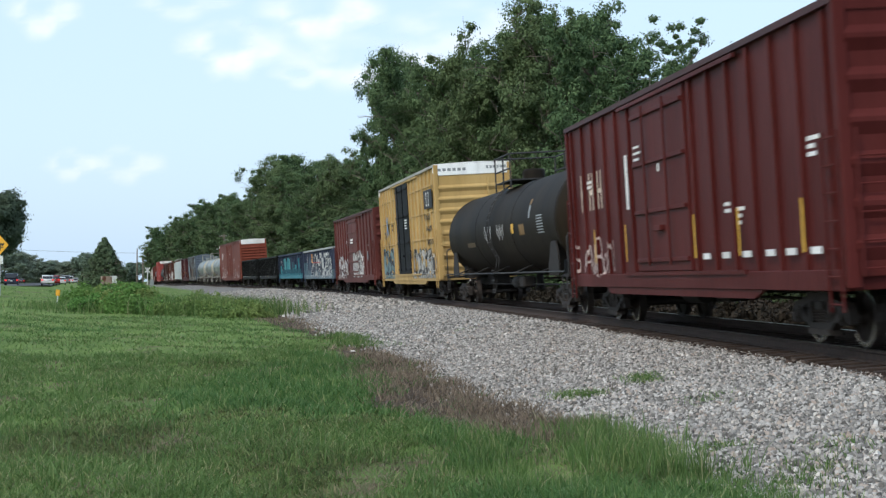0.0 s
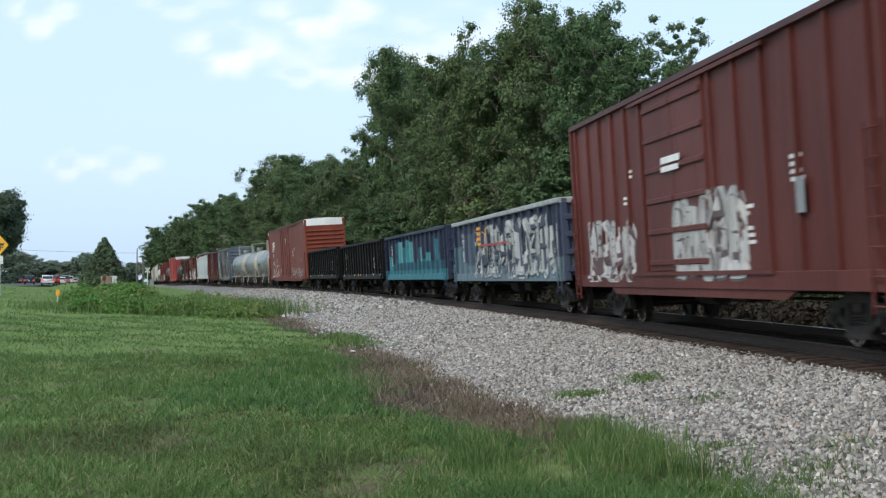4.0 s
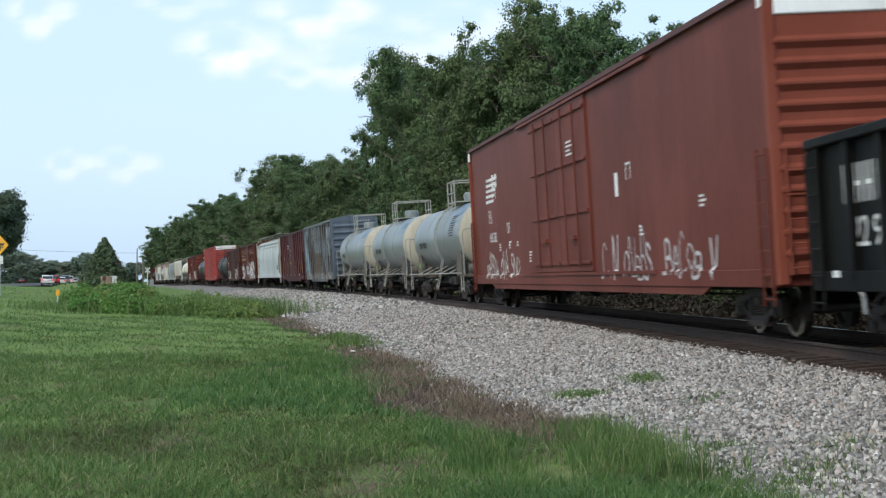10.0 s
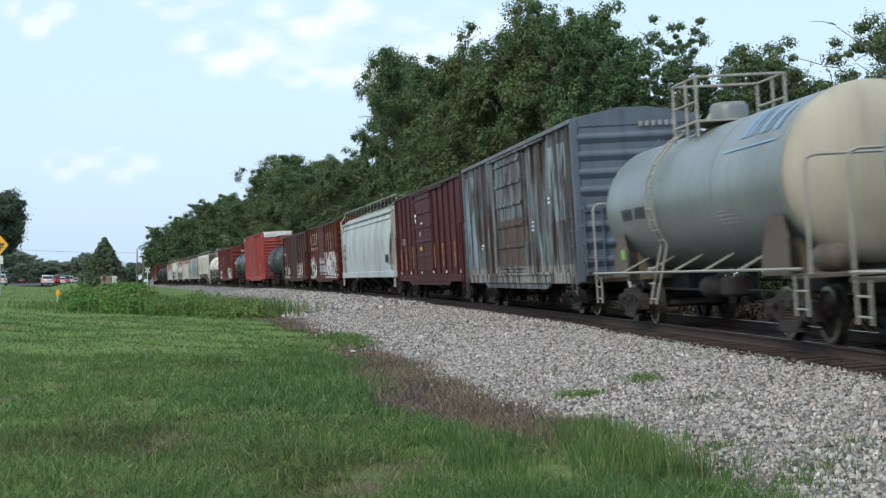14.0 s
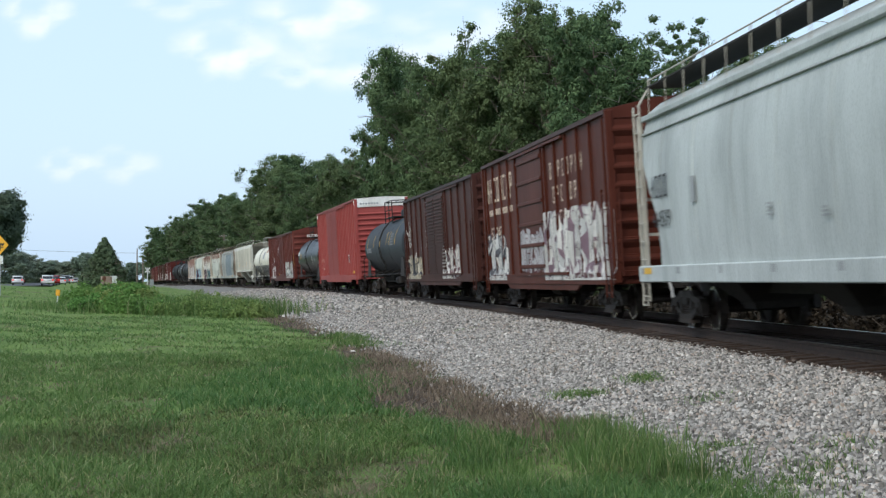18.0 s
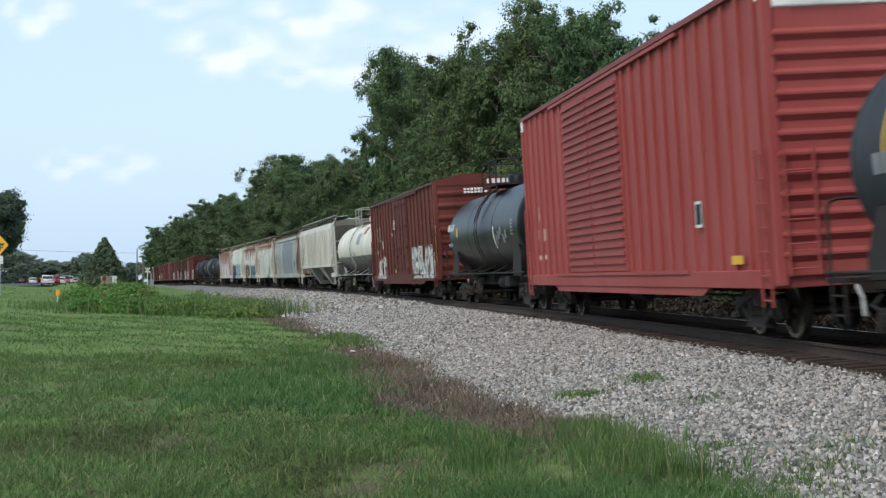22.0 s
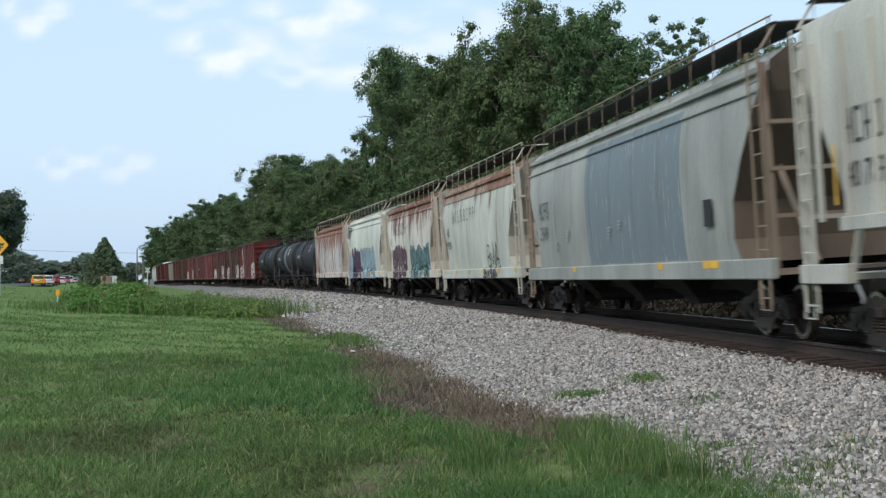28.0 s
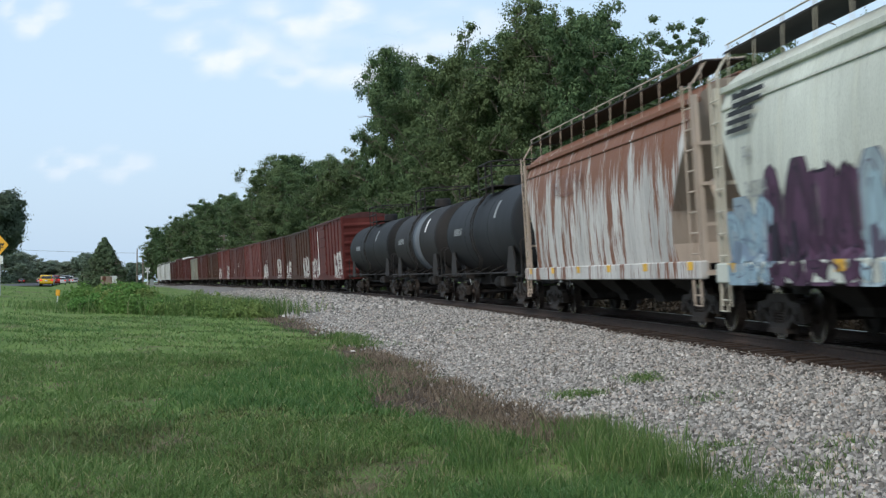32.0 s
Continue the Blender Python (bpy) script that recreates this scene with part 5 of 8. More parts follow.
def sill_marks(root, L, mat, n=8, z=1.14, x=-1.556, w=0.3, h=0.1):
    for k in range(n):
        y = -L / 2 + 1.0 + (L - 2.0) * k / (n - 1)
        bars(root, [(y, z, w, h)], mat, x, "reflector")


def uprights(root, ys, z0, z1, mat, x=-1.557, w=0.09):
    for y in ys:
        bars(root, [(y, z0, w, z1 - z0)], mat, x, "reflector_strip")


rm = random.Random(4)
c = CARS[0]
letter_blocks(c, "ccc", 7.7, 2.55, 0.85, M_CREAM, PX, 1.35)
small_marks(c, 17.8, rm, 7, 1.9, 3.4, M_WHITE)
uprights(c, (3.2, -1.9, -4.4, -7.3, 6.2), 1.35, 2.1, M_YELLOW)
bars(c, [(2.9, 2.4, 0.22, 1.1)], M_WHITE, -1.557, "placard")
for y in (-2.4, -3.5, -4.6, -5.7, -6.6, -7.6):
    bars(c, [(y, 1.32, 0.42, 0.1)], M_WHITE, -1.556, "reflector")
bars(c, [(2.0, 3.55, 0.5, 0.05), (2.0, 3.43, 0.6, 0.05), (2.0, 3.31, 0.45, 0.05), (0.2, 3.0, 0.14, 0.14)], M_WHITE, -1.585)

c = CARS[1]
def tank_mark(c, y, ang, w, h, mat, r=1.46, zc=2.48, name="decal"):
    """A decal laid on the curve of a tank, ang degrees over its waist."""
    bm = bmesh.new()
    n = 4
    a0, a1 = radians(ang), radians(ang) + h / r
    rows = []
    for k in range(n + 1):
        a = a0 + (a1 - a0) * k / n
        rows.append([bm.verts.new((-(r + 0.012) * math.cos(a), yy, zc + (r + 0.012) * math.sin(a))) for yy in (y, y - w)])
    for p, q in zip(rows[:-1], rows[1:]):
        bm.faces.new((p[0], q[0], q[1], p[1]))
    bmesh.ops.recalc_face_normals(bm, faces=bm.faces)
    return part(name, bm, mat, c)


tank_mark(c, -3.3, -8, 0.38, 0.28, M_YELLOW)
for k in range(7):
    tank_mark(c, -7.0 - 0.02 * k, 6 - k * 3, 0.8, 0.035, M_GREY_MARK, name="stencil_mark")
tank_mark(c, -5.9, 6, 0.22, 0.36, M_GREY_MARK)
tank_mark(c, -5.9, 21, 0.22, 0.16, paint("brown_decal", (0.25, 0.14, 0.05), rust=0), name="decal")
tank_mark(c, 5.2, -18, 1.6, 0.16, paint("dim_ochre", (0.10, 0.07, 0.04), rust=0), name="stencil_mark")
for k in range(5):
    tank_mark(c, 1.4 - 0.28 * k, -10 - (k % 2) * 5, 0.06, 0.4, M_WHITE, name="graffiti_stroke")
    tank_mark(c, -0.9 - 0.25 * k, -9 - (k % 2) * 4, 0.06, 0.35, M_WHITE, name="graffiti_stroke")

c = CARS[2]
for zz in (2.55, 3.6, 4.65):
    for y0, y1 in ((-8.7, -1.15), (3.15, 8.7)):
        part("side_girt", one_box(-1.525, y0, zz - 0.035, -1.48, y1, zz + 0.035, 0.008), c.children[0].data.materials[0], c)
bars(c, [(-5.9, 3.75, 2.2, 0.75)], M_BLACKP, -1.557, "black_panel")
letter_blocks(c, "dd", -6.5, 3.85, 0.55, M_WHITE, -1.5595, 1.3)
for y, z in ((-5.9, 3.3), (-6.2, 2.85), (-6.4, 2.3)):
    bars(c, [(y - 0.27 * j, z, 0.13, 0.2) for j in range(6)], M_BLACKP, -1.557)
bm = bmesh.new()
for a in (55, -55):
    b2 = one_box(-0.004, -0.55, -0.09, 0.004, 0.55, 0.09)
    b2.transform(Matrix.Translation((-1.56 + 0.001 * a / 55, 6.2, 3.45)) @ Matrix.Rotation(radians(a), 4, "X"))
    me = bpy.data.meshes.new("x")
    b2.to_mesh(me)
    b2.free()
    bm.from_mesh(me)
    bpy.data.meshes.remove(me)
part("crossed_rail_mark", bm, M_BLUE_MARK, c, "faded blue crossed mark")
bars(c, [(7.4, 2.9, 0.4, 0.1), (7.4, 3.1, 0.4, 0.1), (4.6, 3.2, 0.4, 0.1), (4.6, 3.4, 0.4, 0.1)], M_BLACKP, -1.557)
bars(c, [(-0.2, 3.5, 0.7, 0.05), (-0.2, 3.38, 0.75, 0.05), (-0.2, 3.26, 0.6, 0.05), (-0.2, 3.14, 0.7, 0.05), (2.0, 2.6, 0.22, 0.12)], M_WHITE, -1.6)
small_marks(c, 17.8, rm, 4, 1.9, 2.8, M_BLACKP, -1.557, 0.1)
bm = bmesh.new()
for x0, z0, w in [(-1.4 + 0.2 * k, 5.1, 0.13) for k in range(6)] + [(0.55 + 0.14 * k, 5.14, 0.09) for k in range(6)]:
    box(bm, x0, -8.9 - 0.018, z0, x0 + w, -8.9 - 0.014, z0 + 0.11)
part("end_marks", bm, M_GREY_MARK, c)

c = CARS[3]
small_marks(c, 18.8, rm, 6, 1.7, 3.2, M_WHITE)
bars(c, [(0.9, 3.1, 1.3, 0.12), (0.9, 2.95, 1.2, 0.1)], M_WHITE, -1.585)
bars(c, [(-6.2, 1.9, 0.35, 0.5)], M_GREY_MARK, -1.557, "placard")

GX = -1.466
c = CARS[4]
letter_blocks(c, "bccd", 8.0, 2.05, 0.5, M_WHITE, GX, 1.0)
word(c, "7201 5", 8.0, 1.55, 0.55, M_WHITE, GX)
small_marks(c, 18.9, rm, 4, 1.3, 1.6, M_WHITE, GX, 0.08)
for k in range(4):
    bars(c, [(3.8, 2.05 + 0.17 * k, 0.8, 0.1)], M_ORANGE_MARK, -1.557, "graffiti_stroke")
bars(c, [(2.6, 2.1, 0.3, 0.5), (2.0, 2.25, 0.2, 0.4), (1.4, 2.2, 0.7, 0.45)], M_ORANGE_MARK, GX, "graffiti_stroke")
bars(c, [(3.0, 2.0, 5.0, 0.08)], M_RED_MARK, -1.5565, "graffiti_stroke")
c = CARS[5]
letter_blocks(c, "bccd", 8.0, 2.05, 0.5, M_WHITE, GX, 1.0)
word(c, "3201 3", 8.0, 1.55, 0.55, M_WHITE, GX)
small_marks(c, 19.4, rm, 5, 1.25, 1.5, M_WHITE, GX, 0.07)
for i in (6, 7):
    c = CARS[i]
    letter_blocks(c, "bccd", 7.8, 2.0, 0.5, M_WHITE, GX, 1.0)
    word(c, "3229" if i == 6 else "322 91", 7.8, 1.45, 0.55, M_WHITE, GX)
    small_marks(c, 18.3, rm, 4, 1.3, 2.3, M_GREY_MARK, GX, 0.07)
    bars(c, [(-5.2, 1.45, 0.4, 0.55)], M_WHITE, GX, "placard")
    bars(c, [(-5.27, 1.52, 0.26, 0.41)], M_BLACKP, GX - 0.002, "placard_face")
    sill_marks(c, 18.3, M_WHITE, 7, 1.06, -1.552, 0.26, 0.09)
    bars(c, [(1.0, 1.05, 0.5, 0.13)], M_YELLOW, -1.5535, "reflector")
    bars(c, [(-7.6, 2.45 - 0.16 * k, 0.3, 0.05) for k in range(4)] + [(-7.6, 1.6 - 0.16 * k, 0.4, 0.05) for k in range(3)], M_GREY_MARK, GX)

c = CARS[8]
for k in range(5):
    bars(c, [(12.3 - 0.06 * k, 3.75 + 0.17 * k - 0.35, 1.5 + 0.14 * k, 0.09)], M_WHITE, PX, "painted_stripe")
letter_blocks(c, "bb", 11.0, 3.5, 0.75, M_WHITE, PX, 1.0)
word(c, "868 382", 11.9, 2.15, 0.42, M_WHITE, PX)
word(c, "DF", 8.6, 2.35, 0.45, M_WHITE, PX)
letter_blocks(c, "bc", 11.9, 2.75, 0.4, M_WHITE, PX)
bars(c, [(-1.0, 4.2, 0.6, 0.045), (-1.0, 4.1, 0.7, 0.045), (-1.0, 4.0, 0.5, 0.045), (-1.0, 3.9, 0.65, 0.045)], M_WHITE, -1.6)
bars(c, [(-5.2, 2.7, 0.28, 0.5), (-6.2, 3.3, 0.4, 0.05), (-6.2, 3.0, 0.05, 0.35), (-6.55, 3.0, 0.05, 0.35)], M_WHITE, PX, "placard")
small_marks(c, 28.4, rm, 6, 1.6, 2.4, M_WHITE, PX, 0.09)
M_GREEN_MARK = paint("green_decal", (0.16, 0.34, 0.06), rust=0)
for i in (9, 10, 11):
    c = CARS[i]
    for k in range(6):
        tank_mark(c, -3.3 - 0.33 * k, 34, (0.26, 0.2, 0.1, 0.22, 0.1, 0.22)[k], 0.78 if k in (0, 1, 4) else 0.5, M_PALE_BLUE, 1.35, 2.48, "faded_letter")
    tank_mark(c, -2.7, 25, 2.6, 0.035, M_PALE_BLUE, 1.35, 2.48, "painted_line")
    for k in range(9):
        if k != 4:
            tank_mark(c, 4.4 - 0.22 * k, -12, 0.12, 0.24, M_BLACKP, 1.35, 2.48, "stencil_mark")
    for k in range(4):
        tank_mark(c, -2.2, -26 + 3.0 * k, 1.3 - 0.15 * k, 0.05, M_GREY_MARK, 1.35, 2.48, "stencil_mark")
    bars(c, [(4.95 + (0.25 if i == 9 else 0.0), 1.4, 0.34, 0.2)], M_GREEN_MARK, -1.3, "decal")
for k in range(9):
    tank_mark(CARS[9], -3.5, 2 + 4.0 * k, 1.0, 0.05, M_DARK_LETTER, 1.35, 2.48, "stencil_mark")

c = CARS[12]
small_marks(c, 17.8, rm, 4, 1.6, 3.2, M_WHITE)
bm = bmesh.new()
for k in range(6):
    box(bm, 0.1 + 0.16 * k, -8.7 - 0.045, 4.5, 0.2 + 0.16 * k, -8.7 - 0.03, 4.62)
part("end_marks", bm, M_GREY_MARK, c)
c = CARS[13]
letter_blocks(c, "ac", 7.9, 3.0, 0.35, M_WHITE, PX)
word(c, "74 408", 8.0, 2.45, 0.42, M_WHITE, PX)
uprights(c, (7.9, 6.2, 4.0, -2.3, -4.4, -7.2), 1.35, 2.3, M_YELLOW)
bars(c, [(1.4, 2.1, 0.6, 0.16)], M_YELLOW, -1.585, "decal")
bars(c, [(2.6, 3.55, 0.5, 0.1), (2.5, 3.3, 0.25, 0.18), (0.9, 3.2, 0.5, 0.06), (1.3, 2.7, 0.2, 0.2)], M_WHITE, -1.585)
for k in range(7):
    bars(c, [(3.35, 2.3 + 0.22 * k, 0.4, 0.12)], M_WHITE, PX, "data_panel")
sill_marks(c, 18.4, M_WHITE, 6)
HX = -1.585
c = CARS[14]
letter_blocks(c, "cddd", 9.85, 2.55, 0.42, M_BLACKP, HX)
word(c, "464509", 9.85, 2.0, 0.45, M_BLACKP, HX)
bars(c, [(7.0, 2.35, 0.3, 0.45)], M_GREY_MARK, HX, "placard")
small_marks(c, 24.1, rm, 2, 1.7, 2.3, M_GREY_MARK, HX, 0.06)
bars(c, [(-8.4, 1.7, 0.35, 0.4), (-9.0, 1.7, 0.35, 0.4)], M_BLACKP, HX, "placard")
bars(c, [(-7.2, 3.0 - 0.12 * k, 0.8 - 0.06 * (k % 3), 0.03) for k in range(7)], M_GREY_MARK, HX)
bars(c, [(10.8, 1.12, 0.6, 0.12)], M_YELLOW, -1.588, "reflector")
sill_marks(c, 24.1, M_GREY_MARK, 9, 1.12, -1.587, 0.22, 0.12)
c = CARS[15]
letter_blocks(c, "ccaddabb", 7.9, 3.35, 0.75, M_CREAM, PX, 0.98)
bars(c, [(7.7 - 0.3 * k, 2.95, 0.2, 0.18) for k in range(14)], M_CREAM, PX)
word(c, "525243", 7.6, 2.2, 0.55, M_CREAM, PX, stretch=1.2)
for k, t in enumerate(("dcbadbac", "dbacdb", "cab dcbad")):
    letter_blocks(c, t, -2.0 - 0.25 * k, 3.5 - 0.62 * k, 0.42, M_CREAM, PX, 1.55)
c = CARS[16]
small_marks(c, 18.6, rm, 5, 1.9, 3.2, M_WHITE, PX, 0.09)
bars(c, [(3.0, 2.2, 0.2, 0.8)], M_WHITE, PX, "placard")
c = CARS[17]
for y, h in ((6.0, 0.55), (3.4, 0.65), (0.9, 0.6), (-1.6, 0.7), (-2.6, 0.75), (-4.6, 1.2)):
    tank_mark(c, y, 2, 0.09, h, M_YELLOW, 1.45, 2.5, "reflector_strip")
for k in range(8):
    tank_mark(c, 6.3 - 0.25 * k, -8, 0.16, 0.26, M_GREY_MARK, 1.45, 2.5, "stencil_mark")
for k in range(5):
    tank_mark(c, -3.0, 2 + 5 * k, 0.9, 0.05, M_GREY_MARK, 1.45, 2.5, "stencil_mark")
c = CARS[18]
letter_blocks(c, "acd", 9.2, 2.55, 0.35, M_CREAM, PX, 1.5)
bars(c, [(9.1, 2.0, 0.2, 0.3), (8.2, 2.0, 0.2, 0.3), (7.8, 2.0, 0.2, 0.3), (9.0, 1.5, 0.3, 0.12), (8.2, 1.5, 0.3, 0.12)], M_CREAM, PX)
bars(c, [(-6.3, 1.85, 0.4, 0.45)], M_WHITE, -1.557, "placard")
bars(c, [(-6.35, 1.9, 0.3, 0.35)], M_BLACKP, -1.5585, "placard_face")
bars(c, [(-8.2, 1.2, 0.6, 0.14)], M_YELLOW, -1.557, "reflector")
bm = bmesh.new()
for x0, w in [(-1.25 + 0.16 * k, 0.1) for k in range(7)] + [(0.8 + 0.13 * k, 0.09) for k in range(5)]:
    box(bm, x0, -10.45 - 0.018, 5.1, x0 + w, -10.45 - 0.014, 5.2)
part("end_marks", bm, M_GREY_MARK, c)
c = CARS[19]
for k in range(9):
    if k != 4:
        tank_mark(c, 7.0 - 0.16 * k, 8, 0.1, 0.26, M_WHITE, 1.45, 2.5, "stencil_mark")
tank_mark(c, 7.0, -14, 1.0, 0.12, M_GREY_MARK, 1.45, 2.5, "stencil_mark")
tank_mark(c, 4.9, -2, 0.32, 0.34, M_YELLOW, 1.45, 2.5)
tank_mark(c, -2.6, -24, 0.16, 0.7, M_WHITE, 1.45, 2.5, "graffiti_stroke")
for k in range(5):
    tank_mark(c, -3.0 - 0.4 * k, -18 + 5 * (k % 3), 0.22, 0.26, M_GREY_MARK, 1.45, 2.5, "graffiti_stroke")
for k in range(5):
    tank_mark(c, -5.6, -10 + 4 * k, 0.35, 0.05, M_GREY_MARK, 1.45, 2.5, "stencil_mark")
c = CARS[20]
letter_blocks(c, "bad", 9.4, 2.8, 0.7, M_CREAM, PX, 1.6)
word(c, "12 94 52", 9.3, 2.1, 0.42, M_WHITE, PX)
bars(c, [(9.3, 1.6, 0.3, 0.1), (9.3, 1.4, 0.3, 0.1), (8.3, 1.6, 0.3, 0.1), (8.3, 1.4, 0.3, 0.1), (6.7, 2.4, 0.25, 0.4)], M_WHITE, PX)
bars(c, [(1.5, 3.6, 0.6, 0.06), (1.5, 3.48, 0.7, 0.06), (1.5, 3.36, 0.5, 0.06), (1.5, 3.24, 0.6, 0.06), (2.1, 2.9, 0.2, 0.15)], M_WHITE, -1.6)
bars(c, [(1.6, 1.2, 0.5, 0.14)], M_YELLOW, -1.6, "decal")
uprights(c, (-10.6,), 1.5, 3.0, M_YELLOW)
bm = bmesh.new()
for x0, z0, w, h in [(0.55 + 0.2 * k, 4.55, 0.13, 0.17) for k in range(5)] + [(-0.4 + 0.14 * k, 4.2, 0.1, 0.08) for k in range(7)] + [(-0.4 + 0.14 * k, 4.32, 0.1, 0.08) for k in range(6)]:
    box(bm, x0, -11.0 - 0.05, z0, x0 + w, -11.0 - 0.04, z0 + h)
part("end_marks", bm, M_WHITE, c)
c = CARS[21]
tank_mark(c, -1.8, 8, 1.5, 0.7, M_GREY_MARK, 1.5, 2.62, "data_panel")
tank_mark(c, -4.0, 30, 1.2, 0.5, paint("rust_badge", (0.30, 0.12, 0.06), rust=0.3), 1.5, 2.62)
for k in range(7):
    tank_mark(c, 6.3 - 0.3 * k, -22, 0.2, 0.2, M_GREY_MARK, 1.5, 2.62, "stencil_mark")
tank_mark(c, -0.4, -21, 0.6, 0.35, M_GREY_MARK, 1.5, 2.62)
c = CARS[22]
letter_blocks(c, "cacd", 9.0, 2.75, 0.45, M_BLACKP, -1.5)
word(c, "40 789", 9.0, 2.2, 0.48, M_BLACKP, -1.5)
uprights(c, (9.3, 4.8, 0.2, -4.4, -8.6), 2.0, 2.8, M_YELLOW, -1.57)
small_marks(c, 22.4, rm, 4, 1.9, 2.2, M_GREY_MARK, -1.5, 0.08)
c = CARS[23]
letter_blocks(c, "cabd", 8.0, 2.55, 0.42, M_DARK_LETTER, HX)
word(c, "2549", 8.0, 2.0, 0.5, M_DARK_LETTER, HX)
bars(c, [(-7.0, 1.85, 0.5, 0.45)], M_BLACKP, HX, "placard")
small_marks(c, 20.9, rm, 4, 1.6, 2.6, M_GREY_MARK, HX, 0.08)
bars(c, [(-6.8, 1.15, 0.9, 0.13), (-3.8, 1.15, 0.4, 0.13), (4.0, 1.15, 0.3, 0.12)], M_YELLOW, -1.588, "reflector")
c = CARS[24]
letter_blocks(c, "ccaddabb", 4.4, 2.95, 0.42, M_DARK_LETTER, HX, 2.0)
letter_blocks(c, "cca", 5.9, 2.5, 0.3, M_BLACKP, HX)
word(c, "99095", 5.9, 2.05, 0.38, M_BLACKP, HX)
sill_marks(c, 16.1, M_YELLOW, 6, 1.12, -1.588, 0.3, 0.15)
c = CARS[25]
letter_blocks(c, "ccaddabb", 4.6, 2.95, 0.5, M_DARK_LETTER, HX, 1.5)
letter_blocks(c, "cca", 5.95, 2.5, 0.32, M_GREY_MARK, HX)
word(c, "98152", 5.95, 2.0, 0.42, M_GREY_MARK, HX)
sill_marks(c, 16.2, M_YELLOW, 5, 1.12, -1.588, 0.3, 0.15)
c = CARS[26]
for k in range(5):
    bars(c, [(7.0 - 0.06 * k, 3.3 + 0.13 * k, 1.2 + 0.1 * k, 0.075)], M_BLACKP, HX + 0.07 * (k > 2), "painted_stripe")
letter_blocks(c, "bb", 6.6, 3.3, 0.6, M_BLACKP, -1.575)
letter_blocks(c, "bc", 6.2, 2.75, 0.3, M_GREY_MARK, HX)
word(c, "243204", 6.2, 2.25, 0.38, M_GREY_MARK, HX)
sill_marks(c, 16.7, M_YELLOW, 4, 1.12, -1.588, 0.4, 0.16)
c = CARS[27]
letter_blocks(c, "ccaddabb", 4.0, 3.0, 0.5, paint("rust_letters_b", (0.20, 0.10, 0.08), rust=0), HX, 1.2)
sill_marks(c, 17.6, M_YELLOW, 6, 1.12, -1.588, 0.35, 0.15)
for i in (28, 29, 30):
    c = CARS[i]
    for k in range(6):
        tank_mark(c, 4.6 - 0.3 * k, 0, 0.2, 0.24, M_GREY_MARK, 1.45, 2.5, "stencil_mark")
    tank_mark(c, -3.4, 14, 0.35, 0.6, M_WHITE if i == 29 else M_GREY_MARK, 1.45, 2.5)
c = CARS[31]
uprights(c, (4.4,), 1.2, 4.2, M_WHITE, -1.557, 0.35)
for i in range(32, 40):
    small_marks(CARS[i], 18, rm, 3, 1.6, 3.0, M_WHITE)
# ---- trees ----
def leaf_material(name, lo, hi, back=0.16, scale=0.5):
    m, n, l, p = nodes_of(name)
    g = n.new("ShaderNodeNewGeometry")
    inf = n.new("ShaderNodeObjectInfo")
    c = ramp(n, l, g.outputs["Random Per Island"], [(0.0, lo), (0.75, hi), (1.0, tuple(min(1, v * 1.2) for v in hi))])
    c = mix(n, l, ramp(n, l, noise_of(n, l, scale, 3, 0.6), [(0.35, (0.0,) * 3), (0.7, (0.5,) * 3)]), c, lo)
    c = mix(n, l, ramp(n, l, inf.outputs["Random"], [(0.0, (0.0,) * 3), (1.0, (0.4,) * 3)]), c, (hi[0] * 1.2, hi[1] * 0.9, hi[2] * 0.9))
    l.new(c, p.inputs["Base Color"])
    p.inputs["Roughness"].default_value = 0.7
    p.inputs["Specular IOR Level"].default_value = 0.1
    tr = n.new("ShaderNodeBsdfTranslucent")
    l.new(c, tr.inputs[0])
    mx = n.new("ShaderNodeMixShader")
    mx.inputs[0].default_value = back
    out = [q for q in n if q.type == "OUTPUT_MATERIAL"][0]
    l.new(p.outputs[0], mx.inputs[1])
    l.new(tr.outputs[0], mx.inputs[2])
    l.new(mx.outputs[0], out.inputs[0])
    return m


M_BARK = plain("bark", (0.13, 0.105, 0.08), 0.95, 0, 0.45, 5, 0.8)
M_BARK_PALE = plain("pale_bark", (0.19, 0.17, 0.145), 0.9, 0, 0.35, 5, 0.5)
M_LEAF = leaf_material("oak_leaves", (0.048, 0.090, 0.040), (0.128, 0.194, 0.088))
M_LEAF_LIGHT = leaf_material("young_leaves", (0.07, 0.12, 0.04), (0.17, 0.24, 0.08))
M_LEAF_DARK = leaf_material("dark_leaves", (0.042, 0.080, 0.036), (0.112, 0.172, 0.078))
# far leaves: paler and bluer, aerial haze painted into the colour
M_LEAF_HAZED = leaf_material("hazed_green_leaves", (0.115, 0.165, 0.125), (0.22, 0.29, 0.21))


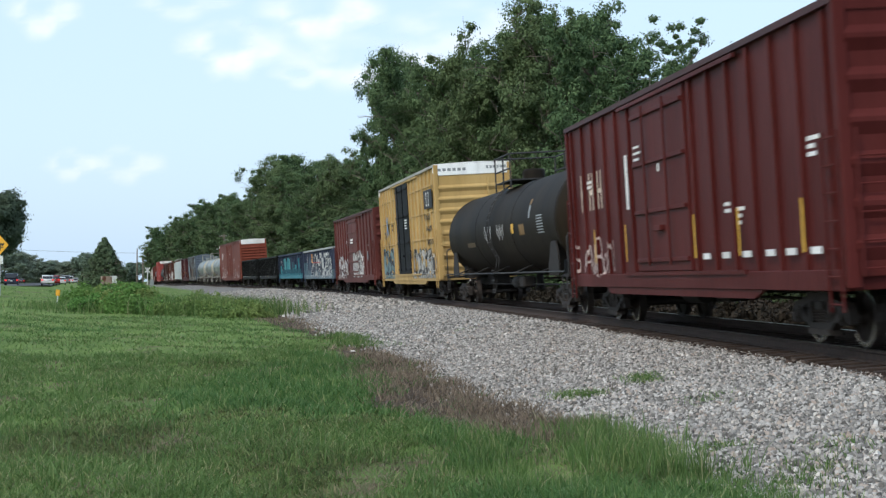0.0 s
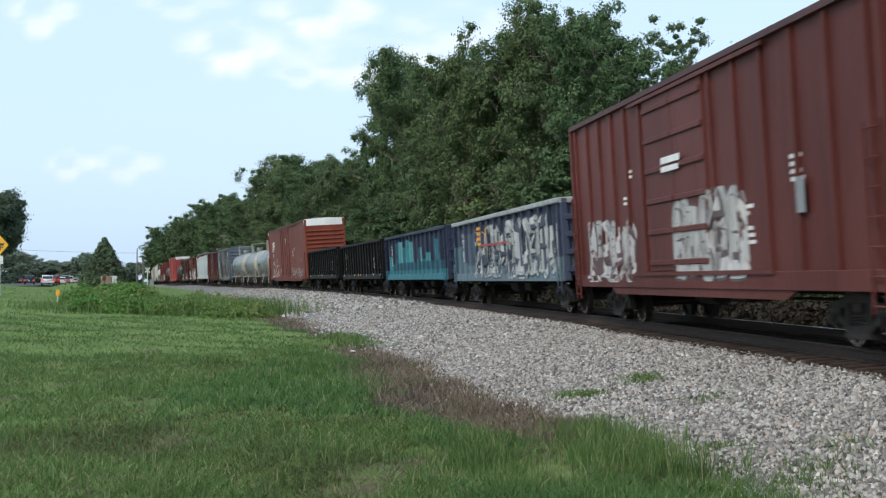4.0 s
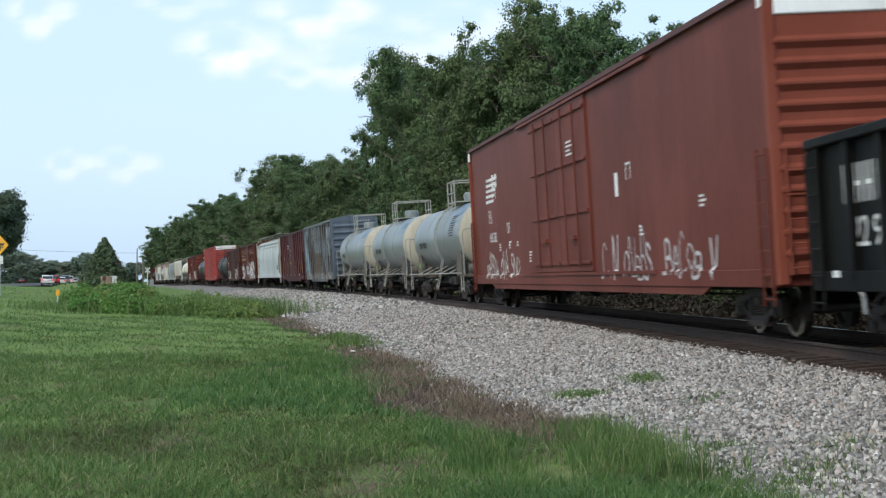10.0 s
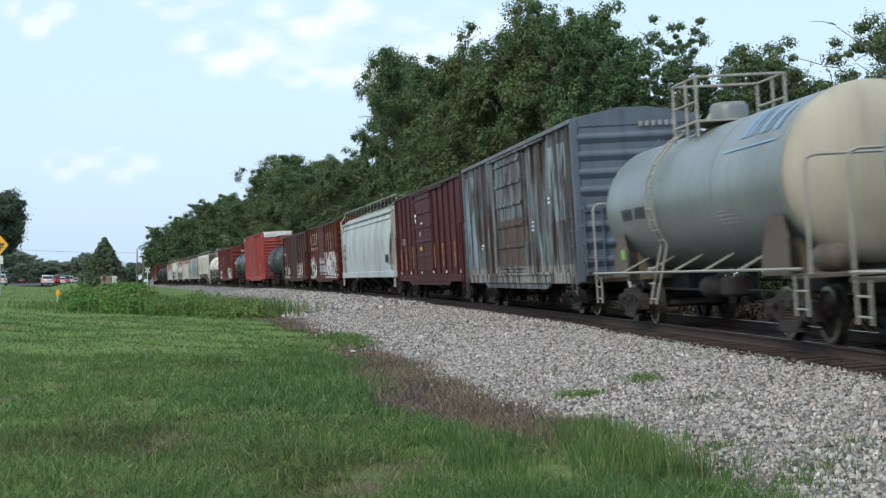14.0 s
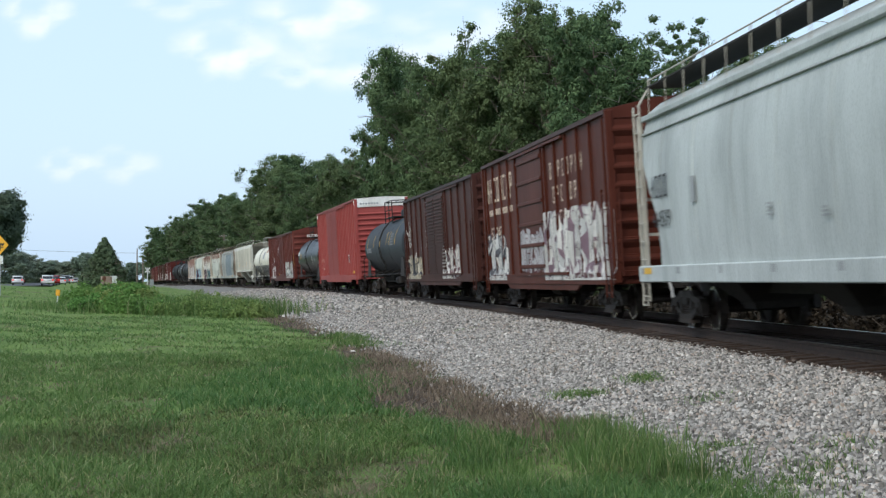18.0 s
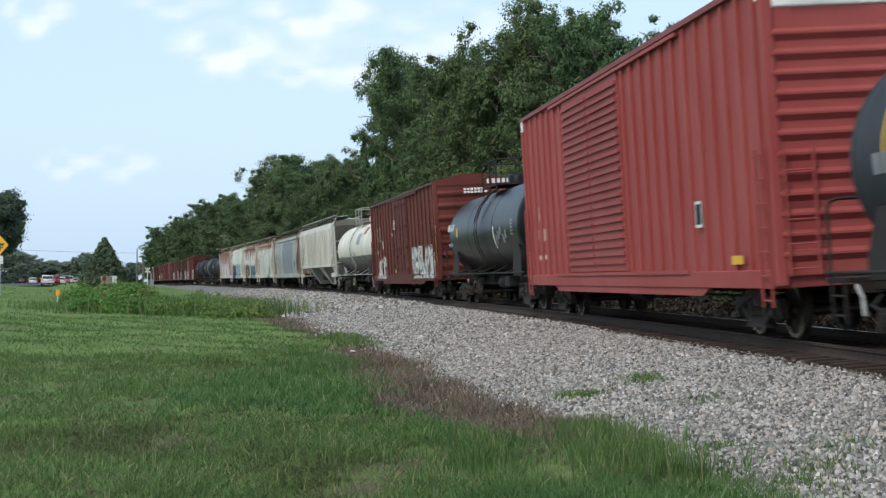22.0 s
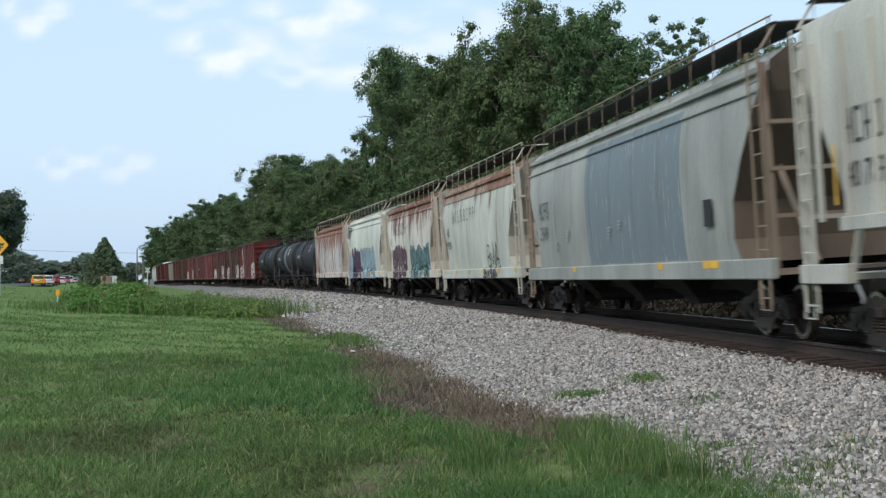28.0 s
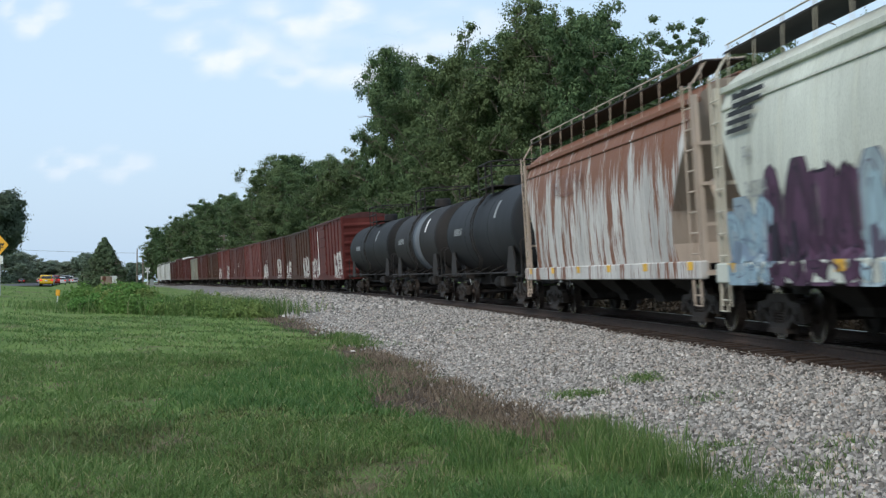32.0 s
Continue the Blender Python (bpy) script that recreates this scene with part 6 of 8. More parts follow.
def leaves(rng, centres, radii, per, size, flat=0.75):
    """Small leaf quads scattered round clump centres."""
    n = len(centres)
    k = np.repeat(np.arange(n), per)
    d = rng.normal(size=(len(k), 3))
    d /= np.linalg.norm(d, axis=1)[:, None]
    d *= np.minimum(1.35, np.abs(rng.normal(size=len(k))) * 0.40 + 0.34)[:, None]
    d[:, 2] *= flat
    c = centres[k] + d * radii[k][:, None]
    nrm = d * np.array([1.3, 1.3, 1.6]) + np.array([0, 0, 0.45]) + rng.normal(size=(len(k), 3)) * 0.33
    nrm /= np.linalg.norm(nrm, axis=1)[:, None]
    a = np.cross(nrm, rng.normal(size=(len(k), 3)))
    a /= np.linalg.norm(a, axis=1)[:, None]
    b = np.cross(nrm, a)
    s = size * (0.6 + 0.8 * rng.random(len(k)))[:, None]
    v = np.stack([c - a * s, c - b * s * 0.55, c + a * s, c + b * s * 0.55], 1).reshape(-1, 3)
    return v, np.arange(len(v), dtype=np.int32)


def make_tree(seed, h, spread, low=0.18, clumps=150, per=70, size=0.2, leaf=None, bark=None, open_=0.0, cone=False, label="", clump_r=0.95, girth=0.022):
    rng = np.random.default_rng(seed)
    root = new("tree")
    tagged(root, label or "tall broad-leaved tree with dense dark green crown", "tree", "trees beside the railway")
    bm = bmesh.new()
    lean = rng.normal(size=2) * 0.04 * h
    top = Vector((lean[0], lean[1], h * 0.86))
    trunk = [Vector((0, 0, -0.4))] + [Vector((lean[0] * t + rng.normal() * 0.12, lean[1] * t + rng.normal() * 0.12, h * 0.86 * t)) for t in (0.15, 0.35, 0.55, 0.75)] + [top]
    limb(bm, trunk, girth * h, 0.05, 10)
    tips = []
    nb = 30 if cone else 16
    for i in range(nb):
        t = low + (0.92 - low) * (i + rng.random()) / nb
        base = Vector((lean[0] * t, lean[1] * t, h * 0.86 * t))
        ang = i * 2.4 + rng.random()
        if cone:
            reach = spread * min(1.0, 1.15 * (1.0 - t) ** 0.8) * (0.9 + 0.15 * rng.random()) + 0.1
            up = 0.10 * reach
        else:
            reach = spread * (0.55 + 0.5 * math.sin(math.pi * min(1, max(0.05, (t - low) / (1 - low)) ** 0.8))) * (0.75 + 0.5 * rng.random())
            up = reach * (0.35 + 0.5 * t)
        d = Vector((math.cos(ang), math.sin(ang), 0))
        pts = [base]
        for f in (0.2, 0.4, 0.6, 0.8, 1.0):
            pts.append(base + d * reach * f + Vector((rng.normal() * 0.4, rng.normal() * 0.4, up * f ** 1.3 + rng.normal() * 0.3 * f)))
        limb(bm, pts, (0.008 - 0.0035 * open_) * h * (1.1 - t * 0.6), 0.02, 5)
        for f in (0.45, 0.62, 0.8, 1.0):
            k = f * 5
            q = pts[int(min(k, 4))].lerp(pts[int(min(k, 4)) + 1], k - int(min(k, 4))) + Vector((0, 0, 0.1))
            tips.append(q)
            for _ in range(2):
                w = q + Vector((rng.normal(), rng.normal(), abs(rng.normal()) * 0.7)) * reach * 0.22
                limb(bm, [q, (q + w) / 2 + Vector((0, 0, 0.1)), w], 0.03, 0.012, 4)
                tips.append(w)
    tips.append(top)
    part("trunk", bm, bark or M_BARK, root, "", True)
    tips = np.array([tuple(q) for q in tips])
    pick = rng.integers(0, len(tips), clumps)
    along = np.sqrt(rng.random(clumps))[:, None] * 0.5 + 0.5
    axis = np.stack([lean[0] * tips[pick][:, 2] / h, lean[1] * tips[pick][:, 2] / h, tips[pick][:, 2] - 0.25 * np.hypot(tips[pick][:, 0], tips[pick][:, 1])], 1)
    cen = axis + (tips[pick] - axis) * along + rng.normal(size=(clumps, 3)) * (0.3 if cone else 0.6) * (1 + open_ * 0.4)
    rad = clump_r * (0.45 + 0.8 * rng.random(clumps) ** 1.3) * (1 - open_ * 0.25)
    if cone:
        up = rng.random(clumps) ** 1.5
        ang, out = rng.random(clumps) * 6.283, spread * (1 - up ** 1.4) * np.sqrt(0.25 + 0.75 * rng.random(clumps)) * (0.92 + 0.1 * rng.normal(size=clumps))
        cen = np.stack([np.cos(ang) * out, np.sin(ang) * out, 0.4 + up * (h * 0.93)], 1)
        rad *= np.clip(1.2 - cen[:, 2] / h, 0.4, 1.0)
    near = (np.linalg.norm(cen[:, None] - cen[None], axis=2) < (1.6 + 0.6 * open_) * h / 20 + 0.2).sum(1)
    cen, rad = cen[near > 4], rad[near > 4]
    v, lp = leaves(rng, cen, rad, per, size)
    me = mesh_np("crown", v, lp, 4, [leaf or M_LEAF])
    ob = new("crown", me)
    ob.parent = root
    return root


PROTO = [
    make_tree(11, 20.0, 5.2, 0.15, 420, 180, 0.11, clump_r=0.95),
    make_tree(12, 20.0, 4.6, 0.12, 380, 180, 0.11, clump_r=0.95),
    make_tree(13, 20.0, 5.6, 0.22, 280, 150, 0.115, open_=0.6, clump_r=1.0),
    make_tree(14, 20.0, 4.6, 0.30, 360, 120, 0.12, M_LEAF, M_BARK_PALE, open_=1.0, label="sparse tree with pale bare limbs and thin leaves", clump_r=0.8),
    make_tree(15, 8.0, 3.0, 0.08, 150, 70, 0.16, M_LEAF_LIGHT, label="young light green tree at the wood's edge", clump_r=0.8),
    make_tree(16, 20.0, 5.0, 0.05, 300, 85, 0.24, M_LEAF_DARK, label="dark green tree deep in the wood"),
]
PROTO_H = [20.0, 20.0, 20.0, 20.0, 8.0, 20.0]
used = set()


def tree_at(kind, s, lat, h, turn, xy=None, wide=1.0):
    x, y = (float(q) for q in on_track(s, lat)[:2]) if xy is None else xy
    z = float(ground_height([x], [y])[0])
    k = h / PROTO_H[kind]
    m = pose(x, y, z, 0, 0, turn)
    if kind in used:
        ob = copy_thing(PROTO[kind], m)
    else:
        ob = PROTO[kind]
        used.add(kind)
        ob.matrix_basis = m
    ob.scale = (k * wide, k * wide, k)
    return ob


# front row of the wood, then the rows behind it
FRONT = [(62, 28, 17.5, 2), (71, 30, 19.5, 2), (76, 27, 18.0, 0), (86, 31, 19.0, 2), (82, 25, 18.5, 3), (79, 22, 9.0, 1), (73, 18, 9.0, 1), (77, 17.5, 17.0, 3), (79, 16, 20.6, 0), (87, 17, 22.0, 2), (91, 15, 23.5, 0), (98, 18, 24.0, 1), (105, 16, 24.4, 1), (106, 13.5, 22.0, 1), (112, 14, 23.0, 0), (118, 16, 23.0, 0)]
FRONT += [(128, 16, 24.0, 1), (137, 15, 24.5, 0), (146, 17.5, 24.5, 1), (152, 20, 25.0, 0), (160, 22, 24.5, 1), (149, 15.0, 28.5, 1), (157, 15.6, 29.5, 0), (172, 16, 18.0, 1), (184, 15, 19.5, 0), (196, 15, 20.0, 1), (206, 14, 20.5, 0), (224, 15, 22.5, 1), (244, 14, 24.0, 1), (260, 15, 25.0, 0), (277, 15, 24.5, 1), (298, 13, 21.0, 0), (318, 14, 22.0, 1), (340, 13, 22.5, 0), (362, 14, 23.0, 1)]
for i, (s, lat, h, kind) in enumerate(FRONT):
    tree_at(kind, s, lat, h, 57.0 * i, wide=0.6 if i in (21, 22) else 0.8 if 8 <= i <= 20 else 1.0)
rng = np.random.default_rng(5)
for i, s in enumerate(np.arange(106, 560, 11.0)):
    tree_at(5, float(s), 22 + 4 * rng.random(), 17 + 4 * rng.random(), 80.0 * i)
for i, s in enumerate(np.arange(76, 330, 6.5)):
    tree_at((5, 1, 5)[i % 3], float(s), 11.5 + 3.0 * rng.random(), 7.5 + 3.5 * rng.random(), 45.0 * i, wide=1.25)
for i, (s, lat, h) in enumerate(((88, 10.5, 8.0), (79, 20, 8.5), (96, 10.5, 6.0), (66, 22, 7.5), (60, 25, 8.0), (70, 24, 9.0), (54, 24, 6.5))):
    tree_at(4, s, lat, h, 70.0 * i, wide=1.1)
for i, (s, lat) in enumerate(((50, 30), (40, 32), (58, 36), (66, 38), (30, 33))):
    tree_at(5, s, lat, 10.0, 50.0 * i, wide=1.3)

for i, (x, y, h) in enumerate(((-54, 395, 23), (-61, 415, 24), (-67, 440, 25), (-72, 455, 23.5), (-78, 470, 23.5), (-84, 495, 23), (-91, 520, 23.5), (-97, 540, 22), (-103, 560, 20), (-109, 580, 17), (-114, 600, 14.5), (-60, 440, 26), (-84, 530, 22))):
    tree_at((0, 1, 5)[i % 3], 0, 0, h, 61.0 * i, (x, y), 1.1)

# trees across the road and behind the bank
# oak leaf colour lifted to stand in for haze over the distance
M_LEAF_OAK = leaf_material("hazed_oak_leaves", (0.055, 0.082, 0.056), (0.115, 0.155, 0.100))
oak = make_tree(31, 22.0, 6.3, 0.40, 900, 110, 0.34, M_LEAF_OAK, label="large oak with a dark spreading crown by the road", clump_r=2.1, girth=0.05)
oak.matrix_basis = pose(-109.5, 380, float(ground_height([-109.5], [380])[0]))
# a little lighter and bluer than the dark leaves, haze again in the colour
M_LEAF_CONE = leaf_material("cedar_leaves", (0.050, 0.090, 0.050), (0.115, 0.175, 0.095))
pyr = make_tree(32, 8.3, 4.3, 0.05, 620, 80, 0.20, M_LEAF_CONE, cone=True, label="broad pyramid-shaped dark green tree in the verge", clump_r=0.95)
pyr.matrix_basis = pose(-57.0, 260, float(ground_height([-57.0], [260])[0]))
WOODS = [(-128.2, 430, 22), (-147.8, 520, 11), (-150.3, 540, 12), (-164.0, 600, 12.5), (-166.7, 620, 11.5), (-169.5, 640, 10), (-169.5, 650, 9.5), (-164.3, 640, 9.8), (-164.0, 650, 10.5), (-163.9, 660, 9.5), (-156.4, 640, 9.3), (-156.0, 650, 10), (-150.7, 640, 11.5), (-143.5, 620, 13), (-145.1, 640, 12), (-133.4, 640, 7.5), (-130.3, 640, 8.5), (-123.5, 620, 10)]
far_wood = make_tree(33, 20.0, 6.5, 0.04, 420, 70, 0.34, M_LEAF_HAZED, label="distant tree beyond the road, haze painted into its grey-green leaves", clump_r=1.5)
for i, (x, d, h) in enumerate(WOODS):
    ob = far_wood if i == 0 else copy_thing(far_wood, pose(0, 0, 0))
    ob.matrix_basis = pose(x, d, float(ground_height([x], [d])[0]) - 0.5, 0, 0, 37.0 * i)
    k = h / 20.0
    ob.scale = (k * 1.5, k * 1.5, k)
# ---- ballast stones ----
STONE_STOPS = [(0.0, (0.06, 0.055, 0.048)), (0.2, (0.155, 0.144, 0.13)), (0.5, (0.31, 0.288, 0.26)), (0.8, (0.50, 0.47, 0.43)), (0.9, (0.34, 0.26, 0.205)), (0.95, (0.55, 0.48, 0.41)), (1.0, (0.70, 0.67, 0.62))]
DIRTY_STOPS = [(0.0, (0.018, 0.012, 0.009)), (0.4, (0.042, 0.028, 0.020)), (0.8, (0.075, 0.051, 0.038)), (1.0, (0.13, 0.10, 0.08))]


def stone_material(name="ballast_stone", stops=STONE_STOPS):
    m, n, l, p = nodes_of(name)
    g = n.new("ShaderNodeNewGeometry")
    c = ramp(n, l, g.outputs["Random Per Island"], stops)
    c = mix(n, l, ramp(n, l, noise_of(n, l, 0.9, 4, 0.6), [(0.4, (0, 0, 0)), (0.75, (0.3,) * 3)]), c, stops[1][1])
    c = mix(n, l, ramp(n, l, noise_of(n, l, 60, 3, 0.7), [(0.5, (0, 0, 0)), (0.8, (0.4,) * 3)]), c, stops[1][1])
    l.new(c, p.inputs["Base Color"])
    p.inputs["Roughness"].default_value = 0.85
    p.inputs["Specular IOR Level"].default_value = 0.2
    return m


def scatter_ballast(name, s0, s1, lat0, lat1, count, size, rng, mat, label="loose light grey crushed stone on the bank"):
    s = s0 + (s1 - s0) * rng.random(count)
    lat = lat0 + (lat1 - lat0) * rng.random(count)
    edge = toe(s) + 0.12 * rng.normal(size=count) - 0.5 * (rng.random(count) < 0.05)
    keep = lat > edge
    s, lat = s[keep], lat[keep]
    x, y, _ = on_track(s, lat)
    z = ground_height(x, y)
    n = len(x)
    base = np.array([(1, 0, 0), (0, 1, 0), (-1, 0, 0), (0, -1, 0), (0.4, 0.4, 0.8), (-0.5, 0.3, 0.7), (-0.3, -0.5, 0.85), (0.4, -0.4, 0.7)], float)
    faces = np.array([(0, 1, 4), (1, 2, 5), (1, 5, 4), (2, 3, 6), (2, 6, 5), (3, 0, 7), (3, 7, 6), (0, 4, 7), (4, 5, 6), (4, 6, 7)])
    k = size * (0.55 + 0.75 * rng.random(n))
    jit = base[None] + rng.normal(size=(n, 8, 3)) * 0.22
    jit *= np.stack([0.8 + 0.6 * rng.random(n), 0.7 + 0.4 * rng.random(n), 0.85 + 0.6 * rng.random(n)], 1)[:, None]
    a = rng.random(n) * 6.283
    ca, sa = np.cos(a)[:, None], np.sin(a)[:, None]
    px = jit[:, :, 0] * ca - jit[:, :, 1] * sa
    py = jit[:, :, 0] * sa + jit[:, :, 1] * ca
    pz = jit[:, :, 2] + rng.normal(size=(n, 1)) * 0.3 * px
    v = np.stack([px * k[:, None] + x[:, None], py * k[:, None] + y[:, None], pz * k[:, None] + (z - 0.004)[:, None]], 2).reshape(-1, 3)
    loops = (faces[None] + (np.arange(n) * 8)[:, None, None]).reshape(-1)
    me = mesh_np(name, v, loops, 3, [mat])
    return tagged(new(name, me), label, "ballast", kind="stuff")


M_STONE = stone_material()
rng = np.random.default_rng(21)
scatter_ballast("ballast_stones", -9.6, 14, -7.0, -1.72, 82000, 0.026, rng, M_STONE)
scatter_ballast("ballast_stones", 14, 42, -7.6, -1.72, 46000, 0.042, rng, M_STONE)
scatter_ballast("ballast_stones", 42, 130, -7.8, -1.72, 36000, 0.085, rng, M_STONE)
scatter_ballast("ballast_stones", -12, 70, 1.5, 3.2, 9000, 0.05, rng, M_STONE)
M_DIRTY = stone_material("oily_ballast_stone", DIRTY_STOPS)
scatter_ballast("track_stones", -14, 45, -1.95, -0.3, 16000, 0.036, rng, M_DIRTY, "brown oil-stained crushed stone between the ties")
scatter_ballast("track_stones", -14, 30, 0.0, 1.6, 5000, 0.04, rng, M_DIRTY, "brown oil-stained crushed stone between the ties")

# ---- ties ----
def tie_mesh(seed):
    bm = one_box(-1.3, -0.115, -0.33, 1.3, 0.115, -0.165, 0.012)
    r = random.Random(seed)
    for v in bm.verts:
        v.co.x += r.uniform(-0.03, 0.03)
        v.co.z += r.uniform(-0.008, 0.008)
    return mesh_from(bm, "tie", [M_TIE])


TIES = [tie_mesh(k) for k in range(4)]
bed = tagged(new("track_bed"), "dark oil-stained wooden ties under the rails", "track bed", kind="structure")
for k in range(230):
    s = -20 + k * 0.53
    ob = share("tie", TIES[k % 4], bed, track_pose(s))
tie_far = []
for k in range(500):
    tie_far.append(float(102 + k * 0.6))
bm = bmesh.new()
for s in tie_far:
    box(bm, -1.3, -0.11, -0.33, 1.3, 0.11, -0.165, 0, track_pose(s))
far_ties = part("far_ties", bm, M_TIE, bed)
tagged(far_ties, kind="stuff")

# ---- grass ----
def blade_material(name, stops):
    m, n, l, p = nodes_of(name)
    g = n.new("ShaderNodeNewGeometry")
    c = ramp(n, l, g.outputs["Random Per Island"], stops)
    big = noise_of(n, l, 0.35, 4, 0.6)
    c = mix(n, l, ramp(n, l, big, [(0.42, (0, 0, 0)), (0.66, (0.4,) * 3)]), c, tuple(v * 0.7 for v in stops[0][1]))
    l.new(c, p.inputs["Base Color"])
    p.inputs["Roughness"].default_value = 0.6
    p.inputs["Specular IOR Level"].default_value = 0.2
    tr = n.new("ShaderNodeBsdfTranslucent")
    l.new(c, tr.inputs[0])
    mx = n.new("ShaderNodeMixShader")
    mx.inputs[0].default_value = 0.3
    out = [q for q in n if q.type == "OUTPUT_MATERIAL"][0]
    l.new(p.outputs[0], mx.inputs[1])
    l.new(tr.outputs[0], mx.inputs[2])
    l.new(mx.outputs[0], out.inputs[0])
    return m


M_GRASS = blade_material("grass_blades", [(0.0, (0.066, 0.126, 0.033)), (0.45, (0.110, 0.192, 0.055)), (0.8, (0.166, 0.250, 0.083)), (0.94, (0.28, 0.31, 0.13)), (1.0, (0.40, 0.37, 0.22))])
M_LUSH = blade_material("lush_grass_blades", [(0.0, (0.048, 0.108, 0.029)), (0.5, (0.082, 0.172, 0.050)), (0.9, (0.132, 0.235, 0.078)), (1.0, (0.25, 0.32, 0.16))])
M_STRAW = blade_material("dry_grass_blades", [(0.0, (0.12, 0.090, 0.064)), (0.6, (0.235, 0.178, 0.128)), (1.0, (0.37, 0.29, 0.21))])


def blades(name, x, y, high, wide, rng, mat, label, lean=0.55):
    n = len(x)
    z = ground_height(x, y) - 0.01
    a = rng.random(n) * 6.283
    h = high * (0.45 + 0.9 * rng.random(n))
    w = wide * (0.6 + 0.8 * rng.random(n))
    dx, dy = np.cos(a), np.sin(a)
    ln = lean * h * rng.random(n)
    la = rng.random(n) * 6.283
    lx, ly = np.cos(la) * ln, np.sin(la) * ln
    v = np.stack([
        np.stack([x - dx * w, y - dy * w, z], 1),
        np.stack([x + dx * w, y + dy * w, z], 1),
        np.stack([x + dx * w * 0.7 + lx * 0.4, y + dy * w * 0.7 + ly * 0.4, z + h * 0.6], 1),
        np.stack([x - dx * w * 0.2 + lx, y - dy * w * 0.2 + ly, z + h], 1),
        np.stack([x - dx * w * 0.7 + lx * 0.4, y - dy * w * 0.7 + ly * 0.4, z + h * 0.6], 1)], 1).reshape(-1, 3)
    i = np.arange(n) * 5
    loops = np.stack([i, i + 1, i + 2, i, i + 2, i + 4, i + 4, i + 2, i + 3], 1).reshape(-1)
    return tagged(new(name, mesh_np(name, v, loops, 3, [mat])), label, "grass", kind="stuff")


def tufts(rng, x, y, per, radius):
    """Blade feet crowded round tuft centres."""
    k = np.repeat(np.arange(len(x)), per)
    r = radius * (0.5 + 1.0 * rng.random(len(x)))[k]
    return x[k] + rng.normal(size=len(k)) * r, y[k] + rng.normal(size=len(k)) * r


def field(rng, y0, y1, count):
    y = np.sqrt(y0 ** 2 + (y1 ** 2 - y0 ** 2) * rng.random(count))
    half = y * 0.29 + 1.0
    x = -half + rng.random(count) * np.minimum(half * 2, half + 3.2)
    lat, s = lateral(x, y)
    keep = lat < toe(s) - 0.05 + 0.12 * rng.normal(size=count)
    return x[keep], y[keep], lat[keep], s[keep]


M_OLIVE = blade_material("olive_grass_blades", [(0.0, (0.055, 0.074, 0.026)), (0.5, (0.100, 0.128, 0.044)), (0.85, (0.165, 0.180, 0.072)), (1.0, (0.34, 0.29, 0.16))])
rng = np.random.default_rng(33)
for y0, y1, count, per, radius, high, wide in ((9.5, 17, 9500, 12, 0.07, 0.085, 0.0046), (17, 32, 9500, 10, 0.11, 0.085, 0.0072), (32, 60, 4500, 8, 0.3, 0.075, 0.012), (60, 110, 1800, 6, 0.5, 0.07, 0.02)):
    x, y, lat, s = field(rng, y0, y1, count)
    jit = 0.07 * rng.normal(size=len(x))
    bare = field_noise(x, y * 0.5, 0.9, 1) + jit - 0.1 * (y > 30)
    live = bare < 0.68
    x, y, lat, s, jit = x[live], y[live], lat[live], s[live], jit[live]
    dry = (lat > toe(s) - dead_width(s) + 0.2 * rng.normal(size=len(x))) & (dead_width(s) > 0.2) & (rng.random(len(x)) < 0.93)
    left = smooth((-x - 0.10 * y - 1.0) / 2.5)
    fresh = field_noise(x, y * 0.4, 0.30, 2) - 0.14 * left + jit + 0.16 * np.exp(-((x + 2.2) / 2.2) ** 2 - ((y - 20) / 9) ** 2) + 0.14 * (lat > toe(s) - 1.9) * (s < 14)
    dull = field_noise(x, y * 0.4, 0.45, 3) - 0.2 * left + jit + 0.17 * np.exp(-((x - 0.2) / 1.5) ** 2 - ((y - 14.5) / 4) ** 2)
    lush = (fresh > 0.51) & ~dry
    olive = (dull > 0.58) & ~dry & ~lush
    tall = (rng.random(len(x)) < 0.04 + 0.10 * (fresh > 0.6)) & ~dry
    rest = ~dry & ~tall
    for name, pick, grow, mat, lean, label in (
            ("grass", rest & ~lush & ~olive, 0.95, M_GRASS, 2.2, "short mown yellow-green grass on the verge"),
            ("grass", rest & lush, 1.3, M_LUSH, 1.9, "lush deep green grass on the verge"),
            ("grass", rest & olive, 0.75, M_OLIVE, 2.6, "thin olive grass with dead stalks on the verge"),
            ("grass", tall, 1.9, M_GRASS, 1.2, "longer pale green grass in tufts on the verge"),
            ("dry_grass", dry, 1.5, M_STRAW, 1.7, "dead brown grass along the edge of the stones")):
        bx, by = tufts(rng, x[pick], y[pick], per, radius)
        blades(name, bx, by, high * grow, wide, rng, mat, label, lean)
    # dead thatch in the bare spots
    x, y, lat, s = field(rng, y0, y1, count // 2)
    bare = field_noise(x, y * 0.5, 0.9, 1) + 0.03 * rng.normal(size=len(x)) - 0.1 * (y > 30)
    pick = bare > 0.64
    bx, by = tufts(rng, x[pick], y[pick], per, radius * 1.3)
    blades("dry_grass", bx, by, high * 0.5, wide, rng, M_STRAW, "dead brown thatch in thin spots of the verge", 2.6)

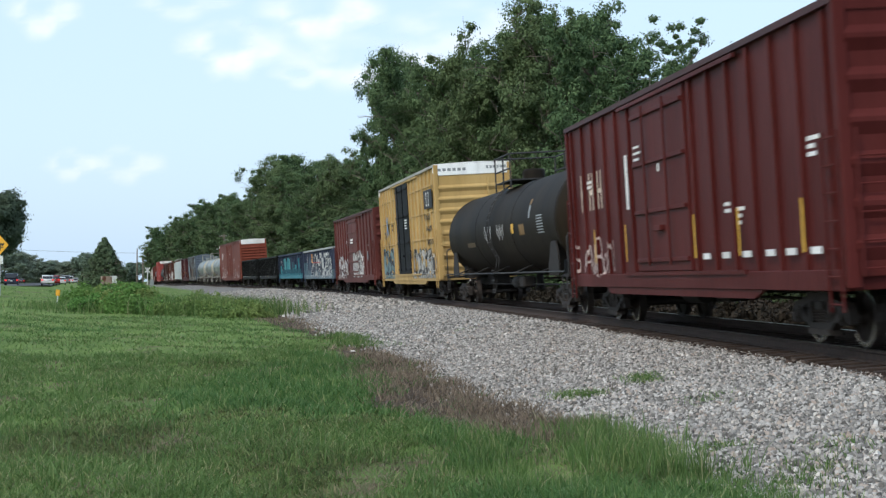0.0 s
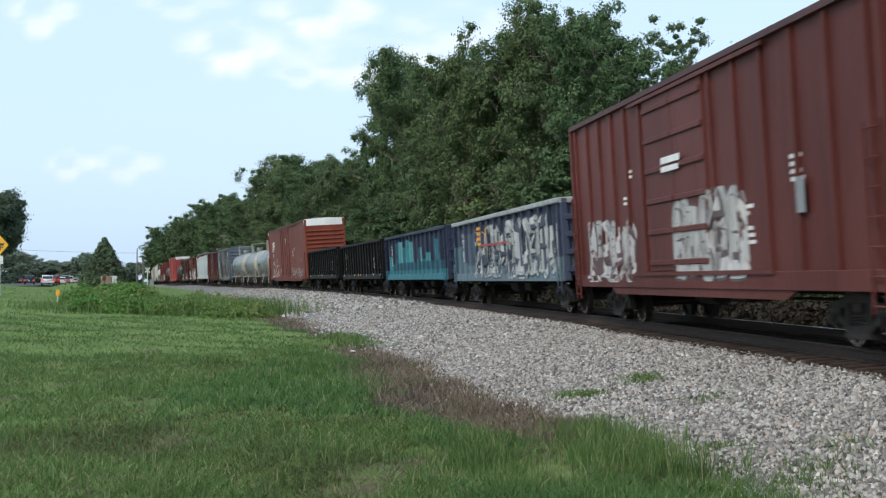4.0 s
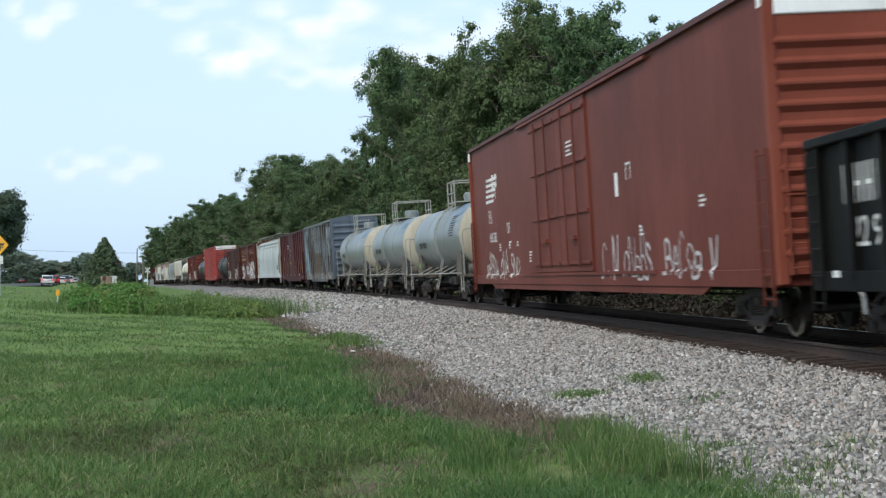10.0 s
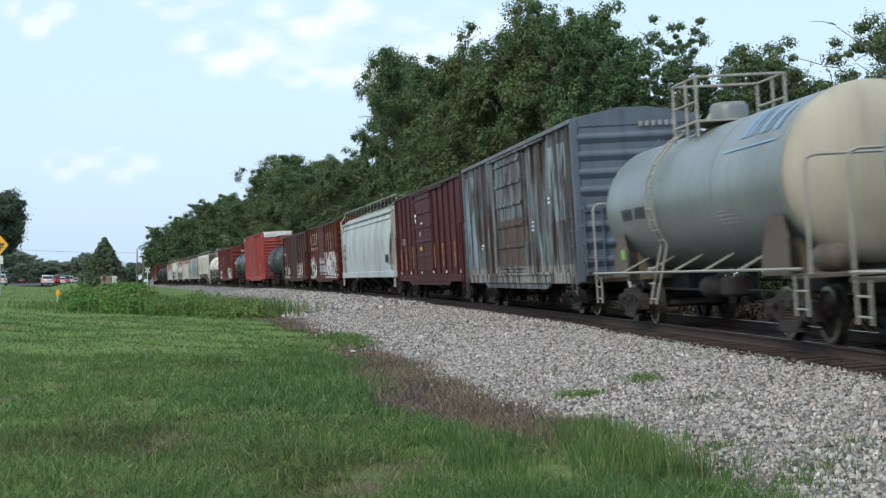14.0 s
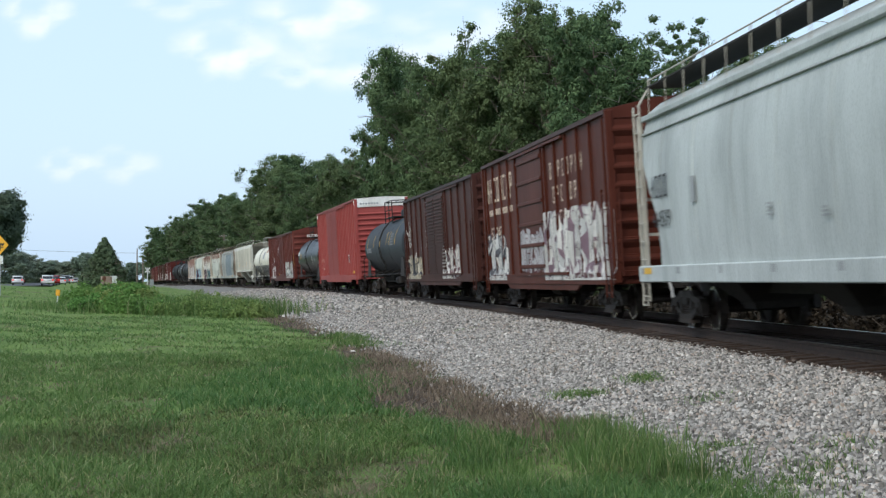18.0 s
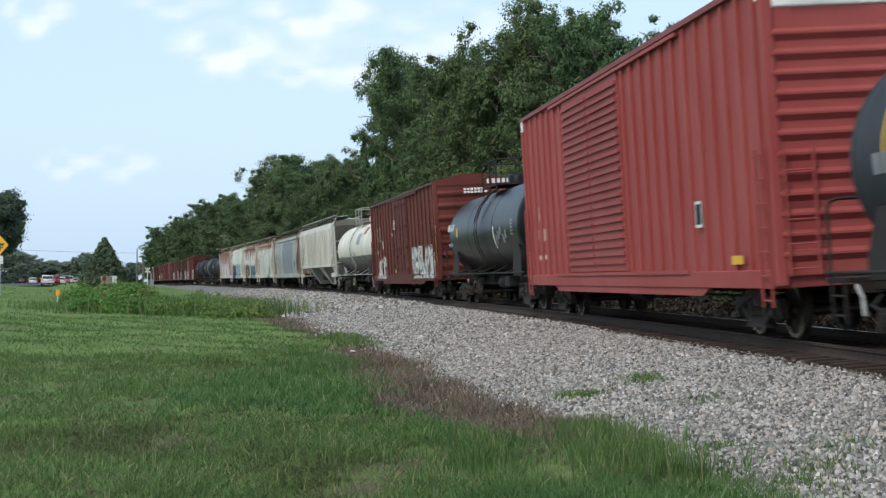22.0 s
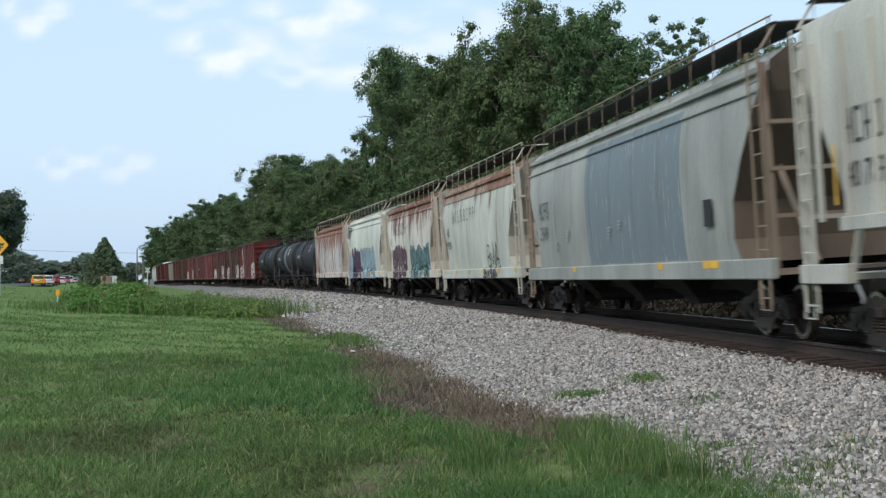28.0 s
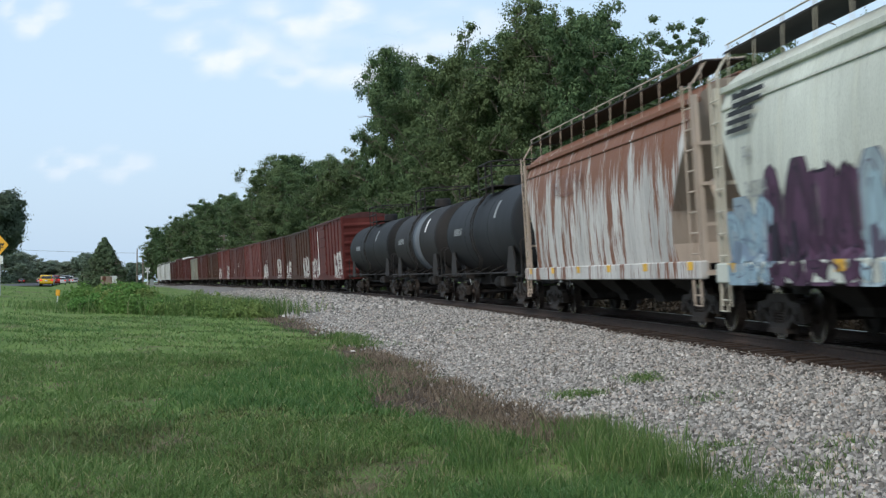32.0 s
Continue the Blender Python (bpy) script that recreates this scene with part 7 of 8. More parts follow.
# taller tufts along the toe of the bank and weeds among the stones
for s0, s1, off, count, high in ((-7.2, -3.6, 0.0, 3000, 0.24), (-8.0, -4.0, -1.3, 2000, 0.15), (-9.2, -6.6, 0.1, 700, 0.12), (15.5, 22.5, 0.05, 1700, 0.17), (3.0, 16.0, -1.5, 1200, 0.16)):
    s = s0 + (s1 - s0) * rng.random(count // 8)
    lat = toe(s) - 0.2 + off + 0.25 * rng.normal(size=len(s))
    x, y, _ = on_track(s, lat)
    bx, by = tufts(rng, x, y, 8, 0.06)
    blades("grass_tuft", bx, by, high, 0.0045 + 0.00014 * max(s0, 0), rng, M_GRASS, "tall green grass tufts at the edge of the stones", 0.75)
for cs, cl, r, c in ((0.5, -5.0, 0.30, 700), (0.3, -4.75, 0.2, 300), (1.5, -3.85, 0.28, 420), (0.9, -3.95, 0.25, 360), (-1.8, -3.85, 0.3, 160), (-5.4, -4.7, 0.2, 220), (-6.5, -3.95, 0.35, 170), (-7.6, -4.75, 0.5, 420), (-7.2, -4.3, 0.3, 200), (19, -4.1, 0.35, 200), (26, -4.6, 0.4, 160), (-7.9, -3.6, 0.3, 110)):
    d = rng.normal(size=(c, 2)) * r * 0.5
    x, y, _ = on_track(cs + d[:, 0] * 1.6, cl + d[:, 1])
    blades("weed_tuft", x, y, 0.075, 0.006, rng, M_GRASS, "low green weeds growing through the stones", 1.2)


def dead_weed(s, lat, h, seed):
    rng = random.Random(seed)
    x, y, _ = (float(q) for q in on_track(s, lat))
    root = tagged(new("dead_weed"), "dry dark weed stalk standing in the stones", "weed", "dead weeds in the stones")
    root.matrix_basis = pose(x, y, float(ground_height([x], [y])[0]) - 0.02)
    bm = bmesh.new()
    limb(bm, [(0, 0, 0), (0.01, 0, h * 0.5), (0.0, 0.01, h)], 0.006, 0.003, 5)
    part("stalk", bm, M_BARK, root)
    for k in range(4):
        a, z = rng.uniform(0, 6.28), h * rng.uniform(0.1, 0.6)
        bm = bmesh.new()
        limb(bm, [(0, 0, z), (math.cos(a) * 0.06, math.sin(a) * 0.06, z + 0.07), (math.cos(a) * 0.10, math.sin(a) * 0.10, z + 0.16)], 0.004, 0.002, 4)
        part("twig", bm, M_BARK, root)


dead_weed(3.6, -4.85, 0.30, 1)
dead_weed(0.3, -4.5, 0.20, 2)
dead_weed(9.0, -6.0, 0.25, 3)
dead_weed(4.0, -4.6, 0.16, 4)


# ---- bushes on the verge ----
M_VINE = leaf_material("vine_leaves", (0.062, 0.150, 0.036), (0.155, 0.300, 0.080), 0.3, 0.9)
M_WEED = leaf_material("weed_leaves", (0.105, 0.175, 0.050), (0.22, 0.31, 0.10), 0.3, 0.8)


def bush(x, y, rx, ry, h, count, size, mat, seed, label, name="bush"):
    rng = np.random.default_rng(seed)
    root = new(name)
    tagged(root, label, "bush", "bushes on the verge")
    root.matrix_basis = pose(x, y, float(ground_height([x], [y])[0]) - 0.03)
    bm = bmesh.new()
    for k in range(9):
        a = rng.random() * 6.28
        q = Vector((math.cos(a) * rx * 0.6 * rng.random(), math.sin(a) * ry * 0.6 * rng.random(), h * 0.7))
        limb(bm, [(q.x * 0.3, q.y * 0.3, -0.05), (q.x * 0.6, q.y * 0.6, h * 0.35), tuple(q)], 0.02, 0.006, 5)
    part("stems", bm, M_BARK, root)
    lumps = 7 + int(4 * rx)
    la, lr = rng.random(lumps) * 6.283, np.sqrt(rng.random(lumps)) * 0.85
    lx, ly = np.cos(la) * lr * rx, np.sin(la) * lr * ry
    lz = h * (1 - lr ** 2) * (0.35 + 0.75 * rng.random(lumps))
    ls = (0.22 + 0.3 * rng.random(lumps)) * min(rx, 1.2)
    k = rng.integers(0, lumps, count)
    d = rng.normal(size=(count, 3))
    d /= np.linalg.norm(d, axis=1)[:, None]
    cen = np.stack([lx[k], ly[k], lz[k] * (0.4 + 0.6 * rng.random(count))], 1) + d * ls[k][:, None] * np.array([1, 1, 0.6])
    spray = rng.random(count) < 0.06
    cen[:, 2] += spray * h * 0.35 * rng.random(count)
    cen[:, 2] = np.maximum(0.03, np.minimum(cen[:, 2], h))
    v, lp = leaves(rng, cen, np.full(count, 0.13), 5, size, 0.8)
    ob = new("foliage", mesh_np("foliage", v, lp, 4, [mat]))
    ob.parent = root
    return root


# dry brown scrub, darkened further to paint in the shade at the wood's edge
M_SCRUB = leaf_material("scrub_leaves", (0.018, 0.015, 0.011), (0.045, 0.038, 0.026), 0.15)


# leaf green dimmed so that the colour itself carries the shade
M_SHADE = leaf_material("shade_tinted_leaves", (0.020, 0.030, 0.014), (0.050, 0.068, 0.030), 0.15)


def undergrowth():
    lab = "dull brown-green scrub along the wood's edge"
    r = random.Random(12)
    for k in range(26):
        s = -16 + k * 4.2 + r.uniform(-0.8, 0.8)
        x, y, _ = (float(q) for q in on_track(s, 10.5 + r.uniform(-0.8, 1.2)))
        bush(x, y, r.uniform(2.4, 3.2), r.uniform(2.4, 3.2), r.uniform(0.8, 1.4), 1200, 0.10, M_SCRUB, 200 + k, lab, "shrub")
    lab = "leafy shrub behind the track, shade painted into its dark leaves"
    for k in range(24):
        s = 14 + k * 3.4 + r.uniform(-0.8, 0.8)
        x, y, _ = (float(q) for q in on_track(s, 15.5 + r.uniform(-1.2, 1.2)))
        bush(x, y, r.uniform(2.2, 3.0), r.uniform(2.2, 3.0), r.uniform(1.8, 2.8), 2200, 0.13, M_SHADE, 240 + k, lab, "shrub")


undergrowth()
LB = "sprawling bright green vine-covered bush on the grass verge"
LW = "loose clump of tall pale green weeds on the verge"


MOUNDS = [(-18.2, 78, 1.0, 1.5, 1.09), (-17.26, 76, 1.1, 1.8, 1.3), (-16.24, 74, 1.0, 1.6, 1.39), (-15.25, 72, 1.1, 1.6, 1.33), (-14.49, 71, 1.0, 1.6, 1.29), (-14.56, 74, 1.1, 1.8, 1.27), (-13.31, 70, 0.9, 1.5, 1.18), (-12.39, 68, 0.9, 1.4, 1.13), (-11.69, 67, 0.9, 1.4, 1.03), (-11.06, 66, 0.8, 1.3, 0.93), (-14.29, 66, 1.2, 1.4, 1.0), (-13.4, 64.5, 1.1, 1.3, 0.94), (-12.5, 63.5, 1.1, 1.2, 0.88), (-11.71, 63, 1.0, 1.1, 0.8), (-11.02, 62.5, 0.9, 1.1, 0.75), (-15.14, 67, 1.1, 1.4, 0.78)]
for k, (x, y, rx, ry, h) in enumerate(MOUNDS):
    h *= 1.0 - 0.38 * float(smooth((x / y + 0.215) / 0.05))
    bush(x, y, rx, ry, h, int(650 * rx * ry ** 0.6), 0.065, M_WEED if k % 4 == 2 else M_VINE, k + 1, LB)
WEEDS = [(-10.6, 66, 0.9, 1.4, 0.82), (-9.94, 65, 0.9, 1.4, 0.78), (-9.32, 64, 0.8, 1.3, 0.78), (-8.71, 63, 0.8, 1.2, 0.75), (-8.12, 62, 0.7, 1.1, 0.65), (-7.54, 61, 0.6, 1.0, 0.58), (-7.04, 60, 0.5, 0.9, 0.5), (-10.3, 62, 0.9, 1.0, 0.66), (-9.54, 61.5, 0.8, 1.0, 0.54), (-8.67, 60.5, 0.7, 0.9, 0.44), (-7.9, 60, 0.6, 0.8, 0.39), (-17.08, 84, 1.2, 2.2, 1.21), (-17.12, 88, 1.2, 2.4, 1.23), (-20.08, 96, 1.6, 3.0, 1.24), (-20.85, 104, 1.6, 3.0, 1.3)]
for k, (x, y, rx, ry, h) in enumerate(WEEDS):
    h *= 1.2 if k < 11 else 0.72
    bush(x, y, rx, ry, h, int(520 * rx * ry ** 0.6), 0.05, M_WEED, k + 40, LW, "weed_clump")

rng = np.random.default_rng(77)
for x0, y0, rx, ry, count, high in ((-13.2, 67.5, 4.2, 3.0, 2600, 0.42), (-9.3, 64.0, 2.4, 2.6, 5200, 0.72), (-16.5, 72.0, 2.5, 3.0, 1200, 0.35)):
    bx = x0 + rng.normal(size=count) * rx * 0.6
    by = y0 + rng.normal(size=count) * ry * 0.6
    blades("tall_grass", bx, by, high, 0.014, rng, M_GRASS, "tall rank grass growing round the bushes", 0.7)

# ---- road, traffic, signs and poles ----
M_ASPHALT = plain("asphalt", (0.055, 0.055, 0.056), 0.9, 0, 0.3, 14, 0.4)


FAR = 1.42


def road_x(y):
    y = y / FAR
    return FAR * (-42.0 - 0.24 * (y - 150) if y > 150 else -42.0 - 0.004 * (150 - y) ** 2)


def build_road():
    ys = np.concatenate([np.arange(60, 500, 5.0), np.arange(500, 1500, 50.0)])
    v, f = [], []
    for y in ys:
        for dx in (-5.6, 5.6):
            x = road_x(y) + dx
            v.append((x, float(y), float(ground_height([road_x(y)], [y])[0]) + 0.07))
    for i in range(len(ys) - 1):
        f.append((2 * i, 2 * i + 1, 2 * i + 3, 2 * i + 2))
    return tagged(new("road", mesh_of("road", v, f, (M_ASPHALT,))), "grey asphalt road with queueing traffic", "road", kind="structure")


build_road()


def road_z(x, y):
    return float(ground_height([road_x(y)], [y])[0]) + 0.075


M_GLASS = plain("dark_glass", (0.02, 0.022, 0.025), 0.08, 0, 0.1)
M_TYRE = plain("tyre_rubber", (0.02, 0.02, 0.02), 0.9)
M_TAIL, _n, _l, _p = nodes_of("tail_light")
_p.inputs["Base Color"].default_value = (0.5, 0.02, 0.02, 1)
_p.inputs["Emission Color"].default_value = (1.0, 0.05, 0.03, 1)
_p.inputs["Emission Strength"].default_value = 0.6
M_TRIM = plain("dark_trim", (0.03, 0.03, 0.032), 0.6)
M_PLATE = plain("plate_white", (0.6, 0.6, 0.58), 0.5)


def vehicle(label, colour, x, y, suv=False, lit=True):
    root = new("car")
    tagged(root, label, "car", "traffic on the road")
    m = plain("car_paint", colour, 0.25, 0.0, 0.06, 3, 0.0)
    w, L, h, belt = (0.95, 4.8, 1.75, 1.05) if suv else (0.88, 4.6, 1.43, 0.92)
    low = [(-L / 2, 0.35), (-L / 2 - 0.02, 0.62), (-L / 2 + 0.06, belt - 0.02), (-L / 2 + 0.5, belt), (L / 2 - 1.2, belt - 0.02), (L / 2 - 0.15, belt - 0.22), (L / 2, 0.6), (L / 2, 0.32), (L / 2 - 0.3, 0.24), (-L / 2 + 0.3, 0.24)]
    bm = side_plate(bmesh.new(), low, -w, w)
    bmesh.ops.bevel(bm, geom=bm.edges[:], offset=0.05, segments=2, affect="EDGES")
    part("body", bm, m, root, "", True)
    rear = -L / 2 + (0.25 if suv else 0.75)
    cab = [(rear - 0.25, belt - 0.02), (rear + 0.2, h - 0.06), (rear + 0.6, h), (0.55, h - 0.02), (1.35, belt - 0.02)]
    bm = side_plate(bmesh.new(), cab, -w + 0.12, w - 0.12)
    bmesh.ops.bevel(bm, geom=bm.edges[:], offset=0.05, segments=2, affect="EDGES")
    part("cabin", bm, m, root, "", True)
    gl = side_plate(bmesh.new(), [(rear - 0.235, belt + 0.04), (rear + 0.12, h - 0.16), (rear + 0.09, h - 0.15), (rear - 0.27, belt + 0.04)], -w + 0.25, w - 0.25)
    part("rear_window", gl, M_GLASS, root)
    for sx in (-1, 1):
        part("side_window", side_plate(bmesh.new(), [(rear + 0.25, belt + 0.06), (rear + 0.5, h - 0.14), (0.5, h - 0.14), (1.05, belt + 0.06)], sx * (w - 0.13), sx * (w - 0.10)), M_GLASS, root)
        tl = one_box(sx * (w - 0.32), -L / 2 - 0.04, 0.66, sx * (w - 0.03), -L / 2 + 0.08, 0.86, 0.02)
        part("tail_light", tl, M_TAIL, root)
        part("mirror", one_box(sx * w, 0.85, belt, sx * (w + 0.18), 1.0, belt + 0.13, 0.03), m, root)
        for yy in (-L / 2 + 0.85, L / 2 - 0.9):
            bmw = lathe([(0.01, -0.1), (0.30, -0.1), (0.32, -0.07), (0.32, 0.07), (0.30, 0.1), (0.01, 0.1)], False, 18)
            bmw.transform(Matrix.Translation((sx * (w - 0.1), yy, 0.32)) @ Matrix.Rotation(radians(90), 4, "Y"))
            wh = part("wheel", bmw, M_TYRE, root)
            rim = lathe([(0.01, 0.0), (0.18, 0.0), (0.19, 0.02)], False, 12)
            rim.transform(Matrix.Translation((sx * (w + 0.005), yy, 0.32)) @ Matrix.Rotation(radians(90), 4, "Y"))
            part("rim", rim, M_PLATE, wh)
    part("bumper", one_box(-w + 0.03, -L / 2 - 0.07, 0.36, w - 0.03, -L / 2 + 0.05, 0.58, 0.03), m, root)
    part("plate", one_box(-0.16, -L / 2 - 0.085, 0.62, 0.16, -L / 2 - 0.03, 0.74), M_PLATE, root)
    x, y = x * FAR, y * FAR
    root.matrix_basis = pose(x, y, road_z(x, y), 0, 0, 13.5)
    return root


def drive(ob, stops):
    rows = []
    for t, x, y in stops:
        x, y = x * FAR, y * FAR
        rows.append((t, pose(x, y, road_z(x, y), 0, 0, 13.5)))
    MOVERS.append((ob, rows))


vehicle("silver-white saloon car waiting in the queue", (0.55, 0.55, 0.54), -38.4, 150)
vehicle("red saloon car waiting in the queue", (0.25, 0.02, 0.02), -42.3, 168)
vehicle("white saloon car waiting in the queue", (0.6, 0.6, 0.6), -48.5, 196)
vehicle("grey car waiting in the queue", (0.2, 0.21, 0.22), -55.0, 225, True)
vehicle("white van waiting far down the queue", (0.6, 0.6, 0.6), -61.0, 252, True)
vehicle("silver car far down the queue", (0.4, 0.4, 0.42), -69.0, 290)
vehicle("dark red car with lit tail lamps on the far lane", (0.06, 0.02, 0.02), -89.5, 328)
suv = vehicle("dark blue sport utility car driving up to the queue", (0.02, 0.025, 0.04), -43.0, 154, True)
drive(suv, [(0.0, -43.0, 154), (1.0, -46.0, 167), (2.0, -49.3, 181), (3.0, -52.4, 194), (6.0, -62.6, 238), (8.0, -70.0, 272), (10.0, -74.5, 296), (12.0, -75.0, 299), (32.0, -75.0, 299)])
sedan = vehicle("white saloon car driving up to the queue", (0.6, 0.6, 0.59), -28.0, 90)
drive(sedan, [(0.0, -185.0, -40.0), (10.0, -58.0, 85), (12.0, -44.0, 112), (14.0, -36.8, 128), (17.0, -44.2, 159), (19.0, -51.6, 190), (21.0, -59.5, 223), (23.0, -65.1, 246), (25.0, -70.5, 268), (28.0, -72.6, 278), (32.0, -73.0, 280)])
cab = vehicle("bright yellow saloon car closing up on the queue", (0.60, 0.36, 0.02), -38.5, 135)
drive(cab, [(0.0, -330.0, -120.0), (14.0, -90.0, 45), (20.0, -46.5, 122), (22.0, -42.0, 139), (23.0, -40.9, 143), (25.0, -39.3, 145), (28.0, -37.2, 142.0), (31.0, -36.6, 142.5), (32.0, -36.6, 142.5)])

M_POST = plain("galvanised_post", (0.35, 0.36, 0.36), 0.5, 0.6)
M_SIGN = plain("sign_yellow", (0.72, 0.36, 0.02), 0.4, 0, 0.06)
M_SIGN_BLACK = plain("sign_black", (0.02, 0.02, 0.02), 0.5)
M_POLE = plain("weathered_pole", (0.16, 0.13, 0.10), 0.9, 0, 0.3, 4)


def warning_sign(x, y, zc):
    root = tagged(new("warning_sign"), "yellow diamond warning sign with a black bent arrow", "road sign")
    g = float(ground_height([x], [y])[0])
    root.matrix_basis = pose(x, y, g, 0, 0, -14)
    z = zc - g
    part("post", one_box(-0.03, 0.02, -0.2, 0.03, 0.07, z + 0.4, 0.005), M_POST, root)
    bm = bmesh.new()
    box(bm, -0.38, -0.008, -0.38, 0.38, 0.008, 0.38, 0.004)
    bm.transform(Matrix.Translation((0, 0, z)) @ Matrix.Rotation(radians(45), 4, "Y"))
    part("panel", bm, M_SIGN, root, "yellow reflective panel")
    bm = bmesh.new()
    box(bm, -0.05, -0.014, z - 0.32, 0.05, -0.009, z + 0.05)
    box(bm, -0.05, -0.0145, z - 0.0, 0.16, -0.0095, z + 0.09)
    box(bm, 0.0, -0.0142, -0.1, 0.09, -0.0092, 0.1, 0, Matrix.Translation((0.16, 0, z + 0.06)) @ Matrix.Rotation(radians(45), 4, "Y"))
    box(bm, -0.22, -0.0138, z - 0.16, 0.22, -0.0088, z - 0.11)
    part("arrow", bm, M_SIGN_BLACK, root, "black arrow")
    part("plaque", one_box(-0.2, -0.006, z - 1.05, 0.2, 0.012, z - 0.6, 0.004), M_PLATE, root, "small white plaque below the sign")


warning_sign(-24.4, 85, 3.62)


def marker_post(x, y):
    root = tagged(new("marker_post"), "short white marker post with a yellow-orange top", "marker post")
    root.matrix_basis = pose(x, y, float(ground_height([x], [y])[0]), 0, 4, 0)
    part("post", one_box(-0.035, -0.02, -0.1, 0.035, 0.02, 0.55, 0.008), M_PLATE, root)
    part("cap", one_box(-0.1, -0.035, 0.42, 0.1, 0.035, 0.72, 0.02), plain("marker_orange", (0.75, 0.36, 0.02), 0.5, 0, 0.05), root, "yellow-orange cap")


marker_post(-18.5, 74)


def utility_pole(x, y, h, arm=True, lamp=False):
    root = tagged(new("utility_pole"), "weathered wooden utility pole with crossarm", "utility pole", "poles along the line")
    root.matrix_basis = pose(x, y, float(ground_height([x], [y])[0]), 0, 0, 12)
    part("pole", lathe([(0.16, -0.5), (0.15, h * 0.5), (0.11, h), (0.01, h)], False, 10), M_POLE, root, "", True)
    if arm:
        part("crossarm", one_box(-1.1, -0.06, h - 0.6, 1.1, 0.06, h - 0.46, 0.01), M_POLE, root)
        for dx in (-1.0, -0.5, 0.5, 1.0):
            part("insulator", lathe([(0.05, h - 0.46), (0.07, h - 0.36), (0.03, h - 0.3), (0.01, h - 0.29)], False, 8), M_PLATE, root).location = (dx, 0, 0)
    if lamp:
        part("lamp_arm", rods([(0, 0, h - 1.4), (0.8, -0.2, h - 1.2)], 0.04, 6), M_POST, root)
        part("lamp_head", one_box(0.6, -0.4, h - 1.35, 1.1, 0.0, h - 1.15, 0.03), M_PLATE, root)
    return root


utility_pole(-65.4, 330, 8.3, False)
utility_pole(-62.6, 322, 6.0, False)
utility_pole(-46.8, 330, 11.6, True, True)
utility_pole(-50.5, 352, 9.2, True)


def cable(a, b, sag):
    pts = []
    for k in range(17):
        t = k / 16
        q = Vector(a).lerp(Vector(b), t)
        q.z -= sag * 4 * t * (1 - t)
        pts.append(tuple(q))
    root = tagged(new("overhead_cable"), "thin dark overhead cable between poles", "cable")
    part("wire", rods(pts, 0.03, 5), M_SIGN_BLACK, root)


cable((-65.4, 330, 7.6), (-112.0, 345, 9.8), 0.35)


def crossing_signal(x, y):
    root = tagged(new("crossing_signal"), "white level-crossing signal post with crossed boards", "crossing signal")
    root.matrix_basis = pose(x, y, float(ground_height([x], [y])[0]), 0, 0, 12)
    part("post", lathe([(0.09, -0.2), (0.09, 3.6), (0.02, 3.65)], False, 10), M_PLATE, root)
    for a in (45, -45):
        bm = one_box(-0.6, -0.13, -0.1, 0.6, -0.1, 0.1)
        bm.transform(Matrix.Translation((0, 0.004 * a / 45, 3.2)) @ Matrix.Rotation(radians(a), 4, "Y"))
        part("cross_board", bm, M_PLATE, root)
    for sx in (-1, 1):
        part("signal_lamp", rod(bmesh.new(), (sx * 0.45, -0.2, 2.4), (sx * 0.45, -0.05, 2.4), 0.15, 12), M_SIGN_BLACK, root)
    part("control_box", one_box(0.4, 0.2, 0, 1.1, 0.8, 1.5, 0.03), M_POST, root, "grey steel control cabinet")


crossing_signal(-53.6, 280)


def trailer(x, y):
    root = tagged(new("utility_trailer"), "rusty white box trailer parked behind the bushes", "trailer")
    root.matrix_basis = pose(x, y, float(ground_height([x], [y])[0]), 0, 0, 20)
    part("box", one_box(-0.95, -0.8, 0.55, 0.3, 0.8, 1.62, 0.04), paint("trailer_paint", (0.26, 0.19, 0.15), rust=0.6, streak=0.5), root)
    part("panel", one_box(0.32, -0.8, 0.55, 0.95, 0.8, 1.66, 0.04), M_PLATE, root, "pale front panel")
    for sx in (-0.55, 0.55):
        part("wheel", rod(bmesh.new(), (sx, -0.8, 0.32), (sx, 0.8, 0.32), 0.32, 14), M_TYRE, root)


trailer(-43.3, 200)


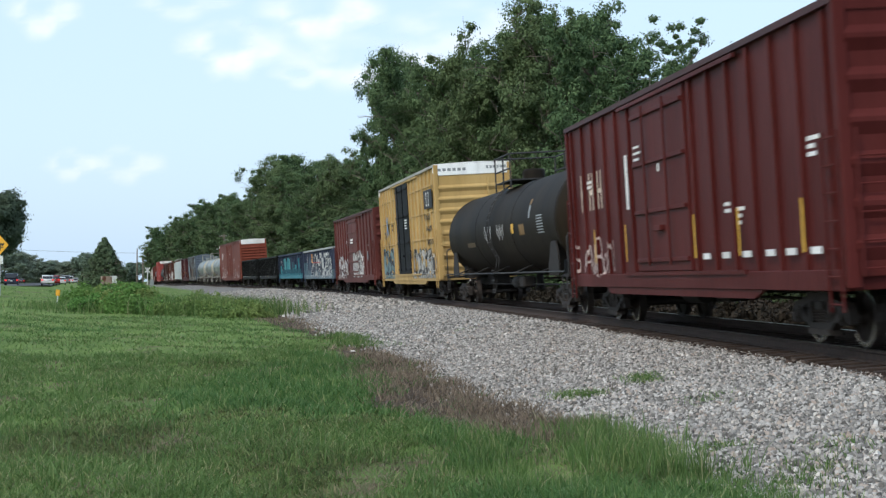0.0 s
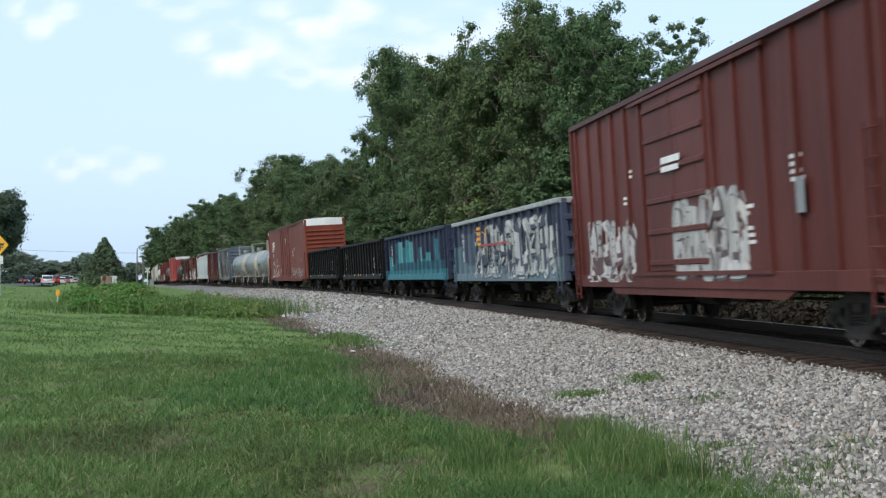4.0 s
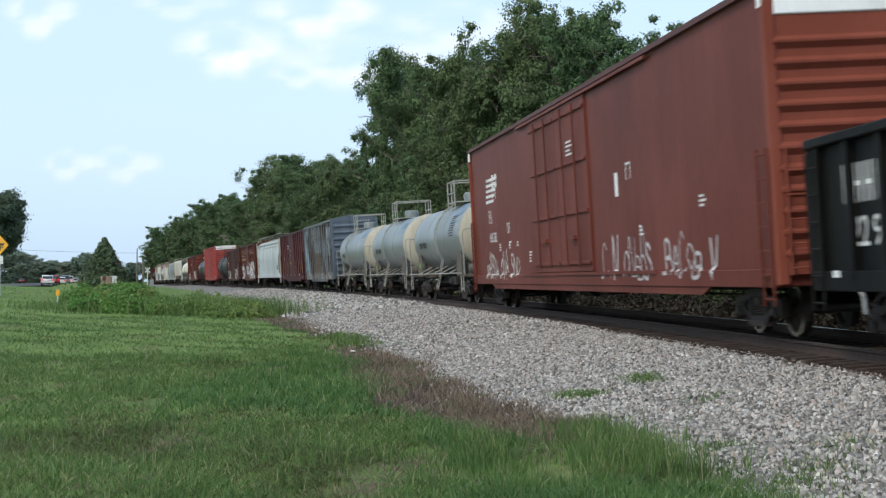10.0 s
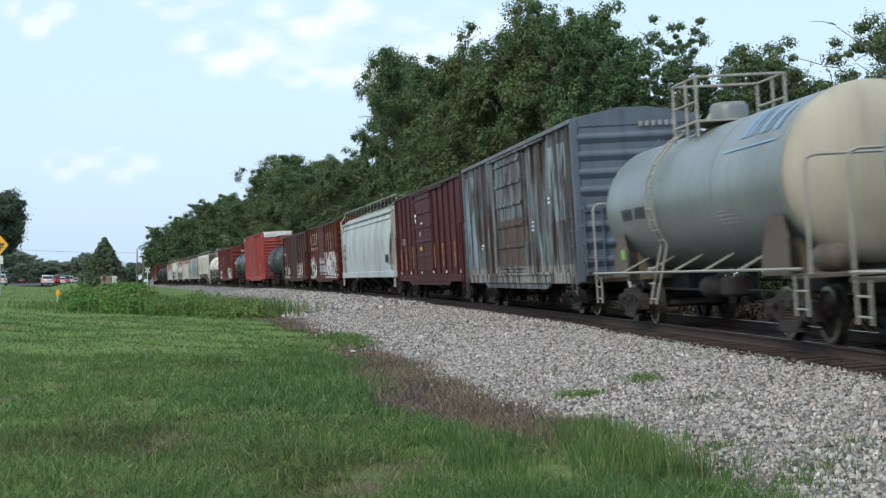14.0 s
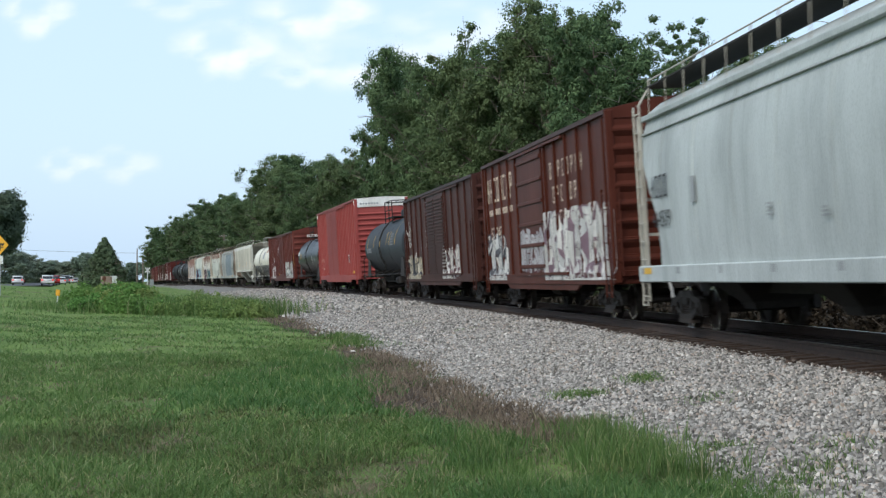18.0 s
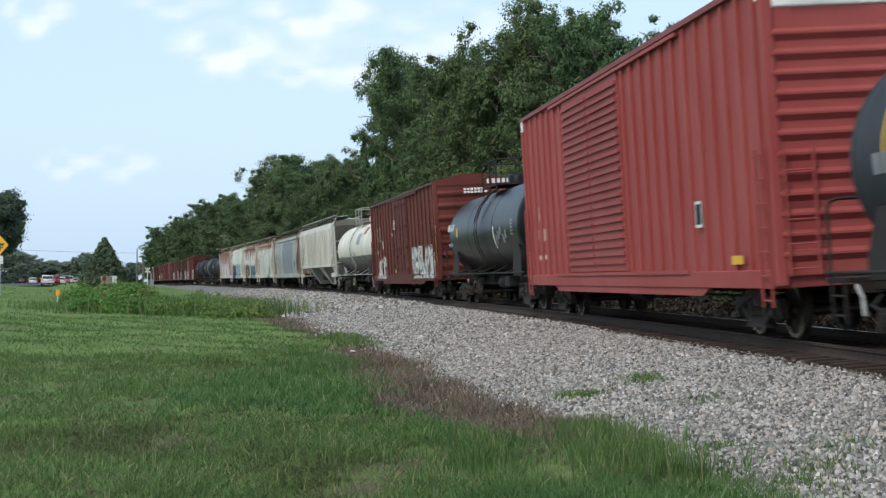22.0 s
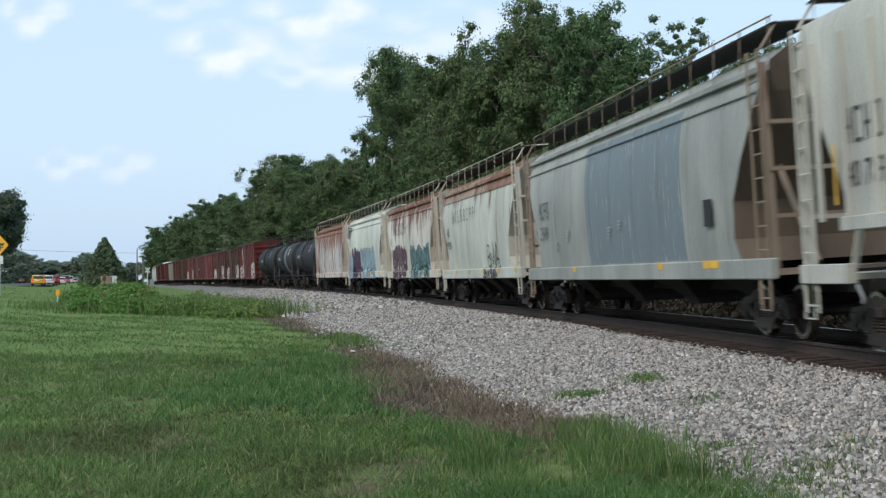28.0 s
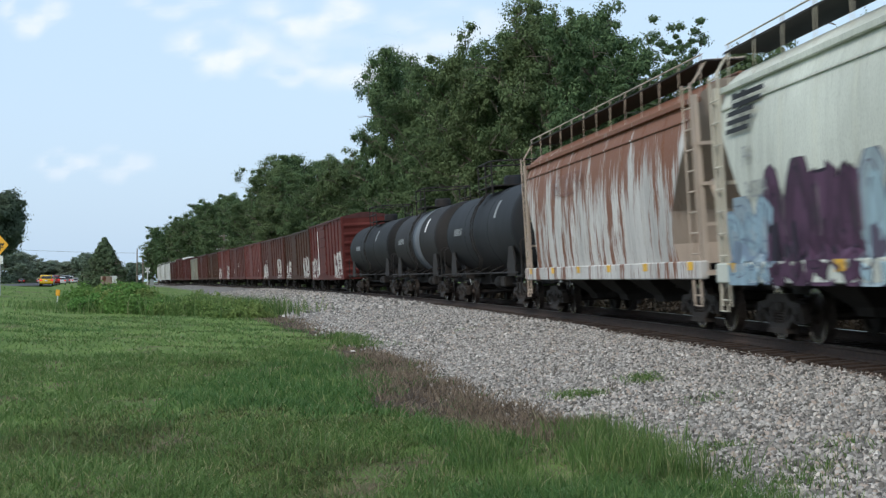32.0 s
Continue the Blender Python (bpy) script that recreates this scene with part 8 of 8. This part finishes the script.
# ---- clouds ----
def cloud_material(k, thin):
    m = bpy.data.materials.new("cloud_vapour")
    m.use_nodes = True
    n, l = m.node_tree.nodes, m.node_tree.links
    n.clear()
    out = n.new("ShaderNodeOutputMaterial")
    em = n.new("ShaderNodeEmission")
    em.inputs[0].default_value = (1.0, 0.975, 0.965, 1)
    em.inputs[1].default_value = 1.0
    tr = n.new("ShaderNodeBsdfTransparent")
    mx = n.new("ShaderNodeMixShader")
    tc = n.new("ShaderNodeTexCoord")
    mp = n.new("ShaderNodeMapping")
    mp.inputs["Location"].default_value = (-1, -1, 0)
    mp.inputs["Scale"].default_value = (2, 2, 1)
    l.new(tc.outputs["Generated"], mp.inputs[0])
    gr = n.new("ShaderNodeTexGradient")
    gr.gradient_type = "SPHERICAL"
    l.new(mp.outputs[0], gr.inputs[0])
    nz = n.new("ShaderNodeTexNoise")
    nz.inputs["Scale"].default_value = 0.014
    nz.inputs["Detail"].default_value = 6
    nz.inputs["Roughness"].default_value = 0.55
    mo = n.new("ShaderNodeMapping")
    mo.inputs["Location"].default_value = (k * 37.0, k * 11.0, 0)
    mo.inputs["Scale"].default_value = (0.7, 1.2, 1)
    l.new(tc.outputs["Object"], mo.inputs[0])
    l.new(mo.outputs[0], nz.inputs["Vector"])
    mu = n.new("ShaderNodeMath")
    mu.operation = "MULTIPLY_ADD"
    l.new(gr.outputs["Fac"], mu.inputs[0])
    mu.inputs[1].default_value = 0.75
    l.new(nz.outputs["Fac"], mu.inputs[2])
    fac = ramp(n, l, mu.outputs[0], [(0.5, (0, 0, 0)), (0.72, (thin * 0.45,) * 3), (1.0, (thin,) * 3)])
    ed = n.new("ShaderNodeMath")
    ed.operation = "MULTIPLY"
    l.new(fac, ed.inputs[0])
    l.new(ramp(n, l, gr.outputs["Fac"], [(0.0, (0, 0, 0)), (0.45, (1, 1, 1))]), ed.inputs[1])
    l.new(ed.outputs[0], mx.inputs[0])
    l.new(tr.outputs[0], mx.inputs[1])
    l.new(em.outputs[0], mx.inputs[2])
    l.new(mx.outputs[0], out.inputs[0])
    return m


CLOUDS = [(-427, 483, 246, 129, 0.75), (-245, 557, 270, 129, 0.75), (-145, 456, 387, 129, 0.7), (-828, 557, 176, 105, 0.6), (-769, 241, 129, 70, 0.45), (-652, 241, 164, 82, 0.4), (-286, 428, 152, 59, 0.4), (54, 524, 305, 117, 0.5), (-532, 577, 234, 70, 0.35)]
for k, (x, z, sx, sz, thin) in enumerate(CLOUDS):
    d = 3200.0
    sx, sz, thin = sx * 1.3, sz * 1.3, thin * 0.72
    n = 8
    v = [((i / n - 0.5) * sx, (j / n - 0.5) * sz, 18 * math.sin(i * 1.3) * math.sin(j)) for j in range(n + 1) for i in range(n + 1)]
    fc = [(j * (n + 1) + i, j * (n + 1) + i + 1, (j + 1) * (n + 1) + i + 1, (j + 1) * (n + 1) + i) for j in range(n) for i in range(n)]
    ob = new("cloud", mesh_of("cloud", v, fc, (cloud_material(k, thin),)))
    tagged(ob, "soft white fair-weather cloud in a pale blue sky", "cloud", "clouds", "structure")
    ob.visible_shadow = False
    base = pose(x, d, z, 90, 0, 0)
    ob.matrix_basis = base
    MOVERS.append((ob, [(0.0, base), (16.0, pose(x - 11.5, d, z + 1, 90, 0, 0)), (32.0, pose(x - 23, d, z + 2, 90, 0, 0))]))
SPEED, GAIN = 15.723, 0.04856


def motions():
    for ob, s0 in TRAIN:
        rows = []
        for k in range(33):
            s = s0 - SPEED * k - GAIN * k * k / 2
            rows.append((float(k), track_pose(s)))
        walk(ob, rows)
    for ob, rows in MOVERS:
        walk(ob, rows)


motions()
